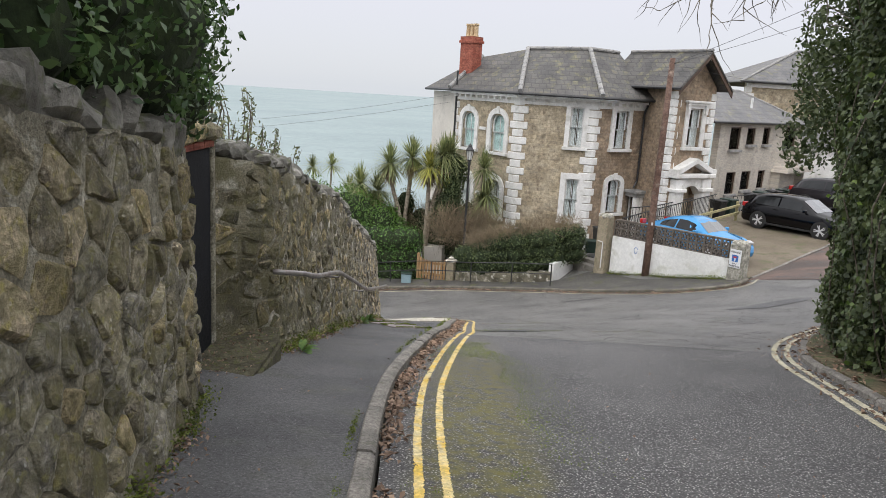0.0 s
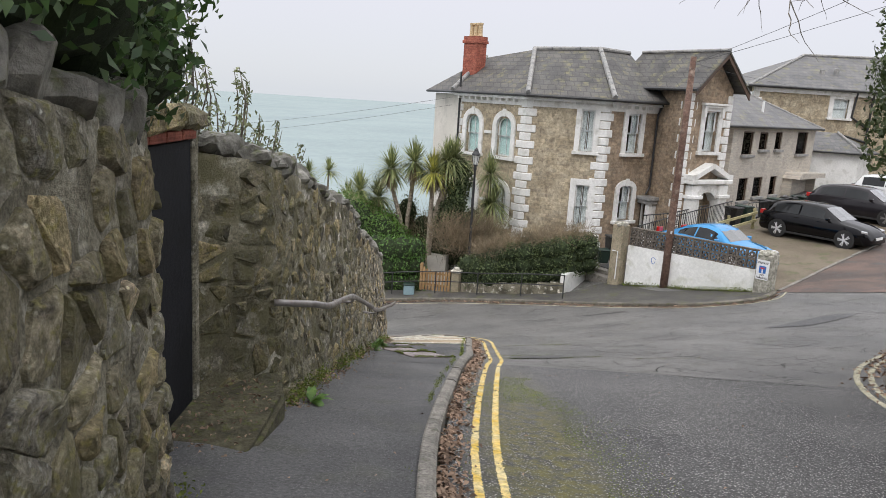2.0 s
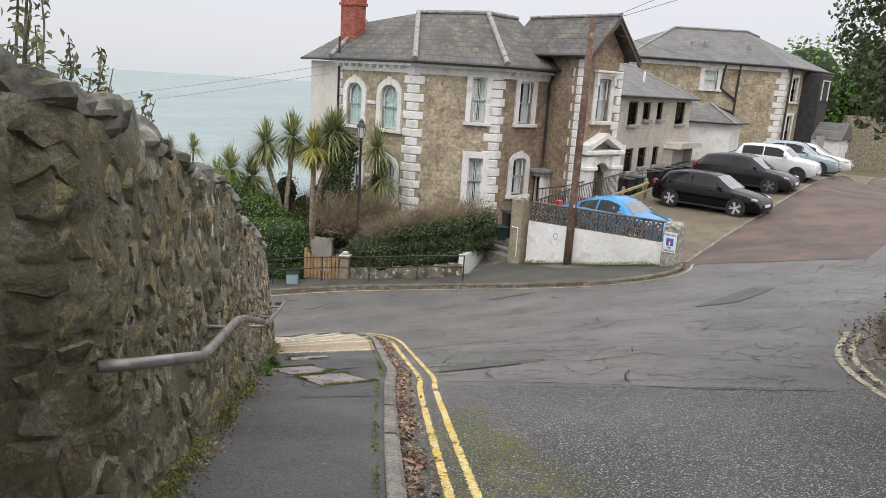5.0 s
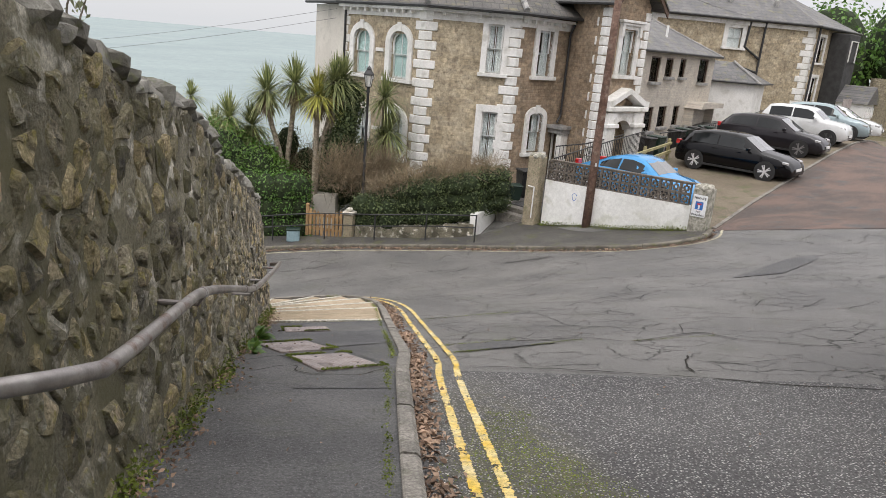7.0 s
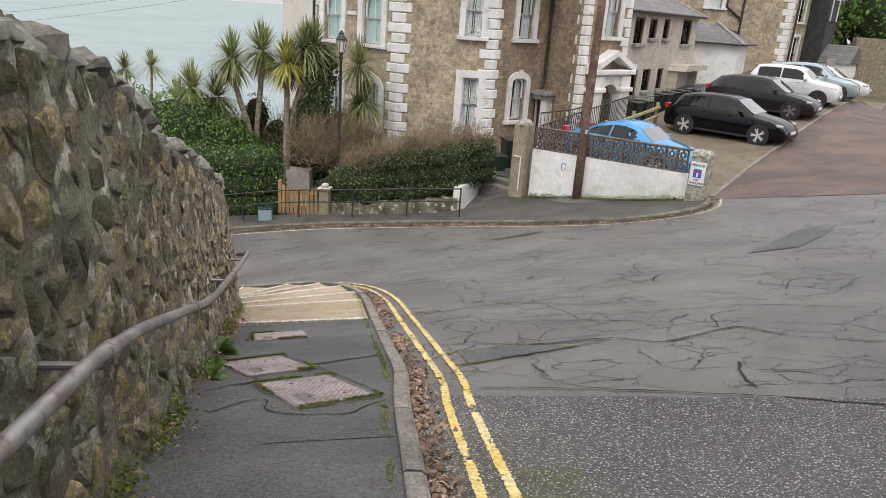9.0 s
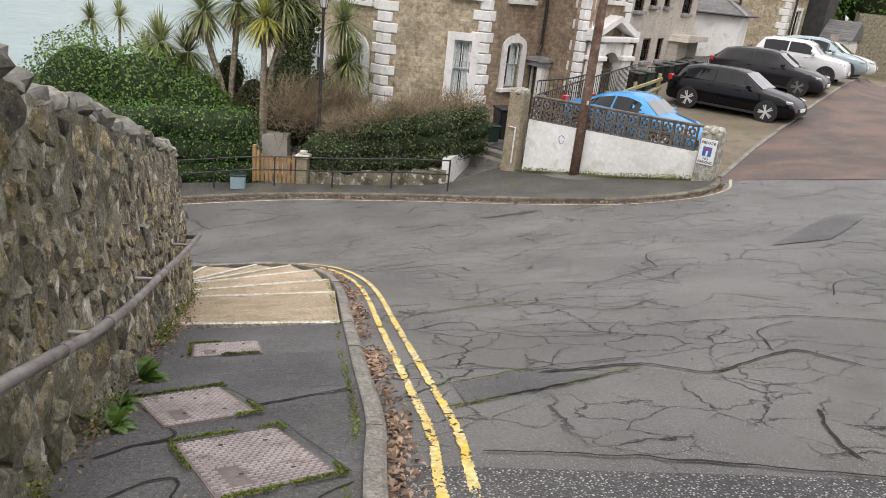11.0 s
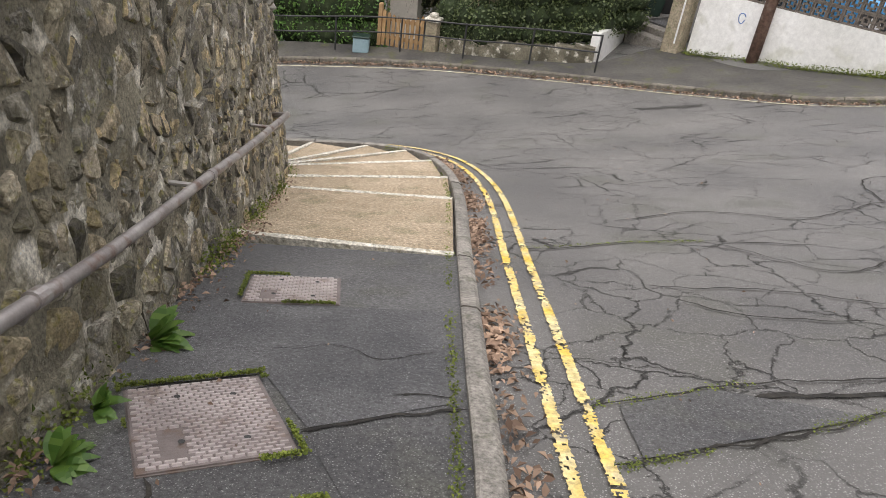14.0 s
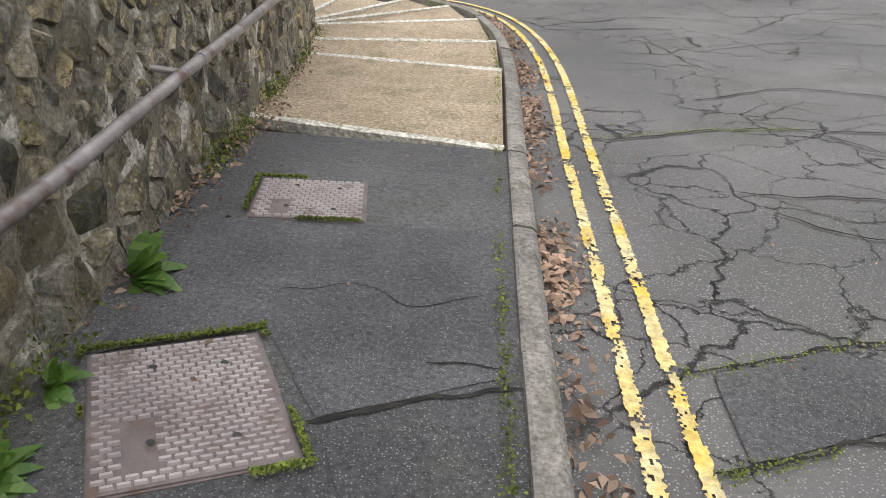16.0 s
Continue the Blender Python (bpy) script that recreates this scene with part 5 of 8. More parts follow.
def quad_cover(corners, rows, cols, label):
    """An inspection cover: a frame plate and rows of raised bars, each bar a part."""
    c = [Vector((x, y, land(x, y) + 0.081)) for x, y in corners]
    mid = sum(c, Vector()) / 4
    cov = thing("manhole_cover", label, "manhole cover", tuple(mid), "footway covers")
    loc = [p - mid for p in c]
    nrm = (loc[1] - loc[0]).cross(loc[3] - loc[0]).normalized()
    if nrm.z < 0:
        nrm = -nrm

    def at(u, v, h=0.0):
        a = loc[0].lerp(loc[1], u)
        b = loc[3].lerp(loc[2], u)
        return a.lerp(b, v) + nrm * h

    def slab(bm, u0, v0, u1, v1, h0, h1, shrink=0.0):
        lo = [bm.verts.new(at(u, v, h0)) for u, v in ((u0, v0), (u1, v0), (u1, v1), (u0, v1))]
        s = shrink
        hi = [bm.verts.new(at(u, v, h1)) for u, v in ((u0 + s, v0 + s), (u1 - s, v0 + s), (u1 - s, v1 - s), (u0 + s, v1 - s))]
        bm.faces.new(hi)
        for k in range(4):
            bm.faces.new((lo[k], lo[(k + 1) % 4], hi[(k + 1) % 4], hi[k]))
        bmesh.ops.recalc_face_normals(bm, faces=bm.faces)

    bm = bmesh.new()
    slab(bm, -0.012, -0.012, 1.012, 1.012, -0.06, -0.002)
    part("cover_frame", bm, M_PLATE, cov)
    bm = bmesh.new()
    slab(bm, 0.0, 0.0, 1.0, 1.0, -0.05, 0.004)
    part("plate", bm, M_PLATE, cov, "dark rusty plate")
    bm = bmesh.new()
    for r in range(rows):
        for k in range(cols):
            u0 = (k + 0.5 * (r % 2)) / (cols + 0.5)
            u1 = u0 + 0.86 / (cols + 0.5)
            v0, v1 = (r + 0.14) / rows, (r + 0.82) / rows
            if (0.1 < u0 < 0.3 and 0.55 < v0 < 0.9):
                continue
            slab(bm, 0.015 + u0 * 0.97, 0.015 + v0 * 0.97, 0.015 + u1 * 0.97, 0.015 + v1 * 0.97, 0.002, 0.012, 0.005)
    ob = part("tread_bar", bm, M_COVER, cov)
    ob["kind"] = "stuff"
    for u, v in ((0.35, 0.2), (0.75, 0.25), (0.3, 0.75), (0.72, 0.8)):
        bm = bmesh.new()
        p = at(u, v, 0.0135)
        bm.faces.new([bm.verts.new(p + Vector((0.013 * math.cos(a), 0.009 * math.sin(a), 0))) for a in np.linspace(0, 2 * math.pi, 8, endpoint=False)])
        part("lifting_hole", bm, M_INK, cov)
    return cov


quad_cover([(-1.36, 11.9), (-0.9, 12.08), (-0.65, 11.56), (-1.12, 11.38)], 26, 12, "rusty brown iron cover set flush in the footway")
quad_cover([(-1.03, 11.13), (-0.54, 11.29), (-0.26, 10.68), (-0.78, 10.5)], 26, 12, "rusty brown iron cover beside a tarmac patch")
quad_cover([(-1.2, 13.34), (-0.7, 13.37), (-0.66, 12.95), (-1.16, 12.91)], 16, 12, "small rusty iron cover near the steps")


def sheet(name, xy, dz, material, label, category="patch"):
    """A laid patch with a ragged edge, draped on the land."""
    bm = bmesh.new()
    ring = []
    for a, b in zip(xy, xy[1:] + xy[:1]):
        n = max(1, int(math.dist(a, b) / 0.12))
        for k in range(n):
            x, y = a[0] + (b[0] - a[0]) * k / n, a[1] + (b[1] - a[1]) * k / n
            x, y = x + 0.012 * noise.noise(Vector((x * 9, y * 9, 1))), y + 0.012 * noise.noise(Vector((x * 9, y * 9, 5)))
            ring.append(bm.verts.new((x, y, land(x, y) + dz)))
    f = bm.faces.new(ring)
    bmesh.ops.triangulate(bm, faces=[f])
    if sum(q.normal.z for q in bm.faces) < 0:
        bmesh.ops.reverse_faces(bm, faces=bm.faces)
    return tagged(part(name, bm, material), label, category, "", "structure")


sheet("pavement_patch", [(-1.33, 12.9), (-0.62, 12.92), (-0.1, 12.92), (-0.12, 11.95), (-0.64, 11.72), (-0.88, 12.12), (-1.36, 11.94)], 0.079, M_PATCH, "newer black tarmac patch in the footway")
sheet("pavement_patch_lower", [(-0.62, 11.66), (-0.12, 11.86), (-0.2, 10.3), (-0.25, 9.9), (-0.95, 9.9), (-0.72, 10.5), (-0.2, 10.7), (-0.5, 11.36)], 0.0795, M_PAVE, "coarse tarmac patch in the footway")
sheet("road_patch", [(0.6, 11.72), (1.4, 12.0), (1.75, 12.12), (1.1, 12.3), (0.62, 12.12)], 0.006, M_PAVE, "dark tarmac trench patch in the road")
sheet("road_patch_lane", [(6.6, 16.9), (8.8, 18.5), (9.5, 18.6), (9.2, 18.1), (7.6, 16.9)], 0.006, M_PAVE, "dark tarmac patch at the foot of the lane")

M_CRACK = surf("open_crack", (0.012, 0.011, 0.01), (0.03, 0.027, 0.022), scale=12, rough=1.0)


def crack(pts, w, dz, seed):
    """A crack: a thin ragged dark strip that wanders and swells."""
    line = smooth_line(pts, 0.05)
    verts, faces = [], []
    for i, p in enumerate(line):
        t = (line[min(i + 1, len(line) - 1)] - line[max(i - 1, 0)]).normalized()
        nrm = Vector((-t.y, t.x))
        p = p + nrm * 0.035 * noise.noise(Vector((p.x * 7, p.y * 7, seed)))
        ww = w * (0.55 + 0.9 * abs(noise.noise(Vector((p.x * 5, p.y * 5, seed + 9)))))
        if i in (0, len(line) - 1):
            ww = 0.001
        for s in (1, -1):
            q = p + nrm * s * ww
            verts.append((q.x, q.y, land(q.x, q.y) + dz))
    for i in range(len(line) - 1):
        faces.append((2 * i, 2 * i + 1, 2 * i + 3, 2 * i + 2))
    return verts, faces


def cracks(name, lists, dz, label):
    V, F = [], []
    for k, (pts, w) in enumerate(lists):
        v, f = crack(pts, w, dz, k * 3.7)
        F += [tuple(i + len(V) for i in q) for q in f]
        V += v
    tagged(part_of(name, raw(name, V, F), M_CRACK), label, "cracks", "", "structure")


cracks("pavement_cracks", [([(-0.67, 11.7), (-0.55, 11.74), (-0.41, 11.81), (-0.26, 11.85), (-0.05, 11.92)], 0.012), ([(-1.36, 11.9), (-1.15, 11.99), (-0.92, 12.09)], 0.009), ([(-1.4, 11.0), (-1.21, 11.14), (-1.08, 11.22), (-1.05, 11.29), (-1.1, 11.37)], 0.014), ([(-0.35, 11.99), (-0.21, 12.01), (-0.1, 11.98)], 0.006), ([(-0.9, 12.35), (-0.6, 12.42), (-0.4, 12.3), (-0.15, 12.4)], 0.003), ([(-1.5, 10.0), (-1.1, 10.05), (-0.75, 9.92), (-0.3, 10.02)], 0.002), ([(-1.3, 10.5), (-1.0, 10.75), (-0.9, 10.45), (-0.5, 10.35), (-0.2, 10.6)], 0.008)], 0.0835, "dark open cracks across the footway")
cracks("road_cracks", [
    ([(0.48, 11.66), (0.86, 11.8), (1.43, 11.99), (2.09, 12.26)], 0.009), ([(0.5, 12.1), (0.71, 12.16), (0.99, 12.27), (1.35, 12.39), (2.1, 12.5)], 0.008),
    ([(0.57, 14.46), (0.79, 14.46), (1.4, 14.71), (2.06, 14.8), (2.9, 14.75)], 0.01), ([(1.24, 13.7), (1.52, 13.67), (2.03, 13.69), (2.7, 13.5)], 0.01), ([(1.35, 13.46), (1.51, 13.31), (1.78, 13.21), (2.4, 13.2)], 0.008),
    ([(0.5, 11.0), (1.09, 10.85), (1.82, 10.6), (2.49, 10.32), (3.01, 10.08), (4.2, 9.75)], 0.012), ([(2.71, 11.25), (2.5, 10.86), (2.42, 10.55)], 0.013), ([(2.67, 11.0), (3.0, 10.9), (3.5, 10.95)], 0.009),
    ([(1.27, 12.26), (2.11, 12.3), (2.53, 12.04), (3.44, 12.39), (3.7, 11.91)], 0.016), ([(2.49, 13.41), (3.44, 13.43), (4.28, 13.34), (5.23, 12.78)], 0.01), ([(2.15, 14.72), (2.73, 14.12), (3.4, 14.45)], 0.009),
    ([(3.3, 12.4), (3.6, 13.0), (4.1, 13.2)], 0.008), ([(1.5, 15.4), (2.4, 15.8), (3.3, 15.6), (4.4, 16.2), (5.2, 15.9)], 0.01), ([(4.4, 16.2), (4.8, 17.2), (5.8, 17.4)], 0.01), ([(2.0, 17.0), (3.0, 17.4), (4.2, 17.2)], 0.008), ([(3.7, 11.91), (4.4, 11.5), (4.9, 11.6)], 0.008), ([(0.9, 18.5), (1.8, 18.7), (2.8, 18.4)], 0.007), ([(5.2, 14.0), (5.8, 14.6), (6.6, 14.5)], 0.009)], 0.007, "dark wandering cracks in the old asphalt")

# ---- across the road: white wall with pierced blocks, pillars, pole ----
WA, WB2 = Vector((5.98, 26.82, 0)), Vector((9.12, 23.4, 0))
mw, lw_ = wall_frame(WA[:2], WB2[:2])
ww = thing("garden_wall", "white painted low wall topped with brown pierced screen blocks", "wall", kind="structure")
bm = bmesh.new()
N = 24
prev = None
for k in range(N + 1):
    x = lw_ * k / N
    p = mw @ Vector((x, 0, 0))
    zb = land(p.x, p.y) - 0.3
    zt = -3.5 + 0.1 * k / N
    ring = [bm.verts.new((x, y, z)) for y, z in ((0, zb), (0, zt), (0.16, zt), (0.16, zb))]
    if prev:
        for j in range(4):
            bm.faces.new((prev[j], prev[(j + 1) % 4], ring[(j + 1) % 4], ring[j]))
    prev = ring
bmesh.ops.recalc_face_normals(bm, faces=bm.faces)
M_WALLW = surf("stained_white_masonry_paint", (0.68, 0.68, 0.65), (0.8, 0.8, 0.78), (0.6, 0.6, 0.54), scale=0.9, rough=0.68, bump=0.2, fine=25)
base_w = part("wall_base", bm, M_WALLW, ww, "stained white paint", mw)
bm = bmesh.new()
s = 0.3


def sq(h, x0=0.0, z0=0.0):
    return [(x0 - h, z0 - h), (x0 + h, z0 - h), (x0 + h, z0 + h), (x0 - h, z0 + h)]


prism(bm, sq(0.148), 0.03, 0.12, sq(0.118))
prism(bm, sq(0.07), 0.035, 0.115, sq(0.04))
for a in range(4):
    c_, s_ = round(math.cos(a * math.pi / 2)), round(math.sin(a * math.pi / 2))
    x0, x1 = sorted((c_ * 0.07 - 0.016 * abs(s_), c_ * 0.118 + 0.016 * abs(s_)))
    z0, z1 = sorted((s_ * 0.07 - 0.016 * abs(c_), s_ * 0.118 + 0.016 * abs(c_)))
    box(bm, x0, 0.04, z0, x1, 0.11, z1)
bmesh.ops.recalc_face_normals(bm, faces=bm.faces)
blk = bpy.data.meshes.new("screen_block")
bm.to_mesh(blk)
bm.free()
nb = int(lw_ / 0.302)
for k in range(nb):
    for r in range(2):
        part_of("screen_block", blk, M_BLOCK, ww, "", mw @ Matrix.Translation((0.16 + 0.302 * k, 0, -3.5 + 0.1 * (k / nb) + 0.155 + 0.3 * r)))
part("coping", boxed(0, 0.02, -2.89, lw_, 0.13, -2.845, 0.008), M_BLOCK, ww, "", mw @ pose(0, 0, 0.0, 0, -1.08, 0))
gr = bmesh.new()
ring_pts = [(1.06 + 0.075 * math.cos(a) * (1 + 0.15 * math.sin(3 * a)), -0.006, -3.85 + 0.11 * math.sin(a)) for a in np.linspace(0.4, 6.1, 18)]
tube(gr, ring_pts, 0.009, 5)
part("paint_mark", gr, M_SIGNB, ww, "blue sprayed ring", mw)


def pillar(name, x, y, rz, w, d, z0, z1, material, label, rough_top=True):
    p = thing(name, label, "pillar", (x, y, z0), rz=rz)
    bm = bmesh.new()
    box(bm, -w / 2, -d / 2, -0.3, w / 2, d / 2, z1 - z0, 0.02)
    part("shaft", bm, material, p)
    if rough_top:
        for k in range(7):
            bm = bmesh.new()
            bmesh.ops.create_icosphere(bm, subdivisions=2, radius=0.12)
            for v in bm.verts:
                v.co *= 1 + 0.35 * noise.noise(v.co * 9 + Vector((k, 0, 0)))
                v.co.z *= 0.75
            a = k * 2.4
            r = 0.0 if k == 0 else 0.62
            part("cap_stone", bm, M_GREYSTONE, p, "", Matrix.Translation((r * w / 2 * math.cos(a) * 1.1, r * d / 2 * math.sin(a) * 1.1, z1 - z0 + 0.02)), True)
    return p


rzw = math.degrees(math.atan2(WB2.y - WA.y, WB2.x - WA.x))
p1 = pillar("pillar", 5.72, 27.05, rzw, 0.44, 0.4, -5.1, -2.82, M_BUFF, "buff brick gate pillar with a mossy rough cap")
bm = bmesh.new()
tube(bm, [(-0.1, -0.24, 1.35), (0.12, -0.24, 1.35), (0.12, -0.24, 0.35)], 0.02, 6)
part("conduit", bm, M_FRAME, p1)
p2 = pillar("pillar", 9.32, 23.2, rzw, 0.46, 0.5, -4.15, -2.84, M_GREYSTONE, "rendered stone gate pillar with a lichened rubble cap")
sign = thing("sign", "white parking notice with a blue panel and black lettering", "sign", (9.32, 23.2, -3.3), rz=rzw)
part("board", boxed(-0.19, -0.275, -0.3, 0.19, -0.258, 0.3, 0.004), M_SIGNW, sign)
part("blue_panel", boxed(-0.105, -0.279, -0.1, 0.105, -0.2755, 0.12), M_SIGNB, sign)
part("bar", boxed(-0.06, -0.283, 0.03, 0.06, -0.2795, 0.075), M_SIGNR, sign, "red bar")
part("stem", boxed(-0.022, -0.283, -0.085, 0.022, -0.2795, 0.026), M_SIGNW, sign, "white stem")


def lettering(text, parent, x, y, z, size, name="lettering"):
    cu = bpy.data.curves.new(name, "FONT")
    cu.body, cu.size, cu.align_x, cu.extrude, cu.offset = text, size, "CENTER", 0.001, size * 0.02
    tmp = bpy.data.objects.new(name, cu)
    me = bpy.data.meshes.new_from_object(tmp)
    bpy.data.objects.remove(tmp)
    return part_of(name, me, M_INK, parent, "", Matrix.Translation((x, y, z)) @ pose(0, 0, 0, 90, 0, 0))


lettering("PRIVATE", sign, 0, -0.277, 0.185, 0.085)
lettering("NO", sign, 0, -0.277, -0.185, 0.08)
lettering("PARKING", sign, 0, -0.277, -0.268, 0.08)

pole = thing("telegraph_pole", "tall weathered brown timber telegraph pole leaning slightly", "pole", (7.0, 25.55, land(7.0, 25.5)))
bm = bmesh.new()
tube(bm, [(0, 0, -0.3), (0.02, 0.05, 2.5), (0.06, 0.12, 5.0), (0.1, 0.2, 7.75)], [0.13, 0.12, 0.11, 0.095], 12)
part("shaft", bm, M_WOOD, pole, "", None, True)
part("number_plate", boxed(-0.03, -0.125, 2.0, 0.03, -0.118, 2.1), M_ALLOY, pole)
ptop = Vector((7.1, 25.75, land(7.0, 25.5) + 7.55))
for k, (end, sag) in enumerate((((16.0, 10.0, 9.5), 0.4), ((20.0, 12.0, 9.2), 0.4), ((30, 52, 3.6), 0.5))):
    bm = bmesh.new()
    e = Vector(end)
    tube(bm, [ptop.lerp(e, q / 12) - Vector((0, 0, sag * 4 * (q / 12) * (1 - q / 12))) for q in range(13)], 0.007, 4)
    tagged(part("cable", bm, M_BLACKMETAL), "thin black overhead cable", "cable", "overhead cables")

for k in range(2):
    bm = bmesh.new()
    a, e = Vector((-0.6, 35.9, 1.25 - 0.35 * k)), Vector((-45, 80, -3.6 - 0.9 * k))
    tube(bm, [a.lerp(e, q / 12) - Vector((0, 0, 1.2 * 4 * (q / 12) * (1 - q / 12))) for q in range(13)], 0.007, 4)
    tagged(part("cable", bm, M_BLACKMETAL), "thin cable running seaward from the villa's eaves", "cable", "overhead cables")

# low white wall, path steps and railing by the villa's gate
bm = bmesh.new()
for (ax, ay), (bx, by), h in (((3.9, 26.9), (4.9, 28.5), 0.55), ((4.9, 28.5), (5.2, 30.2), 0.75)):
    m, ln = wall_frame((ax, ay), (bx, by))
    z = land(ax, ay)
    box(bm, 0, 0, z - 0.4, ln, 0.2, z + 0.1 + h, m=m)
tagged(part("low_wall", bm, M_WALLW), "low curving white garden wall under the hedge", "wall", "", "structure")
bm = bmesh.new()
z = land(5.2, 27.6) + 0.1
mp, lp = wall_frame((4.95, 28.3), (5.75, 27.25))
st = tagged(new("steps_villa"), "two worn steps up to the villa's path", "steps", "", "structure")
for k in range(2):
    part("step", boxed(-0.1, 0.32 * k, z - 0.4, lp, 3.0, z + 0.15 * (k + 1), 0.015), M_KERB, st, "", mp)
part("path", boxed(-0.1, 0.66, z - 0.4, lp + 0.2, 3.6, z + 0.34), M_PAVE, st, "", mp)
pz = pillar("pillar", 4.95, 28.75, -60, 0.32, 0.32, -5.3, -3.9, M_BUFF, "short mossy buff brick gate pillar", False)


def wheelie_bin(x, y, z, rz, body, h=1.05, w=0.55, label="", lid=None):
    b = thing("wheelie_bin", label, "bin", (x, y, z), "bins", rz=rz)
    bm = bmesh.new()
    lo = [bm.verts.new((sx * w * 0.4, sy * w * 0.42, 0.06)) for sx, sy in ((-1, -1), (1, -1), (1, 1), (-1, 1))]
    hi = [bm.verts.new((sx * w * 0.5, sy * w * 0.55, h * 0.9)) for sx, sy in ((-1, -1), (1, -1), (1, 1), (-1, 1))]
    bm.faces.new(lo[::-1])
    bm.faces.new(hi)
    for k in range(4):
        bm.faces.new((lo[k], lo[(k + 1) % 4], hi[(k + 1) % 4], hi[k]))
    bmesh.ops.bevel(bm, geom=list(bm.edges), offset=0.025, segments=2, affect="EDGES")
    part("body", bm, body, b)
    bm = boxed(-w * 0.53, -w * 0.6, h * 0.9, w * 0.53, w * 0.6, h * 0.97, 0.025)
    part("lid", bm, lid or body, b)
    bm = bmesh.new()
    tube(bm, [(-w * 0.45, w * 0.66, h * 0.9), (w * 0.45, w * 0.66, h * 0.9)], 0.018, 8)
    part("handle", bm, body, b)
    for sx in (-1, 1):
        bm = bmesh.new()
        tube(bm, [(sx * w * 0.42, w * 0.4, 0.1), (sx * w * 0.52, w * 0.4, 0.1)], 0.1, 12)
        part("wheel", bm, M_TYRE, b)
    return b


wheelie_bin(6.05, 29.3, land(6, 28) + 0.35, 10, M_BINB, label="black wheelie bin on the villa's path")
wheelie_bin(5.6, 29.0, land(6, 28) + 0.3, 0, M_BIN, 0.6, 0.45, "small green recycling box on the villa's path")
for x, y, rz, mt, lb in ((12.1, 33.4, 35, M_BINB, "black wheelie bin by the fence"), (12.75, 33.9, 35, M_BIN, "dark green wheelie bin by the fence"), (14.6, 35.9, 40, M_BINB, "black wheelie bin before the cottages"), (15.3, 36.6, 40, M_BIN, "green wheelie bin before the cottages"), (17.0, 37.8, 40, M_BIN, "green wheelie bin before the cottages"), (16.2, 37.2, 40, M_BINB, "black wheelie bin before the cottages")):
    wheelie_bin(x, y, -3.75 + 0.05 * (y - 33), rz, mt, label=lb)
box_blue = thing("recycling_box", "pale blue-grey recycling tub beside the hedge", "bin", (-1.75, 28.0, land(-1.75, 27.6) + 0.1))
part("tub", boxed(-0.2, -0.16, 0, 0.2, 0.16, 0.38, 0.03), surf("blue_grey_plastic", (0.2, 0.3, 0.33), (0.26, 0.36, 0.4), rough=0.5, bump=0), box_blue)
part("lid", boxed(-0.22, -0.18, 0.38, 0.22, 0.18, 0.43, 0.015), M_BIN, box_blue)


def balustrade(name, pts, height, label, spacing=0.12, top_w=0.025):
    f = thing(name, label, "railing", pts[0])
    o = Vector(pts[0])
    line = [Vector(p) - o for p in pts]
    for dz in (height, 0.12):
        bm = bmesh.new()
        tube(bm, [p + Vector((0, 0, dz)) for p in line], top_w, 6)
        part("rail", bm, M_BLACKMETAL, f)
    bar = bpy.data.meshes.new("baluster")
    bm = bmesh.new()
    tube(bm, [(0, 0, 0.0), (0, 0, height)], 0.011, 5)
    bm.to_mesh(bar)
    bm.free()
    for a, b in zip(line, line[1:]):
        n = int((b - a).length / spacing)
        for k in range(n):
            part_of("baluster", bar, M_BLACKMETAL, f, "", Matrix.Translation(a.lerp(b, k / n)))
    return f


balustrade("ramp_railing", [(6.55, 28.0, -3.95), (8.3, 29.5, -3.7), (10.4, 31.2, -3.4), (11.6, 32.4, -3.3)], 0.95, "black iron balustrade along the ramp to the door")
balustrade("ramp_railing", [(7.4, 30.6, -3.9), (8.4, 30.3, -3.7), (10.2, 31.3, -3.4)], 0.95, "black iron balustrade beside the villa's door")
fence = thing("rail_fence", "greenish two-rail timber fence behind the parked cars", "fence", (9.3, 29.3, -4.1))
for z in (0.65, 0.98):
    bm = bmesh.new()
    vs = box(bm, 0, -0.03, z - 0.05, 4.6, 0.03, z + 0.05)
    part("fence_rail", bm, M_FENCE, fence, "", pose(0, 0, 0, 0, -4.5, 42))
for k in range(3):
    part("fence_post", boxed(-0.05, -0.05, 0, 0.05, 0.05, 1.15 + 0.08 * k), M_FENCE, fence, "", Matrix.Translation((2.2 * k * 0.74, 2.2 * k * 0.67 + 0.1, 0.1 * k)))
balustrade("terrace_railing", [(13.2, 34.6, -3.6), (15.5, 36.2, -3.5), (18.0, 38.6, -3.3), (21.5, 42.0, -3.1), (24.5, 45.0, -2.9)], 0.95, "grey iron railing before the cottages", 0.3)

# roadside railing, wooden gate and pillar on the far side
rl = [Vector((3.65, 25.7)), Vector((2.4, 26.62)), Vector((0.75, 27.3)), Vector((-0.3, 27.75)), Vector((-1.6, 28.05)), Vector((-3.2, 28.1)), Vector((-6, 28.2)), Vector((-9, 27.9))]
rr = thing("roadside_railing", "thin black iron two-bar railing along the footway", "railing", (rl[0].x, rl[0].y, land(*rl[0]) + 0.1))
ro = Vector((rl[0].x, rl[0].y, land(*rl[0]) + 0.1))
for dz in (0.45, 0.82):
    bm = bmesh.new()
    tube(bm, [Vector((p.x, p.y, land(p.x, p.y) + 0.1 + dz)) - ro for p in smooth_line(rl, 0.4)], 0.02, 6)
    part("bar", bm, M_BLACKMETAL, rr)
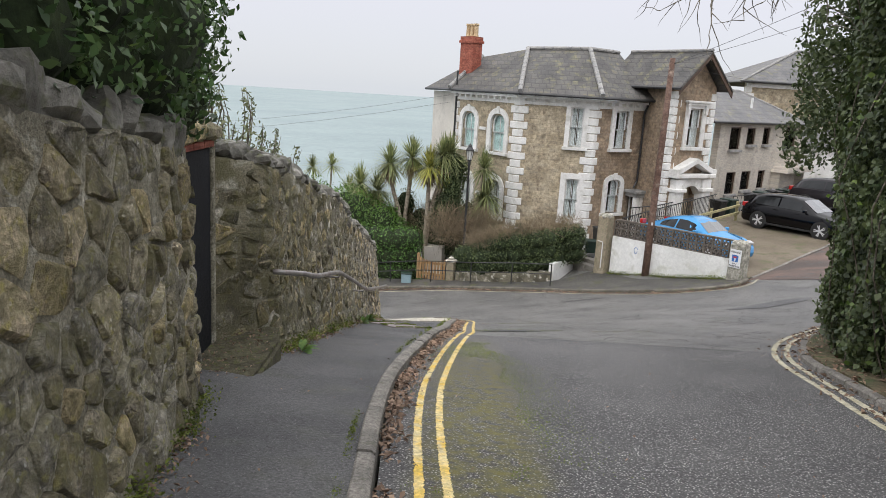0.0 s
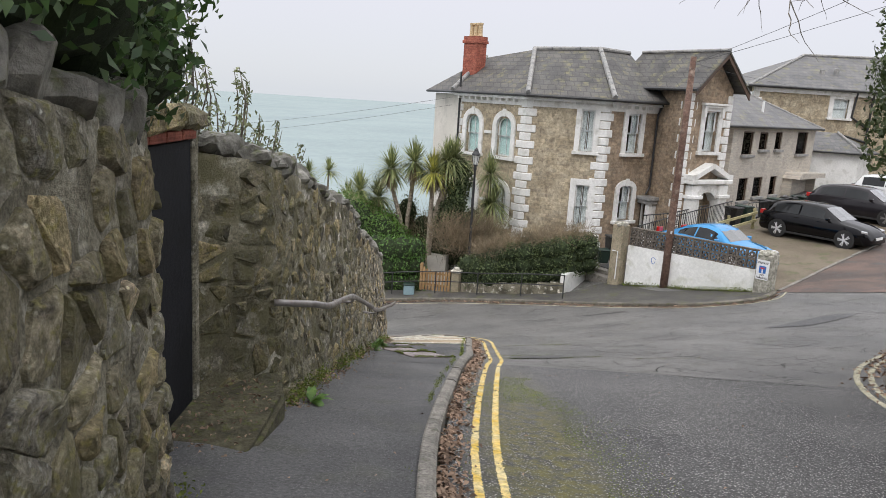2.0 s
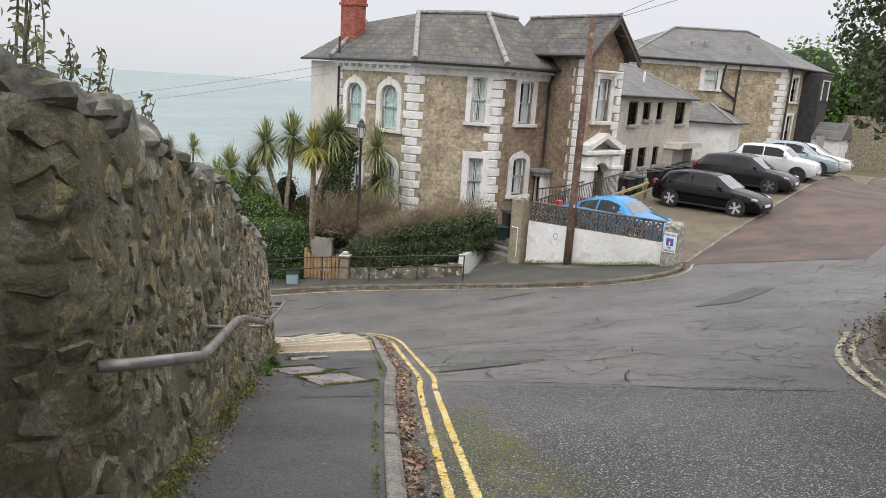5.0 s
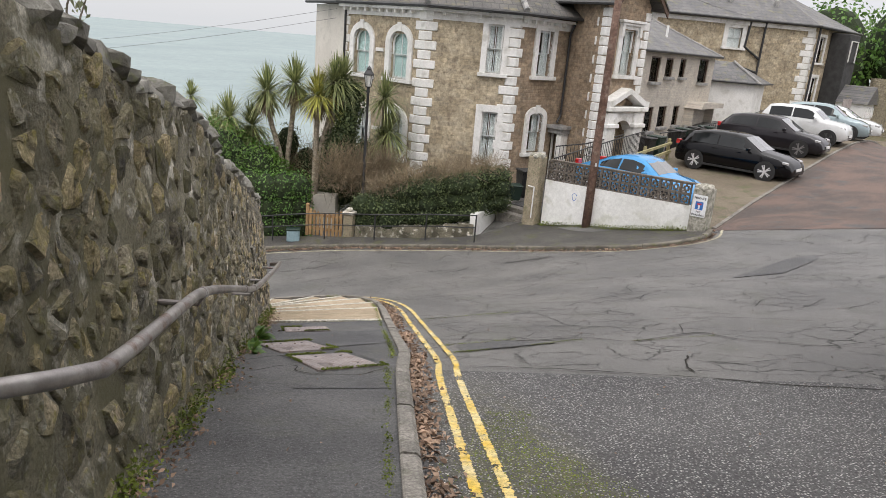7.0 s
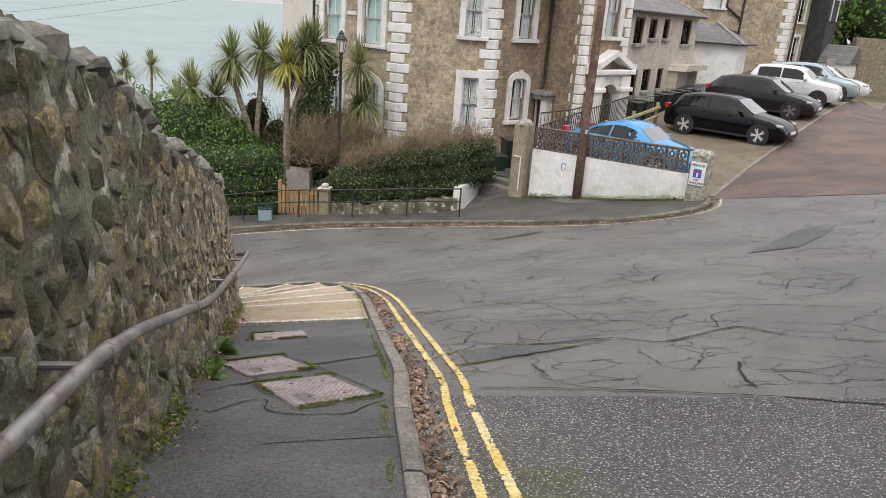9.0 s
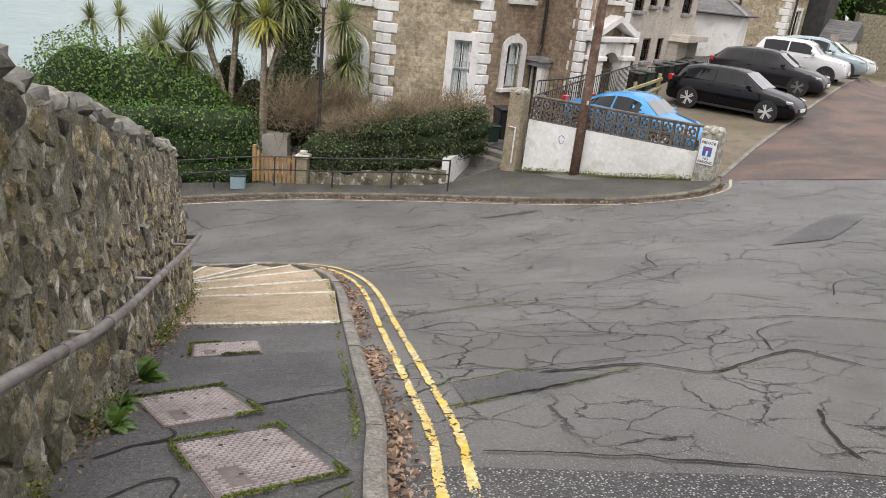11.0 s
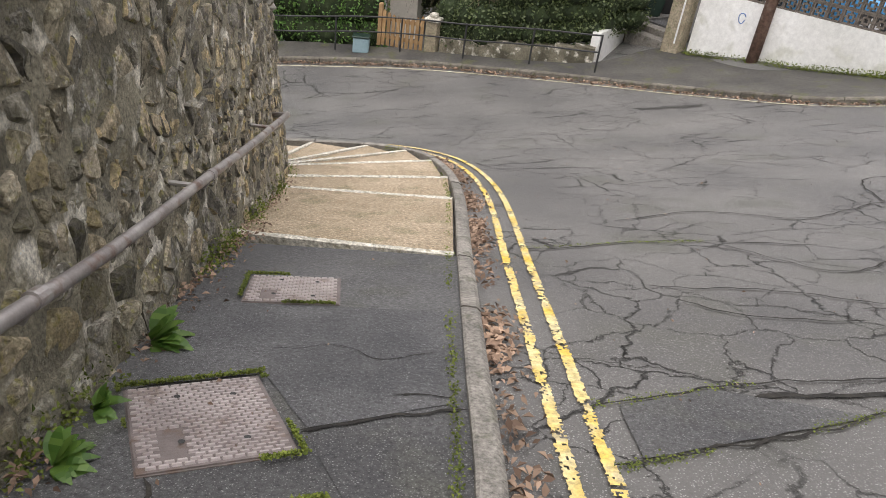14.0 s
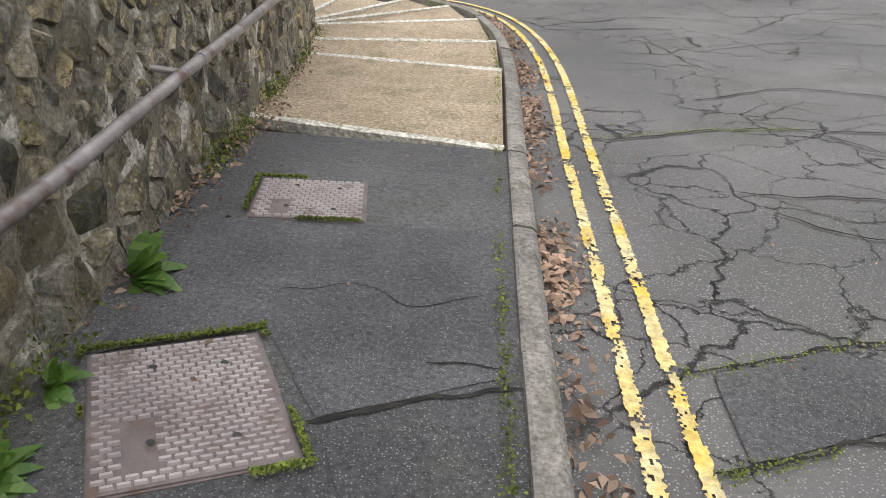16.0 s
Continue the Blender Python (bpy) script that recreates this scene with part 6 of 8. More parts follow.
for p in resample(rl, 9):
    bm = bmesh.new()
    tube(bm, [Vector((p.x, p.y, land(p.x, p.y) + 0.0)) - ro, Vector((p.x, p.y, land(p.x, p.y) + 0.94)) - ro], 0.022, 6)
    part("post", bm, M_BLACKMETAL, rr)
ga, gb = (-1.28, 28.3), (-0.22, 28.0)
mgt, lgt = wall_frame(ga, gb)
zg = land(-0.8, 27.4) + 0.12
wg = thing("picket_gate", "orange-brown wooden picket gate", "gate", (ga[0], ga[1], zg), rz=math.degrees(math.atan2(gb[1] - ga[1], gb[0] - ga[0])))
for k in range(9):
    h = 0.86 - 0.12 * math.sin(math.pi * k / 8)
    bm = bmesh.new()
    x = 0.05 + (lgt - 0.1) * k / 8
    prism(bm, [(x - 0.042, 0.03), (x + 0.042, 0.03), (x + 0.042, h), (x, h + 0.06), (x - 0.042, h)], 0, 0.022)
    part("picket", bm, M_GATEWOOD, wg)
for z in (0.2, 0.65):
    part("gate_rail", boxed(0.02, 0.024, z, lgt - 0.02, 0.055, z + 0.08), M_GATEWOOD, wg)
part("gate_post", boxed(-0.1, -0.04, 0, 0.0, 0.08, 1.05, 0.01), M_GATEWOOD, wg)
pillar("pillar", 0.0, 27.95, -20, 0.3, 0.3, zg, zg + 0.85, M_BUFF, "short stone gate pillar with a pale cap", False)
bm = boxed(-0.19, -0.19, 0, 0.19, 0.19, 0.09, 0.02)
box(bm, -0.09, -0.09, 0.09, 0.1, 0.09, 0.2, 0.03)
tagged(part("pillar_cap", bm, M_NOSE, None, "", Matrix.Translation((0.0, 27.95, zg + 0.85)) @ pose(0, 0, 0, 0, 0, -20)), "pale stone cap on the gate pillar", "pillar cap")
bm = bmesh.new()
m, ln = wall_frame((0.2, 27.95), (3.8, 26.75))
for k in range(8):
    p = m @ Vector((ln * k / 8, 0, 0))
    box(bm, ln * k / 8, 0, land(p.x, p.y) - 0.3, ln * (k + 1) / 8, 0.25, land(p.x, p.y) + 0.42, m=m)
tagged(part("low_wall", bm, M_MORTAR), "low mossy stone wall under the ivy hedge", "wall", "", "structure")
bm = bmesh.new()
m, ln = wall_frame((-1.2, 30.5), (0.5, 30.2))
box(bm, 0, 0, -6.6, ln * 0.45, 1.0, -5.15, m=m)
tagged(part("shed", bm, M_RENDER), "pale rendered outhouse behind the gate", "outhouse")

# street lamp
lamp = thing("street_lamp", "black cast-iron street lamp with a lantern head", "street lamp", (0.47, 29.6, land(0.47, 27.5) - 0.1))
hh = -0.62 - (land(0.47, 27.5) - 0.1)
bm = bmesh.new()
tube(bm, [(0, 0, 0), (0, 0, 0.9), (0, 0, 1.0), (0, 0, 1.05), (0, 0, hh - 0.85), (0, 0, hh - 0.8), (0, 0, hh - 0.75), (0, 0, hh - 0.66)], [0.085, 0.08, 0.09, 0.055, 0.042, 0.07, 0.045, 0.06], 12)
part("column", bm, M_BLACKMETAL, lamp, "", None, True)
bm = bmesh.new()
for a in range(6):
    c_, s_ = math.cos(a * math.pi / 3), math.sin(a * math.pi / 3)
    tube(bm, [(0.09 * c_, 0.09 * s_, hh - 0.64), (0.155 * c_, 0.155 * s_, hh - 0.26)], 0.009, 5)
tube(bm, [(0, 0, hh - 0.66), (0, 0, hh - 0.63)], 0.1, 12)
part("lantern_cage", bm, M_BLACKMETAL, lamp)
bm = bmesh.new()
tube(bm, [(0, 0, hh - 0.63), (0, 0, hh - 0.27)], [0.085, 0.145], 6)
M_LAMPGLASS = surf("frosted_lantern_glass", (0.55, 0.55, 0.52), (0.62, 0.62, 0.6), rough=0.2, bump=0)
part("lantern_glass", bm, M_LAMPGLASS, lamp, "frosted lantern panes")
bm = bmesh.new()
tube(bm, [(0, 0, hh - 0.27), (0, 0, hh - 0.24), (0, 0, hh - 0.1), (0, 0, hh - 0.06), (0, 0, hh), (0, 0, hh + 0.03)], [0.17, 0.175, 0.08, 0.085, 0.03, 0.005], 12)
part("lantern_cap", bm, M_BLACKMETAL, lamp)
# estate board on a post up the lane
board = thing("sale_board", "small grey and lime-green board on a white post", "sign", (30.6, 46.5, park(30, 45)), rz=35)
part("post", boxed(-0.05, -0.05, 0, 0.05, 0.05, 2.2), M_FRAME, board)
part("panel", boxed(-0.75, -0.09, 1.3, 0.75, -0.055, 2.4), M_COVER, board)
part("stripe", boxed(-0.75, -0.1, 1.25, 0.75, -0.092, 1.7), M_LIME, board)


# ---- parked cars ----
def car(name, label, at, heading, paint, L=4.36, W=1.82, Ht=1.48, style="hatch", rim=None, tail=True):
    """A car facing its local +x; heading in degrees."""
    c = thing(name, label, "car", at, "parked cars", rz=heading)
    k = Ht / 1.48
    if style == "coupe":
        S = [(-.5, .55, .5, .5, .8, .3), (-.485, .82, .62, .78, .93, .24), (-.42, .92, .66, .84, .97, .2), (-.33, 1.02, .62, .88, 1, .2), (-.22, 1.22, .62, .9, 1, .2), (-.1, 1.34, .64, .9, 1, .2), (0, 1.36, .64, .9, 1, .2), (.1, 1.28, .64, .89, 1, .2), (.2, 1.02, .7, .87, 1, .2), (.24, .92, .74, .86, 1, .2), (.36, .83, .72, .8, .98, .2), (.45, .7, .66, .68, .92, .22), (.485, .58, .58, .55, .82, .24), (.5, .45, .5, .43, .7, .28)]
    elif style == "suv":
        S = [(-.5, .6, .6, .55, .84, .32), (-.488, .98, .72, .92, .95, .3), (-.47, 1.1, .74, .98, .98, .27), (-.4, 1.44, .72, 1.0, 1, .25), (-.3, 1.49, .74, 1.0, 1, .24), (-.1, 1.5, .74, 1.0, 1, .24), (.04, 1.48, .74, .99, 1, .24), (.1, 1.4, .74, .98, 1, .24), (.2, 1.1, .78, .97, 1, .24), (.24, 1.0, .82, .95, 1, .24), (.38, .95, .8, .9, .98, .25), (.46, .86, .76, .8, .94, .27), (.488, .7, .7, .64, .86, .3), (.5, .52, .6, .5, .76, .34)]
    else:
        S = [(-.5, .6, .55, .5, .82, .3), (-.488, .92, .68, .86, .93, .26), (-.465, 1.02, .7, .93, .97, .22), (-.38, 1.36, .66, .97, 1, .2), (-.28, 1.44, .68, .97, 1, .2), (-.12, 1.48, .7, .96, 1, .2), (.0, 1.47, .7, .95, 1, .2), (.08, 1.4, .7, .94, 1, .2), (.2, 1.06, .76, .92, 1, .2), (.25, .95, .8, .9, 1, .2), (.38, .86, .78, .82, .98, .2), (.455, .74, .72, .7, .92, .22), (.488, .6, .64, .57, .84, .24), (.5, .46, .56, .45, .74, .28)]
    X = [s[0] * L for s in S]
    col = lambda i: [s[i] * (k if i in (1, 3, 5) else W / 2) for s in S]  # noqa: E731
    zt, wt, zs, wb, zb = col(1), col(2), col(3), col(4), col(5)
    bm = bmesh.new()
    rings = []
    for i in range(len(S)):
        half = [(wb[i] * 0.9, zb[i]), (wb[i] * 0.985, zb[i] + 0.1), (wb[i], (zb[i] + zs[i]) / 2), (wb[i] * 0.985, zs[i] - 0.06), (wb[i] * 0.95, zs[i]), (wt[i] + 0.02, zt[i] - 0.05), (wt[i] * 0.9, zt[i]), (wt[i] * 0.45, zt[i] + 0.015)]
        rings.append([bm.verts.new((X[i], y, z)) for y, z in half] + [bm.verts.new((X[i], 0, zt[i] + 0.02))] + [bm.verts.new((X[i], -y, z)) for y, z in half[::-1]])
    for a, b in zip(rings, rings[1:]):
        for j in range(len(a)):
            q = (j + 1) % len(a)
            bm.faces.new((a[j], a[q], b[q], b[j]))
    bm.faces.new(rings[0][::-1])
    bm.faces.new(rings[-1])
    bmesh.ops.recalc_face_normals(bm, faces=bm.faces)
    body = part("body", bm, paint, c, "", None, True)
    body.data.set_sharp_from_angle(angle=0.9)

    def side(x, z, out=0.012):
        w0, w1 = np.interp(x, X, wb) * 0.95, np.interp(x, X, wt) + 0.02
        z0, z1 = np.interp(x, X, zs), np.interp(x, X, zt) - 0.05
        f = min(max((z - z0) / max(z1 - z0, 0.05), 0), 1)
        return float(w0 + (w1 - w0) * f + out)

    def shoulder(x):
        return float(np.interp(x, X, zs))

    def roofz(x):
        return float(np.interp(x, X, zt))

    spans = {"hatch": ((-.36, -.13), (-.115, .17)), "suv": ((-.38, -.13), (-.115, .18)), "coupe": ((-.27, -.1), (-.085, .16))}[style]
    for sy in (1, -1):
        for a, b in spans:
            bm = bmesh.new()
            lo, hi = [], []
            for x in np.linspace(a * L, b * L, 7):
                z0, z1 = shoulder(x) + 0.035, max(roofz(x) - 0.1, shoulder(x) + 0.05)
                lo.append(bm.verts.new((x, sy * side(x, z0), z0)))
                hi.append(bm.verts.new((x, sy * side(x, z1), z1)))
            for i in range(6):
                bm.faces.new((lo[i], lo[i + 1], hi[i + 1], hi[i]) if sy < 0 else (lo[i + 1], lo[i], hi[i], hi[i + 1]))
            part("side_window", bm, M_CARPANE, c)
    cuts = {"hatch": ((.085, .235), (-.475, -.385)), "suv": ((.095, .225), (-.475, -.405)), "coupe": ((.09, .225), (-.34, -.2))}[style]
    for nm, (a, b) in zip(("windscreen", "rear_window"), cuts):
        bm = bmesh.new()
        rows = []
        for x in np.linspace(a * L, b * L, 5):
            w = np.interp(x, X, wt)
            rows.append([bm.verts.new((x, w * f, roofz(x) + 0.026 - 0.012 * abs(f) * 2)) for f in (-.93, -.45, 0, .45, .93)])
        for r1, r2 in zip(rows, rows[1:]):
            for j in range(4):
                bm.faces.new((r1[j], r1[j + 1], r2[j + 1], r2[j]))
        bmesh.ops.recalc_face_normals(bm, faces=bm.faces)
        part(nm, bm, M_SCREEN if nm == "windscreen" else M_CARPANE, c)
    for sy in (1, -1):
        x0 = 0.462 * L
        bm = boxed(x0 - 0.22, -0.11, -0.055, x0 + 0.02, 0.1, 0.06, 0.03)
        part("headlight", bm, M_LAMP, c, "clear headlight", Matrix.Translation((0, sy * W / 2 * 0.74, 0.68 * k if style != "suv" else 0.76 * k)) @ Matrix.Translation((x0, 0, 0)) @ pose(0, 0, 0, 0, 8, -sy * 22) @ Matrix.Translation((-x0, 0, 0)))
        part("tail_light", boxed(-0.492 * L, -0.14, -0.08, -0.46 * L, 0.1, 0.1, 0.02), M_TAIL, c, "red tail light", Matrix.Translation((0.0, sy * W / 2 * 0.82, 0.9 * k)))
        bm = boxed(-0.07, -0.03, -0.06, 0.07, 0.13, 0.07, 0.03)
        part("wing_mirror", bm, paint, c, "", Matrix.Translation((0.15 * L, sy * (W / 2 + 0.03) - (0.1 if sy < 0 else 0), shoulder(0.15 * L) + 0.08)))
        for x in (-0.16 * L, 0.05 * L):
            part("door_handle", boxed(x, -0.012, 0, x + 0.18, 0.012, 0.03, 0.005), paint, c, "", Matrix.Translation((0, sy * (W / 2 + 0.0), shoulder(x) - 0.1)))
        part("sill", boxed(-0.24 * L, -0.01, 0.2 * k, 0.24 * L, 0.012, 0.28 * k, 0.006), M_BINB, c, "", Matrix.Translation((0, sy * W / 2 * 0.995, 0)))
    part("grille", boxed(0.488 * L, -0.36, 0.36 * k, 0.503 * L, 0.36, 0.52 * k, 0.01), M_BINB, c)
    part("number_plate", boxed(0.503 * L, -0.26, 0.42 * k, 0.509 * L, 0.26, 0.52 * k), M_FRAME, c)
    part("number_plate", boxed(-0.509 * L, -0.26, 0.68 * k, -0.5 * L, 0.26, 0.78 * k), M_LIMEY, c)
    R = 0.325 if style != "suv" else 0.34
    tyre = bmesh.new()
    tube(tyre, [(0, -0.1, 0), (0, -0.095, 0), (0, -0.06, 0), (0, 0.06, 0), (0, 0.095, 0), (0, 0.1, 0)], [R * .72, R * .96, R, R, R * .96, R * .72], 24, cap=False)
    tm = bpy.data.meshes.new("tyre")
    tyre.to_mesh(tm)
    tyre.free()
    rm = bmesh.new()
    tube(rm, [(0, -0.02, 0), (0, 0.098, 0)], [R * .74, R * .74], 24, cap=False)
    tube(rm, [(0, 0.08, 0), (0, 0.105, 0)], 0.06, 12)
    for s in range(10):
        a = (s // 2) * 2 * math.pi / 5 + (0.16 if s % 2 else -0.16)
        ca, sa = math.cos(a), math.sin(a)
        box(rm, 0.05, 0.075, -0.018, R * .73, 0.1, 0.018, m=Matrix(((ca, 0, -sa, 0), (0, 1, 0, 0), (sa, 0, ca, 0), (0, 0, 0, 1))))
    rmesh = bpy.data.meshes.new("rim")
    rm.to_mesh(rmesh)
    rm.free()
    hub = bmesh.new()
    tube(hub, [(0, -0.1, 0), (0, 0.03, 0)], R * .72, 20)
    hm = bpy.data.meshes.new("brake_disc")
    hub.to_mesh(hm)
    hub.free()
    for x in (-0.302 * L, 0.305 * L):
        for sy in (1, -1):
            flip = pose(0, 0, 0, 0, 0, 0 if sy > 0 else 180)
            bm = bmesh.new()
            tube(bm, [(x, sy * (W / 2 * 0.7), R * 1.02), (x, sy * (W / 2 + 0.004), R * 1.02)], R * 1.14, 28)
            part("wheel_arch", bm, M_BINB, c)
            w = part_of("wheel", tm, M_TYRE, c, "", Matrix.Translation((x, sy * (W / 2 - 0.085), R)) @ flip)
            part_of("rim", rmesh, rim or M_ALLOY, w, "spoked alloy rim")
            part_of("brake_disc", hm, M_BINB, w)
    return c


def paint(name, col, metal=0.3, rough=0.09):
    return surf(name, tuple(0.92 * v for v in col), col, scale=2, rough=rough, metal=metal, bump=0, fine=8, coat=0.0, detail=1, spec=0.3)


M_CARPANE = surf("dark_car_glass", (0.012, 0.014, 0.015), (0.02, 0.022, 0.024), scale=1, rough=0.06, bump=0, spec=0.3)
M_SCREEN = surf("windscreen_glass", (0.04, 0.046, 0.048), (0.07, 0.078, 0.08), scale=1, rough=0.05, bump=0, coat=0.8, spec=0.9)
M_LAMP = surf("headlight_lens", (0.35, 0.36, 0.37), (0.5, 0.5, 0.5), scale=9, rough=0.1, bump=0, metal=0.4, coat=1.0)
M_TAIL = surf("red_lens", (0.4, 0.012, 0.012), (0.5, 0.02, 0.02), scale=9, rough=0.15, bump=0, coat=1.0)
M_LIMEY = surf("yellow_plate", (0.55, 0.42, 0.05), (0.6, 0.46, 0.06), scale=9, rough=0.5, bump=0)
P_BLACK = paint("black_car_paint", (0.003, 0.003, 0.004), 0.0)
P_DARK = paint("dark_purple_grey_car_paint", (0.02, 0.018, 0.021), 0.1)
P_BLUE = paint("bright_blue_car_paint", (0.07, 0.28, 0.55), 0.25)
P_WHITE = paint("silver_white_car_paint", (0.62, 0.63, 0.63), 0.1)
P_TEAL = paint("pale_teal_car_paint", (0.3, 0.37, 0.39), 0.3)
HD = math.degrees(math.atan2(-2.1, 1.66))


def parked(name, label, fx, fy, heading, pt, **kw):
    """Set a car by the ground point of its front wheel on the side towards the road corner."""
    L, W = kw.get("L", 4.36), kw.get("W", 1.82)
    m = pose(0, 0, 0, 0, 0, heading)
    o = Vector((fx, fy, 0)) - m @ Vector((0.305 * L, -(W / 2 - 0.05), 0))
    return car(name, label, (o.x, o.y, park(fx, fy) + 0.01), heading, pt, **kw)


parked("car", "black five-door hatchback with silver alloy wheels", 14.62, 28.85, HD, P_BLACK)
parked("car", "dark purple-grey hatchback parked in the row", 18.0, 32.05, HD + 3, P_DARK, L=4.3, rim=surf("grey_alloy", (0.2, 0.19, 0.19), (0.28, 0.27, 0.27), metal=0.6, rough=0.4, bump=0))
parked("car", "silver-white compact off-roader parked in the row", 20.65, 34.1, HD + 4, P_WHITE, L=3.75, W=1.7, Ht=1.58, style="suv", rim=surf("dark_alloy", (0.06, 0.06, 0.06), (0.09, 0.09, 0.09), metal=0.5, rough=0.4, bump=0))
parked("car", "pale teal hatchback parked in the row", 23.3, 36.2, HD + 8, P_TEAL, L=4.05, W=1.7, Ht=1.54, rim=bpy.data.materials["dark_alloy"])
parked("car", "silver saloon at the far end of the row", 25.6, 38.3, HD + 8, P_WHITE, L=4.3, W=1.78, Ht=1.45)
bc = car("car", "bright blue small coupe behind the white wall", (8.95, 26.5, -3.9), -54, P_BLUE, L=4.0, W=1.72, Ht=1.5, style="coupe")


# ---- plants ----
RNG = np.random.default_rng(5)


def leaf_mesh(name, P, N, size, slim=0.45, bend=0.25, jitter=0.6, up=0.0):
    """One mesh of many folded four-corner leaves at the places P that face about N."""
    n = len(P)
    N = N + RNG.normal(0, jitter, (n, 3))
    N /= np.linalg.norm(N, axis=1, keepdims=True) + 1e-9
    T = RNG.normal(0, 1, (n, 3)) + np.array([0, 0, up])
    T -= N * (T * N).sum(1, keepdims=True)
    T /= np.linalg.norm(T, axis=1, keepdims=True) + 1e-9
    B = np.cross(N, T)
    L = (size * RNG.uniform(0.6, 1.3, n))[:, None]
    V = np.empty((n, 4, 3))
    V[:, 0] = P - T * L * 0.5
    V[:, 1] = P + B * L * slim * 0.5 + N * L * bend * 0.3
    V[:, 2] = P + T * L * 0.5 - N * L * bend * 0.4
    V[:, 3] = P - B * L * slim * 0.5 + N * L * bend * 0.3
    return quads_mesh(name, V)


def quads_mesh(name, V):
    n = len(V)
    me = bpy.data.meshes.new(name)
    me.vertices.add(4 * n)
    me.vertices.foreach_set("co", V.reshape(-1).astype(np.float32))
    me.loops.add(4 * n)
    me.loops.foreach_set("vertex_index", np.arange(4 * n, dtype=np.int32))
    me.polygons.add(n)
    me.polygons.foreach_set("loop_start", np.arange(0, 4 * n, 4, dtype=np.int32))
    me.update(calc_edges=True)
    me.validate()
    return me


def on_lumps(lumps_, n, thick=0.18):
    """Places and outward directions near the skins of ellipsoids (centre, radii), outside of the others."""
    P, N = [], []
    area = np.array([r[0] * r[1] + r[1] * r[2] + r[0] * r[2] for _, r in lumps_])
    pick = RNG.choice(len(lumps_), n, p=area / area.sum())
    D = RNG.normal(0, 1, (n, 3))
    D /= np.linalg.norm(D, axis=1, keepdims=True)
    C = np.array([c for c, _ in lumps_])[pick]
    R = np.array([r for _, r in lumps_])[pick]
    rad = 1 - thick * RNG.random(n)[:, None] ** 1.5 + 0.06 * RNG.normal(0, 1, (n, 1))
    P = C + D * R * rad
    keep = np.ones(n, bool)
    for i, (c, r) in enumerate(lumps_):
        inside = (((P - np.array(c)) / (np.array(r) * 0.8)) ** 2).sum(1) < 1
        keep &= ~(inside & (pick != i))
    N = D / R
    N /= np.linalg.norm(N, axis=1, keepdims=True)
    return P[keep], N[keep]


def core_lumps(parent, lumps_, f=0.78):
    # dark ellipsoids added inside the leaves to block light and stand for inner shade
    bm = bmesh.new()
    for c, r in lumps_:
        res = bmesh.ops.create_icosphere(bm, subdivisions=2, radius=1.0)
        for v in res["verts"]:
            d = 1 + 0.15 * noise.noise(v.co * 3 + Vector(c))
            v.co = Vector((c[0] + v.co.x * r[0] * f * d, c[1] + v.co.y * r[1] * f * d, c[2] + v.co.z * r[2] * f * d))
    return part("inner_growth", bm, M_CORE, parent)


def shrub(name, label, category, lumps_, n, size, material, at, slim=0.45, second=None, core=True, thick=0.2, jitter=0.6):
    t = thing(name, label, category, at)
    o = np.array(at)
    rel = [((c[0] - at[0], c[1] - at[1], c[2] - at[2]), r) for c, r in lumps_]
    P, N = on_lumps(rel, n, thick)
    part_of("foliage", leaf_mesh("foliage", P, N, size, slim, jitter=jitter), material, t)
    if second:
        P, N = on_lumps(rel, second[1], 0.1)
        part_of("young_leaves", leaf_mesh("young_leaves", P, N, size, slim, jitter=jitter), second[0], t, second[2])
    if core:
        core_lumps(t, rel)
    return t


# bush over the upper wall
bl = []
for k, y in enumerate(np.linspace(-2.5, 4.7, 12)):
    ztop = interp(y, *TOP_A)
    bl.append(((-1.85 - 0.12 * (y - 2) * 0.5 + 0.1 * math.sin(k * 2.1), y, ztop + 0.75 + 0.1 * math.sin(k * 1.7)), (0.62, 0.62, 0.66)))
    bl.append(((-2.3, y + 0.2, ztop + 1.55 + 0.2 * math.sin(k)), (0.9, 0.7, 0.8)))
bl.append(((-2.1, 4.55, 2.05), (0.62, 0.55, 0.95)))
for k, y in enumerate((2.9, 3.6, 4.3, 4.95)):
    bl.append(((-1.78 - 0.1 * (y - 2.9), y, interp(y, *TOP_A) + 0.36), (0.36, 0.42, 0.36)))
shrub("laurel_bush", "dense dark green glossy bush overhanging the stone wall", "bush", bl, 46000, 0.068, M_LAUREL, (-1.9, 2.0, 1.3), 0.5, (M_LAURELY, 1200, "yellow-green young leaves"))


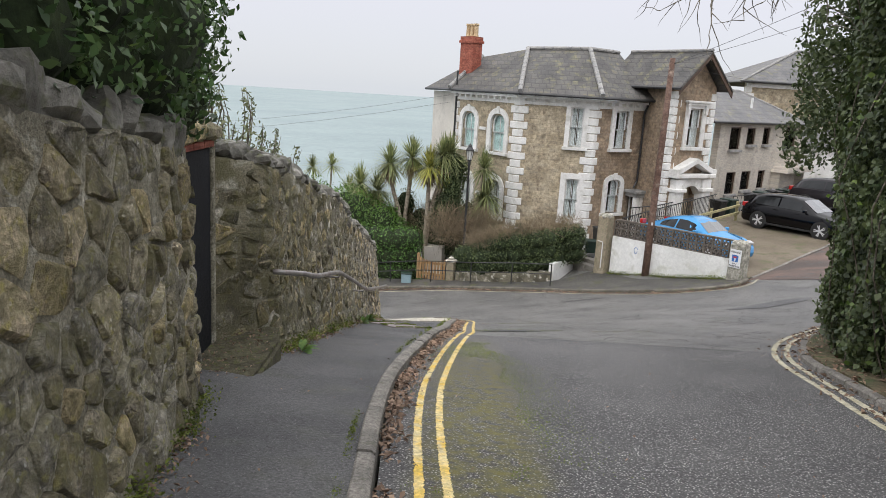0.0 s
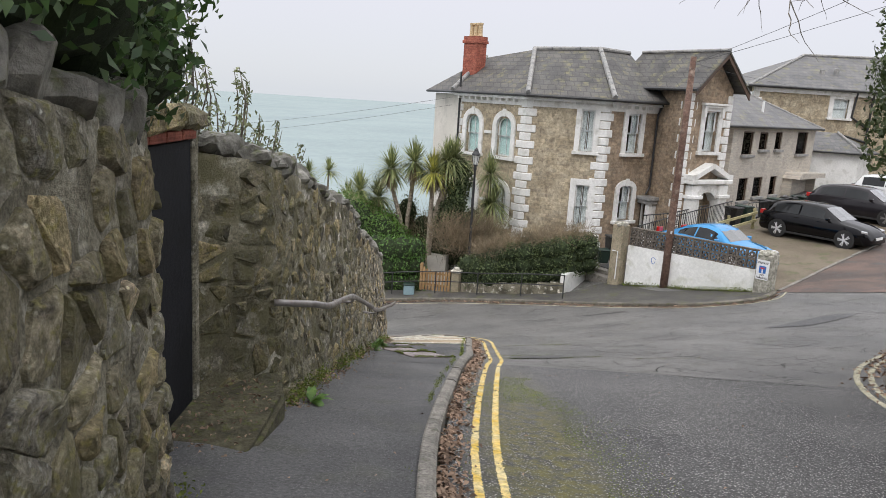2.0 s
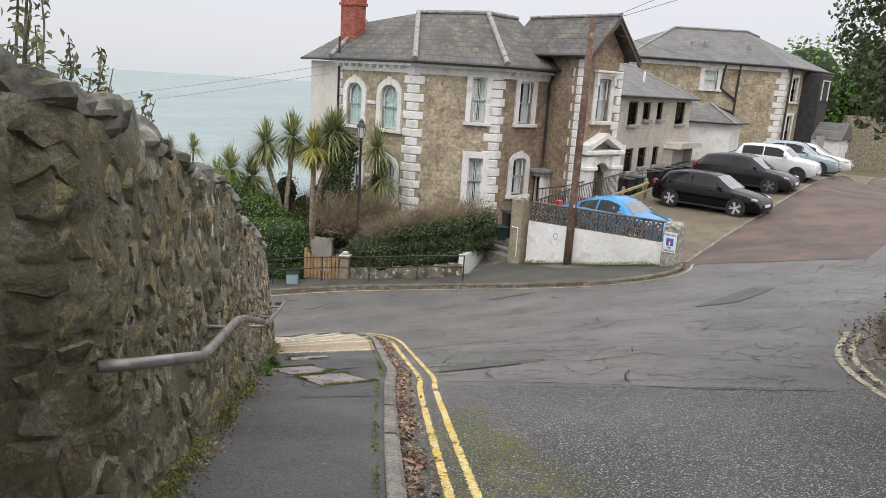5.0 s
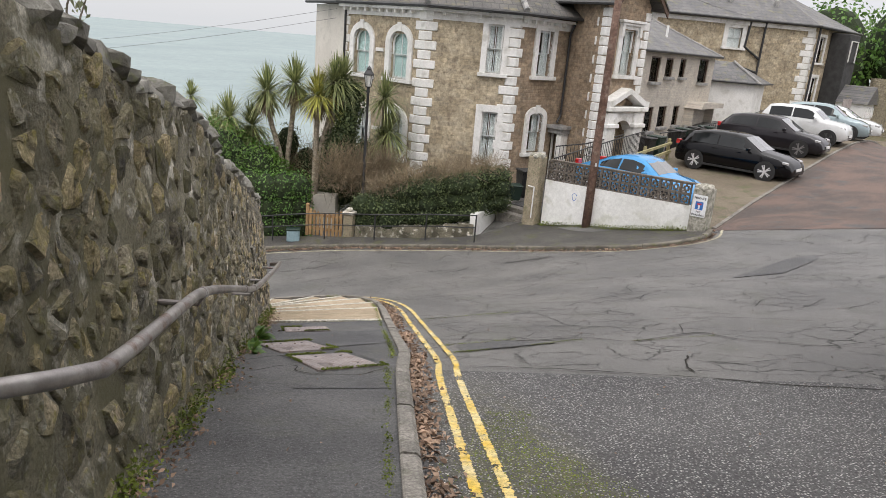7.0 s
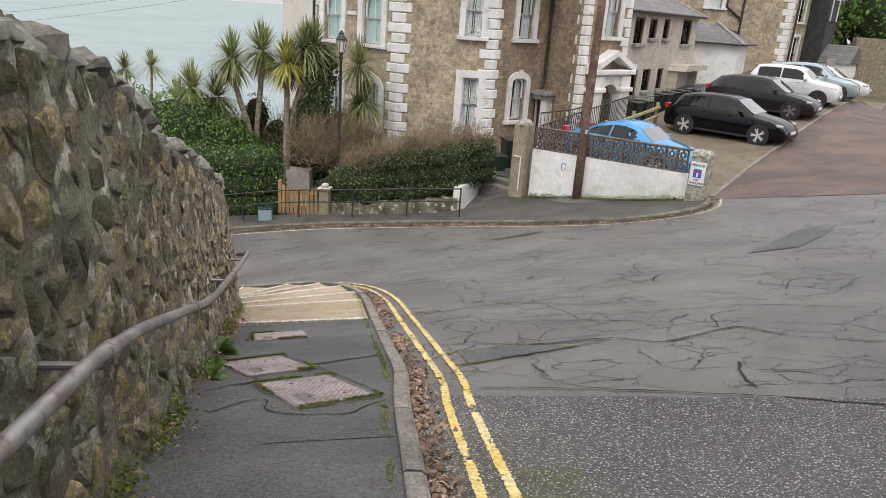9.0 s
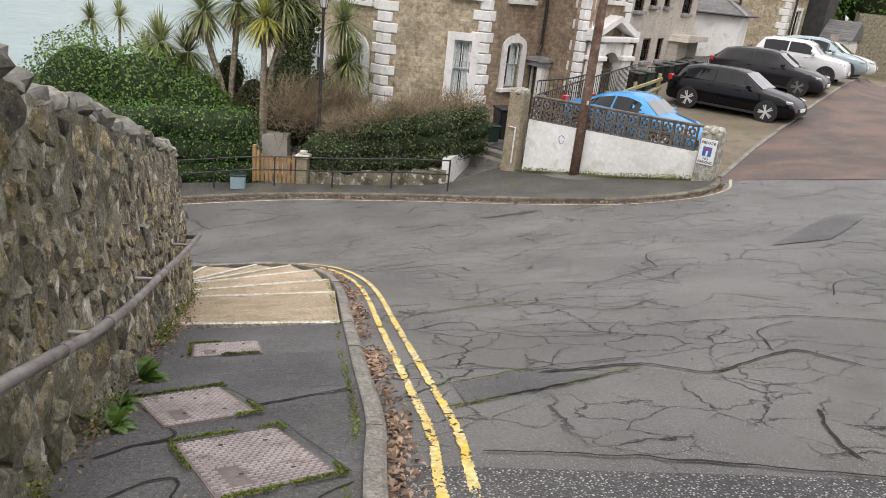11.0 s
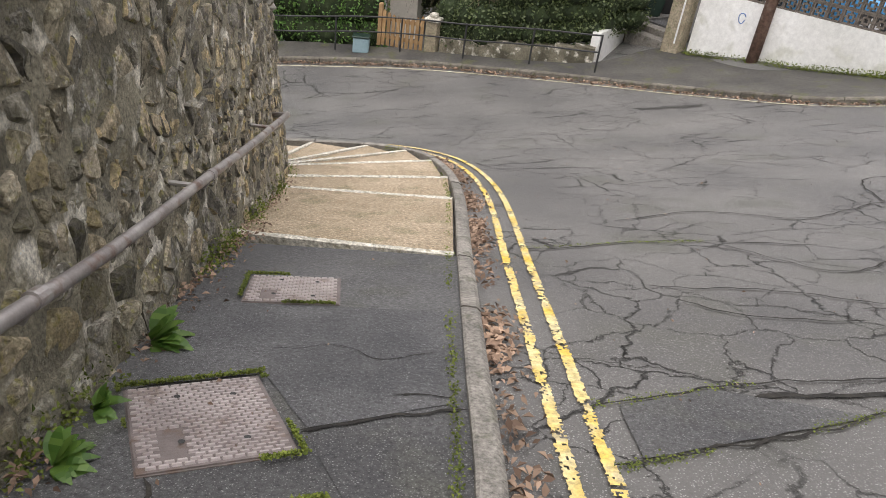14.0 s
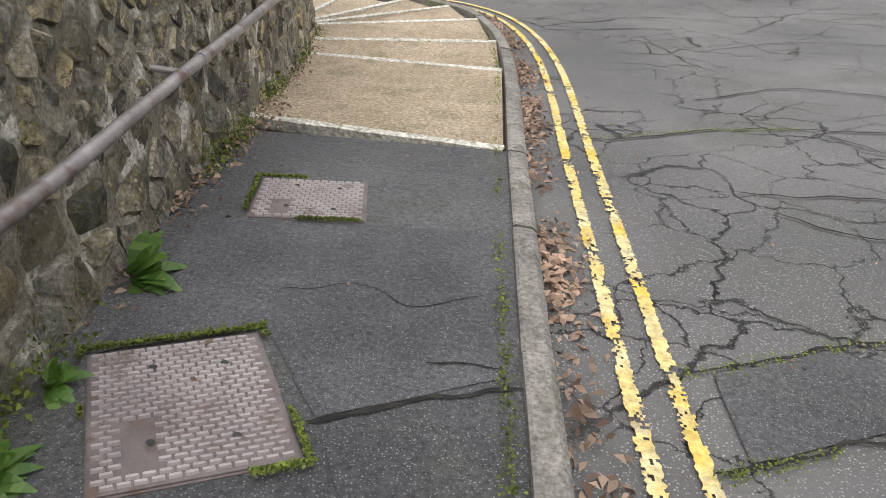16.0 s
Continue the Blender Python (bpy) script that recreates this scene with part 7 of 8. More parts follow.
def stems(name, label, roots, material, leaf_mat, at, h=(0.7, 1.3), leaf=0.06, lean=0.12):
    """Upright leafy shoots: thin stems set with small leaves."""
    t = thing(name, label, "shrub", at)
    o = Vector(at)
    bm = bmesh.new()
    P, N = [], []
    for r in roots:
        hh = random.uniform(*h)
        d = Vector((random.uniform(-lean, lean), random.uniform(-lean, lean), 1))
        a = Vector(r) - o
        pts = [a + d * hh * q / 4 + Vector((0.03 * math.sin(q * 2 + hh * 9), 0, 0)) for q in range(5)]
        tube(bm, pts, [0.012, 0.01, 0.008, 0.006, 0.003], 4)
        for q in range(int(hh / 0.018)):
            f = random.uniform(0.12, 1.0)
            p = a + d * hh * f
            ang = random.uniform(0, 6.28)
            w = (0.1 * (1.15 - f) + 0.02) * random.random() ** 0.5
            P.append((p.x + w * math.cos(ang), p.y + w * math.sin(ang), p.z + random.uniform(-0.02, 0.03)))
            N.append((0.6 * math.cos(ang), 0.6 * math.sin(ang), 0.6))
    part("stalk", bm, material, t)
    part_of("leaves", leaf_mesh("leaves", np.array(P), np.array(N), leaf, 0.4, up=1.2), leaf_mat, t)
    return t


random.seed(21)
stems("shrub", "tall grey-green leafy shoots behind the wall", [(-2.35 + random.uniform(-0.2, 0.25), y, interp(y, *TOP_B) - 0.15) for y in np.linspace(5.9, 8.6, 34)], M_BARK, M_SAGE, (-2.3, 7.0, 0.5), (0.55, 1.05))
stems("shrub", "low leafy shoots behind the wall top", [(-2.25 + random.uniform(-0.15, 0.15), y, interp(y, *TOP_B) - 0.1) for y in np.linspace(8.4, 9.6, 14)], M_BARK, M_SAGE, (-2.25, 9.4, 0.0), (0.4, 0.75))

# ivy bank and ivy-clad trunk on the verge
iv = thing("ivy_bank", "tall mass of dark ivy climbing over the verge", "ivy", (5.0, 9.5, -2.0))
line = [p for p in RIGHT_KERB if 1.5 < p.y < 15.5]
arc = arc_of(line)


def ivy_face(s, h):
    x, y = np.interp(s, arc, [p.x for p in line]), np.interp(s, arc, [p.y for p in line])
    x2, y2 = np.interp(s + 0.1, arc, [p.x for p in line]), np.interp(s + 0.1, arc, [p.y for p in line])
    x1, y1 = np.interp(s - 0.1, arc, [p.x for p in line]), np.interp(s - 0.1, arc, [p.y for p in line])
    t = np.array([x2 - x1, y2 - y1])
    t = t / (np.linalg.norm(t) + 1e-9)
    out = np.array([t[1], -t[0]])
    off = 0.78 - 0.05 * h + 0.28 * noise.noise(Vector((x * 1.1, y * 1.1, h * 0.8))) + 0.14 * noise.noise(Vector((x * 3, y * 3, h * 2.5)))
    if h < 0.5:
        off += (0.5 - h) * 0.35
    tall = 6.5 if y < 12.4 else max(1.0, 6.5 - 3.2 * (y - 12.4))
    return np.array([x + out[0] * off, y + out[1] * off, land(x, y) + 0.1 + h]), np.array([-out[0], -out[1], 0.25]), tall


P, N = [], []
o = np.array([5.0, 9.5, -2.0])
while len(P) < 52000:
    s, h = RNG.uniform(0, arc[-1]), RNG.uniform(0, 6.5)
    p, nrm, tall = ivy_face(s, h)
    if h > tall or (p[1] < 4.5 and RNG.random() < 0.6):
        continue
    P.append(p - o - nrm * RNG.random() ** 2 * 0.25 + RNG.normal(0, 0.03, 3))
    N.append(nrm)
part_of("ivy_leaves", leaf_mesh("ivy_leaves", np.array(P), np.array(N), 0.085, 0.75, jitter=0.55), M_IVY, iv)
pick = RNG.choice(len(P), 1800)
part_of("pale_leaves", leaf_mesh("pale_leaves", np.array(P)[pick] + np.array(N)[pick] * 0.05, np.array(N)[pick], 0.08, 0.75), M_LAURELY, iv, "paler yellow-green leaves")
# dark hull added behind the ivy leaves; blocks light, its colour stands for shade
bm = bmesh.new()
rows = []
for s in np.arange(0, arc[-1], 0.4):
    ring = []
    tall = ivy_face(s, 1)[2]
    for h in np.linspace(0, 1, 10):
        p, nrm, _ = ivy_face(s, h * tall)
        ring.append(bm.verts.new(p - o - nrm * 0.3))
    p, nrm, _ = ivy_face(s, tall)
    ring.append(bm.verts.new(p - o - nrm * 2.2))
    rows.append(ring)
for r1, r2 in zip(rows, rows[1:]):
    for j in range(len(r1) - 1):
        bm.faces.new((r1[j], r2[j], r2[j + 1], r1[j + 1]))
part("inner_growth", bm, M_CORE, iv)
bm = bmesh.new()
for k in range(9):
    s = RNG.uniform(3.5, 9.0)
    pts = []
    for h in np.linspace(0, RNG.uniform(2, 6), 8):
        p, nrm, _ = ivy_face(s + 0.15 * math.sin(h + k), h)
        pts.append(Vector(p - o + nrm * 0.02))
    tube(bm, pts, 0.01, 5)
part("ivy_vine", bm, M_BARK, iv, "grey-brown hanging stems")

# bare overhanging branches
tree = thing("tree", "bare winter branches overhanging the road", "tree", (6.9, 11.4, land(6.6, 11.5)))
to = Vector((6.9, 11.4, land(6.6, 11.5)))
bm = bmesh.new()
tw = bmesh.new()
tube(bm, [Vector((0, 0, 0)), Vector((-0.1, 0, 3)), Vector((-0.2, -0.1, 5.5)), Vector((0, 0, 8))], [0.28, 0.22, 0.18, 0.1], 10)


def grow(b, p, d, length, r, depth, rnd):
    pts, q = [p], p
    n = 6
    for k in range(n):
        d = (d + Vector((rnd.uniform(-.25, .25), rnd.uniform(-.25, .25), rnd.uniform(-.2, .16)))).normalized()
        q = q + d * length / n
        pts.append(q)
    tube(b, pts, [r * (1 - 0.75 * k / n) for k in range(n + 1)], 5, cap=False)
    if depth:
        for k in range(2, n + 1):
            for _ in range(2 if depth > 1 else 1):
                side = Vector((rnd.uniform(-1, 1), rnd.uniform(-1, 1), rnd.uniform(-.6, .6)))
                grow(tw, pts[k], (d * 0.8 + side * 0.8).normalized(), length * rnd.uniform(0.35, 0.55), r * 0.4, depth - 1, rnd)


rnd = random.Random(4)
for a, b in (((6.4, 12.7, 4.6), (3.6, 11.6, 3.35)), ((6.4, 12.7, 4.2), (4.1, 11.2, 2.95)), ((6.4, 12.7, 5.0), (3.0, 12.2, 4.1))):
    a, b = Vector(a), Vector(b)
    grow(bm, a - to, (b - a).normalized(), (b - a).length, 0.05, 2, rnd)
part("trunk", bm, M_BARK, tree)
part("spray", tw, M_BARK, tree, "fine dark bare twigs")
cl = [((5.35 + 0.3 * i, 11.0 + 0.55 * i, 2.2 + 0.6 * math.sin(i * 2)), (0.55, 0.6, 0.8)) for i in range(4)] + [((5.1, 10.9, 1.1), (0.4, 0.5, 0.6))]
P, N = on_lumps([((c[0] - to.x, c[1] - to.y, c[2] - to.z), r) for c, r in cl], 5000, 0.5)
part_of("ivy_crown", leaf_mesh("ivy_crown", P, N, 0.09, 0.6), M_IVY, tree, "ivy hanging in the crown")

# far gardens
shrub("hedge", "clipped dark green hedge behind the railing", "hedge", [((x, 29.2 + 0.15 * math.sin(x * 3), -5.3 + z), (0.55, 0.62, 0.6)) for x in np.arange(-8.2, -1.5, 0.5) for z in (-0.75, 0.0, 0.62)], 20000, 0.085, M_HEDGE, (-3.5, 29.2, -6.4), 0.55)
shrub("bush", "rounded bright green bush behind the hedge", "bush", [((-4.6, 30.6, -4.2), (1.7, 1.1, 1.5)), ((-3.3, 30.5, -4.5), (1.2, 0.9, 1.2)), ((-6.2, 30.7, -4.1), (1.5, 1.1, 1.6)), ((-2.6, 30.6, -4.9), (0.9, 0.8, 1.0))], 14000, 0.1, M_BUSH, (-4.3, 31.2, -6.5), 0.55)
hl = []
for k, x in enumerate(np.arange(0.45, 4.9, 0.4)):
    yb = 28.35 - 0.28 * x + max(0, x - 3.3) * 0.75
    top = interp(x, [0, 1.2, 2.2, 3.5, 4.9], [-4.75, -4.3, -3.85, -3.55, -3.4])
    for z in np.arange(-5.6 + 0.22 * x, top - 0.3, 0.45):
        hl.append(((x, yb + 0.12 * math.sin(k * 1.9 + z), z), (0.45, 0.5, 0.42)))
    hl.append(((x, yb + 0.15, top - 0.32), (0.45, 0.55, 0.36)))
shrub("ivy_hedge", "shaggy dark ivy hedge with brown dead growth on top", "hedge", hl, 15000, 0.075, M_IVY, (2.5, 28.0, -5.4), 0.7)


def twiggy(name, label, lumps_, n, length, material, at):
    """A tangle of bare twigs in ellipsoids."""
    t = thing(name, label, "shrub", at)
    o = np.array(at)
    cs = np.array([c for c, _ in lumps_])
    rs = np.array([r for _, r in lumps_])
    pick = RNG.integers(0, len(lumps_), n)
    D = RNG.normal(0, 1, (n, 3))
    D /= np.linalg.norm(D, axis=1, keepdims=True)
    P = cs[pick] + D * rs[pick] * RNG.random((n, 1)) ** 0.5 - o
    T = D * 0.6 + RNG.normal(0, 0.6, (n, 3)) + np.array([0, 0, 0.7])
    T /= np.linalg.norm(T, axis=1, keepdims=True)
    S = np.cross(T, RNG.normal(0, 1, (n, 3)))
    S /= np.linalg.norm(S, axis=1, keepdims=True)
    L = length * RNG.uniform(0.5, 1.4, (n, 1))
    V = np.empty((n, 4, 3))
    V[:, 0], V[:, 1] = P - S * 0.006, P + S * 0.006
    V[:, 2], V[:, 3] = P + T * L + S * 0.003, P + T * L - S * 0.003
    part_of("brushwood", quads_mesh("brushwood", V), material, t)
    return t


twiggy("dead_growth", "brown dead twigs over the ivy hedge", [((x, 28.2 - 0.2 * x + max(0, x - 3.3) * 0.75, interp(x, [0, 1.2, 2.2, 3.5, 4.9], [-4.7, -4.2, -3.8, -3.5, -3.45])), (0.5, 0.5, 0.35)) for x in np.arange(1.0, 4.8, 0.45)], 3200, 0.3, M_BROWNTWIG, (2.8, 28.0, -4.0))
twiggy("bare_shrub", "bare brown arching shrub beside the lamp post", [((-0.6 + 0.35 * i, 29.7 + 0.1 * i, -4.2 + 0.15 * math.sin(i * 2)), (0.6, 0.6, 0.75)) for i in range(7)], 4200, 0.5, M_BROWNTWIG, (0.4, 29.8, -5.2))
shrub("bush", "low leafy bushes below the villa's windows", "bush", [((1.6, 30.6, -4.6), (0.9, 0.6, 0.7)), ((2.9, 30.4, -4.5), (0.8, 0.6, 0.6)), ((4.6, 29.5, -4.1), (0.55, 0.55, 0.6)), ((-0.4, 31.5, -5.0), (1.2, 0.8, 1.0))], 5000, 0.08, M_IVY, (2.0, 30.5, -5.3), 0.6)


def cordyline(at, heads, label, skirt=True, yellow=False, trunk_r=0.09, leaf_len=0.98, n_leaf=330):
    """A cabbage palm: pale branching trunks, each with a head of sword leaves."""
    t = thing("cabbage_palm", label, "palm", at)
    o = Vector(at)
    bm = bmesh.new()
    for hx, hy, hz in heads:
        h = Vector((hx, hy, hz)) - o
        fork = Vector((h.x * 0.15, h.y * 0.15, h.z * 0.45))
        tube(bm, smooth_line([(0, 0, -0.3), tuple(fork), (h.x * 0.8, h.y * 0.8, h.z * 0.8), tuple(h)], 0.3), trunk_r, 7)
    part("trunk", bm, M_PALE, t, "", None, True)
    for idx, (hx, hy, hz) in enumerate(heads):
        h = np.array(Vector((hx, hy, hz)) - o)
        for kind in ("leaves", "skirt"):
            if kind == "skirt" and not skirt:
                continue
            n = n_leaf if kind == "leaves" else n_leaf // 2
            V = []
            for _ in range(n):
                a = RNG.uniform(0, 2 * math.pi)
                el = RNG.uniform(-0.6, 1.5) if kind == "leaves" else RNG.uniform(-1.4, -0.7)
                L = leaf_len * RNG.uniform(0.75, 1.15) * (1.0 if kind == "leaves" else 0.8)
                d = np.array([math.cos(a) * math.cos(el), math.sin(a) * math.cos(el), math.sin(el)])
                s = np.array([-math.sin(a), math.cos(a), 0])
                c0 = h + d * 0.05 + np.array([0, 0, 0.0 if kind == "leaves" else -0.1])
                sag = RNG.uniform(0.2, 0.6) * L * math.cos(el) if kind == "leaves" else 0.0
                pts = [c0 + d * L * f - np.array([0, 0, sag * f * f]) for f in (0, 0.35, 0.7, 1.0)]
                ws = (0.012, 0.022, 0.016, 0.002)
                for i in range(3):
                    V.append([pts[i] - s * ws[i], pts[i] + s * ws[i], pts[i + 1] + s * ws[i + 1], pts[i + 1] - s * ws[i + 1]])
            mt = M_DEADPALM if kind == "skirt" else (M_PALMY if yellow and idx == 0 else M_PALM)
            part_of("leaf_head" if kind == "leaves" else "dry_skirt", quads_mesh("head", np.array(V)), mt, t, "spiky sword leaves" if kind == "leaves" else "hanging dry leaves")
    return t


cordyline((-2.2, 31.2, -6.6), [(-2.88, 31.0, -1.75), (-1.95, 31.0, -1.45)], "tall cabbage palm with two spiky heads")
cordyline((-1.2, 30.6, -6.4), [(-1.15, 30.4, -1.75), (-0.6, 30.6, -1.3), (-0.35, 30.7, -1.2)], "cabbage palm with yellowing leaves beside the ivy-clad trunk", yellow=True)
cordyline((-3.2, 31.6, -6.8), [(-4.15, 31.2, -2.75), (-3.4, 31.4, -3.0)], "smaller cabbage palm behind the hedge", n_leaf=260)
cordyline((1.2, 31.4, -5.8), [(1.15, 31.2, -1.75), (1.2, 31.2, -3.4), (1.35, 31.1, -2.9)], "slender cabbage palm against the villa", skirt=False, n_leaf=240)
cordyline((-6.9, 38.0, -9.0), [(-7.6, 38, -2.9), (-6.6, 38, -2.75)], "slim forked cabbage palm against the sea", skirt=False, trunk_r=0.05, leaf_len=0.7, n_leaf=150)
cordyline((-5.2, 34.0, -8.0), [(-5.0, 34, -3.6), (-4.4, 34.3, -4.0)], "squat cabbage palm in the lower garden", n_leaf=260)
shrub("ivy_clump", "ivy-smothered palm trunk with hanging dark leaves", "ivy", [((-0.25 + 0.12 * math.sin(z * 2), 30.6, z), (0.6 + 0.16 * math.sin(z * 3), 0.5, 0.5)) for z in np.arange(-4.4, -1.2, 0.4)], 7000, 0.1, M_IVY, (-0.3, 30.7, -5.5), 0.6)
shrub("undergrowth", "tangled olive undergrowth in the lower garden", "bush", [((x, 32.6 + 0.4 * math.sin(x * 2), -5.2 + 0.4 * math.sin(x * 3)), (0.9, 0.8, 0.9)) for x in np.arange(-8.0, 0.4, 0.8)] + [((x, 31.9, -4.0 + 0.35 * math.sin(x * 5)), (0.55, 0.5, 0.8)) for x in np.arange(-3.6, 0.6, 0.7)] + [((-9.5, 31.5, -5.2), (2.0, 1.5, 1.8))], 13000, 0.1, M_SAGE, (-3.5, 32.6, -6.8), 0.4)
twiggy("bare_shrub", "bare straw-brown shrubs among the palms", [((x, 31.8, -4.6 + 0.3 * math.sin(x * 4)), (0.6, 0.5, 0.9)) for x in np.arange(-3.4, -0.4, 0.5)], 2600, 0.5, M_BROWNTWIG, (-2.0, 31.8, -6.0))
shrub("tree_line", "distant green trees at the head of the lane", "trees", [((x, 75 + 2 * math.sin(x), 1.0 + 2.0 * math.sin(x * 0.7)), (4.5, 4.0, 5.0)) for x in np.arange(36, 70, 4)], 9000, 0.5, M_HEDGE, (50, 75, -3), 0.6)
bm = bmesh.new()
m, ln = wall_frame((37.0, 52.5), (52.0, 50.0))
box(bm, 0, 0, -4, ln, 0.5, 0.3, m=m)
tagged(part("wall_lane", bm, M_STONE_I), "grey stone wall at the head of the lane", "wall", "", "structure")


def litter(name, label, material, P, size, slim=0.5, up=0.9, jitter=0.35, category="leaf litter", lift=0.012):
    """Flat-lying leaves at plan places with heights."""
    P = np.array(P)
    N = np.tile(np.array([0, 0, 1.0]), (len(P), 1))
    ob = part_of(name, leaf_mesh(name, P, N, size, slim, 0.5, jitter), material)
    return tagged(ob, label, category, "", "stuff")


K2 = [p for p in KERB if 1.0 < p.y < 19.5]
t_out = offset_line(K2, -0.1)
P = []
for k in range(7600):
    i = int(RNG.integers(0, len(t_out)))
    p = t_out[i]
    dens = 0.5 + 1.1 * noise.noise(Vector((p.x * 2, p.y * 1.6, 3)))
    if RNG.random() > dens:
        continue
    w = abs(RNG.normal(0, 0.075)) + 0.01
    q = offset_line([K2[max(i - 1, 0)], K2[i], K2[min(i + 1, len(K2) - 1)]], -0.08 - w)[1]
    P.append((q.x + RNG.normal(0, 0.02), q.y + RNG.normal(0, 0.05), land(q.x, q.y) + 0.012 + RNG.random() * 0.025 * max(0, 1 - w * 4)))
litter("leaf_litter_kerb", "brown dead leaves drifted along the kerb", M_DEADLEAF, P, 0.05)
P = []
for k in range(2600):
    i = int(RNG.integers(0, len(RIGHT_KERB)))
    p = RIGHT_KERB[i]
    if not 3 < p.y < 14:
        continue
    q = p + Vector((RNG.normal(0.55, 0.22), RNG.normal(0, 0.1)))
    P.append((q.x, q.y, land(q.x, q.y) + (0.11 if q.x > p.x + 0.5 else 0.015) + RNG.random() * 0.02))
litter("leaf_litter_verge", "brown dead leaves over the verge kerb", M_DEADLEAF, P, 0.07)
P = []
for k in range(2400):
    i = int(RNG.integers(0, len(FAR_KERB)))
    p = FAR_KERB[i]
    P.append((p.x + RNG.normal(-0.02, 0.1), p.y + RNG.normal(-0.16, 0.06), land(p.x, p.y) + 0.015 + RNG.random() * 0.03))
litter("leaf_litter_far", "dry leaves along the far kerb", M_DEADLEAF, P, 0.075)
P = []
for k in range(500):
    x, y = RNG.uniform(-1.3, 8), RNG.uniform(2.5, 20)
    P.append((x, y, land(x, y) + (0.1 if x < interp(y, [p.y for p in K2], [p.x for p in K2]) else 0.012)))
litter("leaf_litter_road", "stray bits of leaf on the road and footway", M_DEADLEAF, P, 0.022, 0.6)
P = []
foot = [p for p in WALLBASE_A if p.y > 0.5] + [p for p in WALLBASE_B if p.x > -1.9 and p.y < 16.5]
for k in range(2600):
    p = foot[int(RNG.integers(0, len(foot)))]
    d = abs(RNG.normal(0, 0.085))
    if noise.noise(Vector((p.x, p.y * 2.2, 21))) > -0.1 + 0.5 * (RNG.random() - 0.5):
        P.append((p.x + d + 0.01, p.y + RNG.normal(0, 0.08), land(p.x, p.y) + 0.088 + RNG.random() * 0.03 * max(0, 1 - d * 6)))
for k in range(160):
    x, y = RNG.uniform(-2.05, -1.55), RNG.uniform(5.2, 6.5)
    P.append((x, y, -0.93 + 0.03 * (y - 5.56) + 0.012))
litter("leaf_litter_wall_foot", "brown dead leaves caught at the wall's foot", M_DEADLEAF, P, 0.035)
# weeds and moss along the wall foot, the kerb and the covers
P = []
base_line = [p for p in WALLBASE_A if p.y > 0] + [p for p in WALLBASE_B if p.x > -1.9 and p.y < 17.5]
for k in range(9000):
    i = int(RNG.integers(0, len(base_line)))
    p = base_line[i]
    if noise.noise(Vector((p.x * 1.5, p.y * 1.5, 8))) < -0.05 + 0.3 * (RNG.random() - 0.5):
        continue
    d = abs(RNG.normal(0, 0.05))
    P.append((p.x + d + 0.0, p.y + RNG.normal(0, 0.08), land(p.x, p.y) + 0.09 + RNG.random() ** 2 * max(0.01, 0.13 - d)))
litter("weeds_wall_foot", "small green weeds and moss at the wall's foot", M_MOSS, P, 0.024, 0.6, jitter=0.9, category="weeds")
P = []
ins = offset_line(K2, 0.085)
for k in range(7000):
    i = int(RNG.integers(0, len(ins)))
    p = ins[i]
    if noise.noise(Vector((p.x * 2.5, p.y * 2.5, 2))) < 0.02 + 0.25 * (RNG.random() - 0.5):
        continue
    P.append((p.x + RNG.normal(-0.005, 0.014), p.y + RNG.normal(0, 0.06), land(p.x, p.y) + 0.08 + RNG.random() ** 2 * 0.016))
for cs in ([(-1.36, 11.9), (-0.9, 12.08), (-0.65, 11.56), (-1.12, 11.38)], [(-1.03, 11.13), (-0.54, 11.29), (-0.26, 10.68), (-0.78, 10.5)], [(-1.2, 13.34), (-0.7, 13.37), (-0.66, 12.95), (-1.16, 12.91)]):
    for a, b in zip(cs, cs[1:] + cs[:1]):
        for k in range(800):
            f = RNG.random()
            x, y = a[0] + (b[0] - a[0]) * f, a[1] + (b[1] - a[1]) * f
            cx, cy = sum(c[0] for c in cs) / 4, sum(c[1] for c in cs) / 4
            g = 1.05 + abs(RNG.normal(0, 0.035))
            x, y = cx + (x - cx) * g, cy + (y - cy) * g
            if noise.noise(Vector((x * 4, y * 4, 6))) > -0.08:
                P.append((x, y, land(x, y) + 0.095 + RNG.random() ** 2 * 0.015))
litter("moss_kerb", "bright moss along the kerb and the covers", M_MOSS, P, 0.014, 0.7, jitter=0.7, category="moss")
P = []
for k in range(16000):
    x, y = 0.45 + RNG.normal(0, 0.3), RNG.uniform(2.0, 9.5)
    if noise.noise(Vector((x * 1.7, y * 0.8, 1))) > 0.1:
        P.append((x, y, land(x, y) + 0.007))
for (ax, ay), (bx, by) in (((0.5, 12.1), (1.35, 12.39)), ((1.4, 11.99), (2.1, 12.26)), ((1.4, 14.71), (2.06, 14.8)), ((2.5, 12.04), (3.6, 12.2)), ((0.5, 11.66), (0.9, 11.8)), ((0.57, 14.46), (1.4, 14.71))):
    for k in range(160):
        f = RNG.random()
        x, y = ax + (bx - ax) * f + RNG.normal(0, 0.02), ay + (by - ay) * f + RNG.normal(0, 0.02)
        P.append((x, y, land(x, y) + 0.01))
litter("moss_road", "thin moss specks on the road", M_MOSS, P, 0.011, 0.8, jitter=0.25, category="moss")
P = []
for k in range(1500):
    f = RNG.random()
    p = WA.lerp(WB2, f)
    P.append((p.x - 0.03 - abs(RNG.normal(0, 0.12)) * 0.75, p.y - 0.03 - abs(RNG.normal(0, 0.12)) * 0.65, land(p.x, p.y) + 0.11 + RNG.random() ** 3 * 0.12))
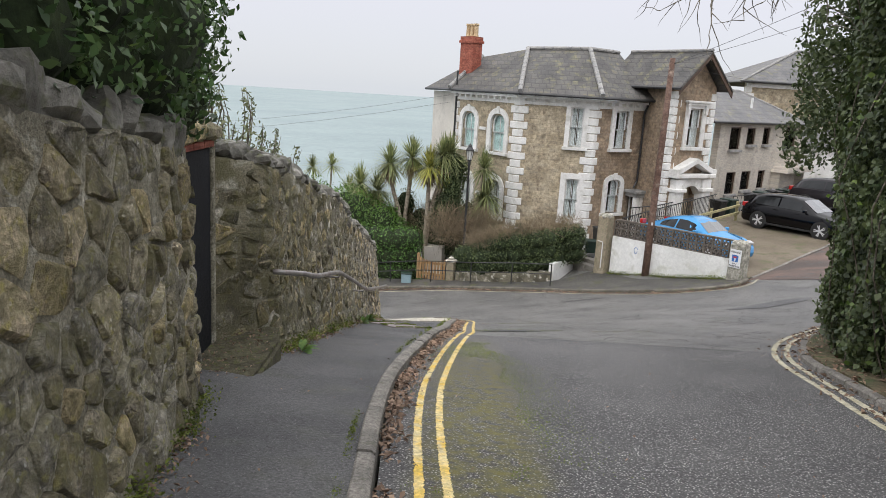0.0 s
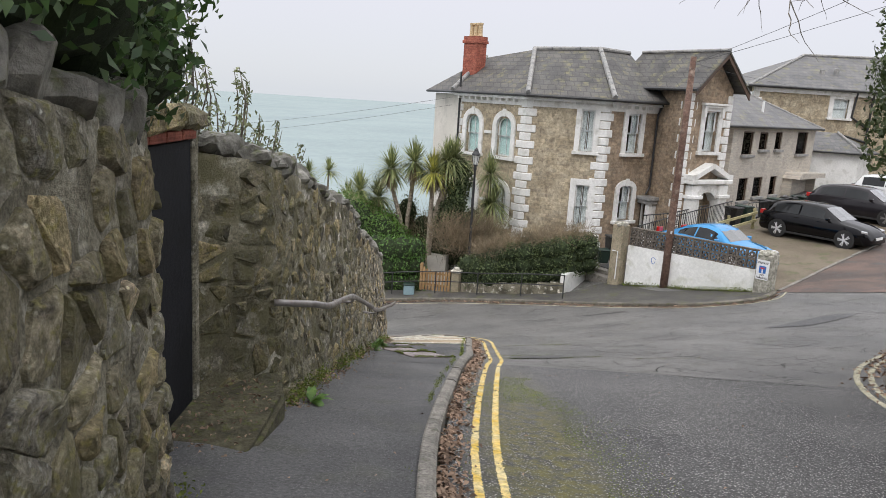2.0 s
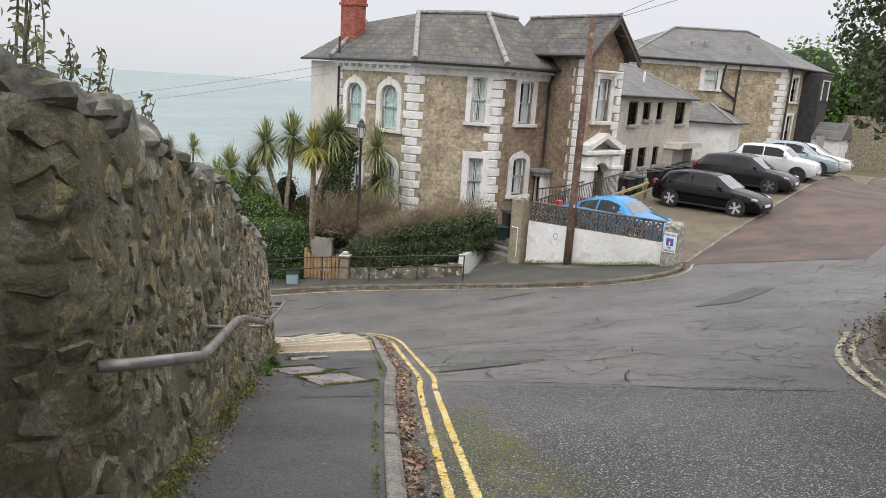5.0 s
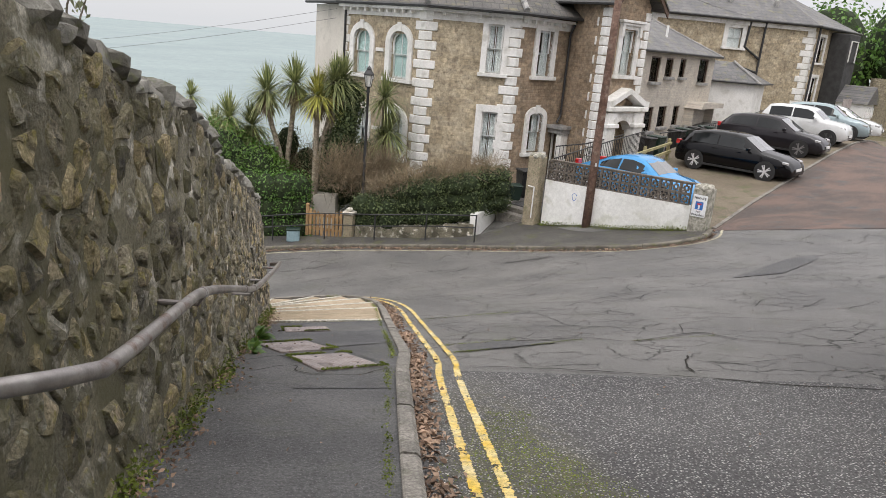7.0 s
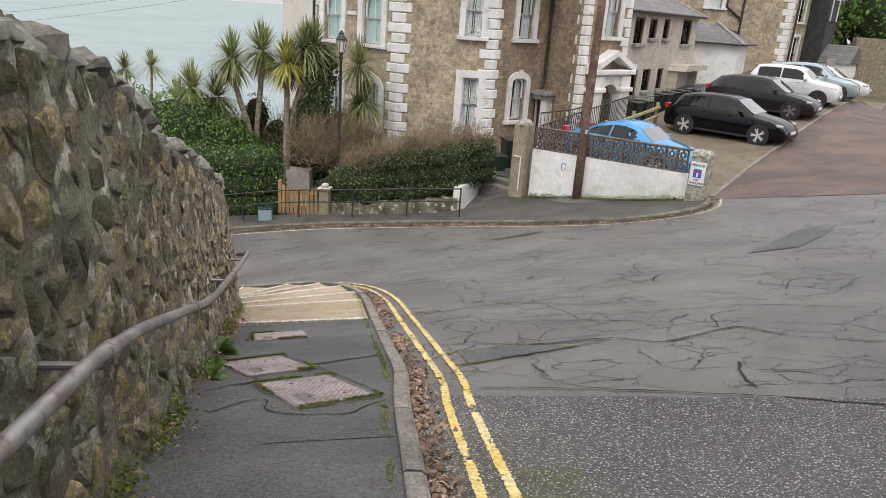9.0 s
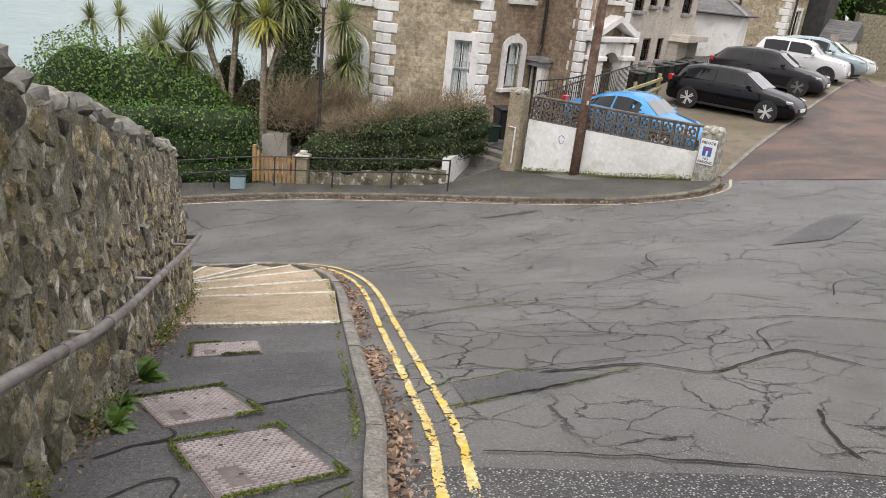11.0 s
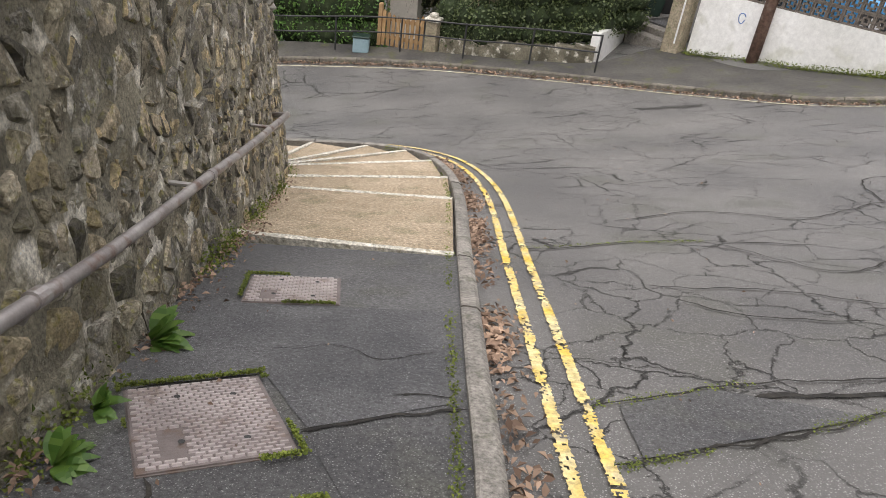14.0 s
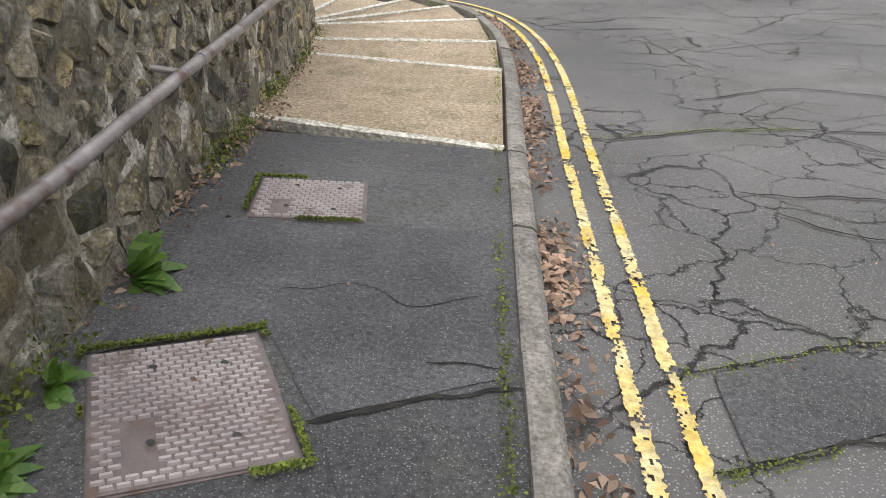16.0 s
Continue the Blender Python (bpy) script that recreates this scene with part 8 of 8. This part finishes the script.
litter("weeds_white_wall", "moss and weeds at the foot of the white wall", M_MOSS, P, 0.05, 0.6, jitter=0.8, category="weeds")


def rosette(x, y, r, n, label):
    """A dock-like plant: long curved leaves from one root."""
    t = thing("weed", label, "weed", (x, y, land(x, y) + 0.09))
    V = []
    for _ in range(n):
        a, L = RNG.uniform(-1.2, 2.0), r * RNG.uniform(0.6, 1.1)
        el = RNG.uniform(0.2, 1.2)
        d = np.array([math.cos(a) * math.cos(el), math.sin(a) * math.cos(el), math.sin(el)])
        s = np.array([-math.sin(a), math.cos(a), 0])
        steps_ = (0, 0.12, 0.28, 0.45, 0.62, 0.8, 0.93, 1.0)
        pts = [d * L * f - np.array([0, 0, 0.6 * L * f * f * math.cos(el)]) for f in steps_]
        ws = [0.003 + 0.125 * L * math.sin(math.pi * min(1.0, max(0.0, f - 0.08) / 0.92) ** 0.8) for f in steps_]
        for i in range(7):
            V.append([pts[i] - s * ws[i], pts[i] + s * ws[i], pts[i + 1] + s * ws[i + 1], pts[i + 1] - s * ws[i + 1]])
    part_of("leaves", quads_mesh("leaves", np.array(V)), M_BUSH, t)


rosette(-1.42, 12.35, 0.27, 22, "broad-leaved green dock weed at the wall's foot")
rosette(-1.4, 11.75, 0.14, 26, "small bright green weed beside the iron cover")
rosette(-1.38, 11.4, 0.17, 34, "leafy green weed at the wall's foot")
rosette(-1.42, 6.9, 0.2, 14, "green weed beside the doorstep")


# ---- the stones of the rubble walls, last ----
random.seed(77)


def clip_cell(poly, nx, nz, d):
    """The part of a convex outline on the near side of the line n . p = d."""
    out = []
    for (ax, az), (bx, bz) in zip(poly, poly[1:] + poly[:1]):
        fa, fb = ax * nx + az * nz - d, bx * nx + bz * nz - d
        if fa <= 0:
            out.append((ax, az))
        if fa * fb < 0:
            k = fa / (fa - fb)
            out.append((ax + (bx - ax) * k, az + (bz - az) * k))
    return out


def cells(sites, reach=0.62):
    """Fitted outlines round scattered sites, each about its own site."""
    grid = collections.defaultdict(list)
    for p in sites:
        grid[int(p[0] / reach), int(p[1] / reach)].append(p)
    for p in sites:
        gx, gz = int(p[0] / reach), int(p[1] / reach)
        poly = [(-0.35, -0.3), (0.35, -0.3), (0.35, 0.3), (-0.35, 0.3)]
        for i, j in itertools.product((-1, 0, 1), (-1, 0, 1)):
            for q in grid[gx + i, gz + j]:
                dx, dz = q[0] - p[0], q[1] - p[1]
                if q is not p and abs(dx) < reach and abs(dz) < reach:
                    poly = clip_cell(poly, dx, dz, (dx * dx + dz * dz) / 2)
                    if len(poly) < 3:
                        break
        yield p, poly


def lay(wall, line, top, near, s0, s1, sizes, joint, relief):
    """Fill a wall's face with fitted rubble; the stones of the near stretch of y are objects of their own."""
    arc = arc_of(line)
    sites, level = [], -0.12
    while level < 3.0:
        s = s0 + random.uniform(0, 0.2)
        rise = random.uniform(*sizes)
        while s < s1:
            h = rise * random.uniform(0.8, 1.2)
            w = h * random.uniform(0.75, 2.3)
            sites.append((s + w / 2, level + h / 2 + 0.05 * noise.noise(Vector((s, level, 3))) + random.uniform(-0.42, 0.42) * h))
            s += w
        level += rise * 0.95
    V, F, count = [], [], 0
    for (s, lv), poly in cells(sites):
        poly = clip_cell(poly, 1, 0, s1 + 0.05 - s) if len(poly) > 2 else poly
        if len(poly) < 3 or random.random() < 0.015:
            continue
        y = float(np.interp(s, arc, [p.y for p in line]))
        zt = interp(y, *top)
        base = face_point(line, arc, s, 0, top)[3]
        if base + lv + 0.03 > zt:
            continue
        p, t, out, base = face_point(line, arc, s, base + lv, top)
        up = face_point(line, arc, s, base + lv + 0.1, top)[0] - face_point(line, arc, s, base + lv - 0.1, top)[0]
        up.normalize()
        cx, cz = sum(q[0] for q in poly) / len(poly), sum(q[1] for q in poly) / len(poly)
        # corners cut once, then drawn in by the joint
        ring = []
        for a, b in zip(poly, poly[1:] + poly[:1]):
            if math.dist(a, b) < 0.02:
                ring.append(a)
                continue
            for k in (random.uniform(0.07, 0.18), random.uniform(0.82, 0.93)):
                ring.append((a[0] + (b[0] - a[0]) * k, a[1] + (b[1] - a[1]) * k))
        gap = joint * random.uniform(0.5, 1.5)
        edge_ring = []
        for x, z in ring:
            d = math.hypot(x - cx, z - cz)
            k = max(0.35, 1 - gap / max(d, 0.02)) * random.uniform(0.95, 1.02)
            edge_ring.append((cx + (x - cx) * k, min(cz + (z - cz) * k, zt - base - lv - 0.005)))
        n = len(edge_ring)
        proud = random.uniform(*relief)
        sx, sz = random.uniform(-0.12, 0.12), random.uniform(-0.14, 0.14)
        v = [(x, -0.035, z) for x, z in edge_ring]
        v += [(cx + (x - cx) * 0.96, proud * 0.45 + random.uniform(-0.008, 0.006), cz + (z - cz) * 0.96) for x, z in edge_ring]
        for f_, lift in ((random.uniform(0.7, 0.86), 1.0), (0.4, 1.1)):
            v += [(cx + (x - cx) * f_, proud * lift + sx * x + sz * z + random.uniform(-0.006, 0.006), cz + (z - cz) * f_) for x, z in edge_ring]
        v.append((cx, proud * 1.1 + random.uniform(-0.006, 0.006), cz))
        f = []
        for r in range(3):
            f += [(r * n + k, r * n + (k + 1) % n, (r + 1) * n + (k + 1) % n, (r + 1) * n + k) for k in range(n)]
        f += [(3 * n + k, 3 * n + (k + 1) % n, 4 * n) for k in range(n)]
        m = Matrix.Identity(4)
        m.col[0][:3], m.col[1][:3], m.col[2][:3], m.col[3][:3] = t, out, up, p
        if near[0] < y < near[1] and near[2] < lv < near[3] and count < 300:
            me = raw("stone", v, [q[::-1] for q in f])
            for q in me.polygons:
                q.use_smooth = True
            me.set_sharp_from_angle(angle=0.5)
            me.materials.append(M_STONE)
            part_of("stone", me, None, wall, "", m)
            count += 1
        else:
            base_i = len(V)
            V += [m @ Vector(q) for q in v]
            F += [tuple(i + base_i for i in q[::-1]) for q in f]
    me = raw("rubble_stones", V, F)
    for p in me.polygons:
        p.use_smooth = True
    me.set_sharp_from_angle(angle=0.5)
    ob = part_of("rubble_stones", me, M_STONE_I, wall)
    ob["kind"] = "stuff"


lay(wall_a, WALLBASE_A, TOP_A, (1.6, 5.6, -0.2, 3.0), arc_of(WALLBASE_A)[-1] - 6.5, arc_of(WALLBASE_A)[-1] - 0.08, (0.13, 0.25), 0.016, (0.016, 0.036))
lay(wall_b, WALLBASE_B, TOP_B, (8.2, 12.5, -0.2, 1.9), 0.05, 17.5, (0.09, 0.19), 0.021, (0.012, 0.03))


def boulder(seed):
    bm = bmesh.new()
    bmesh.ops.create_icosphere(bm, subdivisions=2, radius=0.5)
    rnd = random.Random(seed)
    planes = [(Vector((rnd.gauss(0, 1), rnd.gauss(0, 1), rnd.gauss(0, 1))).normalized(), rnd.uniform(0.26, 0.4)) for _ in range(9)]
    for v in bm.verts:
        for nrm, d in planes:
            v.co -= nrm * max(0.0, v.co.dot(nrm) - d)
        v.co *= 1.15 + 0.16 * noise.noise(v.co * 5 + Vector((seed * 7.3, 0, 0)))
    me = bpy.data.meshes.new("cap_stone")
    bm.to_mesh(me)
    bm.free()
    for p in me.polygons:
        p.use_smooth = True
    me.set_sharp_from_angle(angle=0.45)
    me.materials.append(M_LICHEN)
    return me


BOULDERS = [boulder(k) for k in range(9)]


def cap(wall, line, top, s0, s1, size, back):
    arc = arc_of(line)
    s = s0
    while s < s1:
        y = float(np.interp(s, arc, [p.y for p in line]))
        zt = interp(y, *top)
        p, t, out, base = face_point(line, arc, s, zt, top)
        w, h = random.uniform(*size), random.uniform(size[0] * 0.8, size[1])
        rz = math.degrees(math.atan2(t.y, t.x)) + random.uniform(-14, 14)
        for row, off in ((0, 0.1), (1, back)):
            m = Matrix.Translation(p - out * off + Vector((0, 0, h * 0.16 + 0.03 * row))) @ pose(0, 0, 0, random.uniform(-12, 12), random.uniform(-14, 14), rz) @ Matrix.Diagonal((w * 1.15, 0.3, h, 1))
            part_of("cap_stone", random.choice(BOULDERS), None, wall, "", m)
        s += w * 0.82


cap(wall_a, WALLBASE_A, TOP_A, arc_of(WALLBASE_A)[-1] - 5.5, arc_of(WALLBASE_A)[-1], (0.2, 0.36), 0.3)
cap(wall_b, WALLBASE_B, TOP_B, 0.1, 16.5, (0.12, 0.27), 0.28)

# stone lintel over the gate on a course of red bricks
lintel = thing("stone_lintel", "rough brown stone lintel over the gate on red bricks", "lintel", (-2.1, 5.6, 0.83), kind="structure")
for k in range(5):
    part("brick", boxed(-0.06, -0.62 + 0.24 * k, 0.0, 0.05, -0.39 + 0.24 * k, 0.06, 0.006), M_BRICK, lintel)
for y0, y1, h in ((-0.72, -0.2, 0.2), (-0.19, 0.3, 0.16), (0.31, 0.72, 0.13)):
    bm = boxed(-0.2, y0, 0.062, 0.09, y1, 0.062 + h, 0.03)
    bmesh.ops.subdivide_edges(bm, edges=bm.edges, cuts=2, use_grid_fill=True)
    for v in bm.verts:
        v.co += Vector((0.03, 0.03, 0.045)) * noise.noise(v.co * 7)
    part("lintel_stone", bm, M_STONE, lintel)
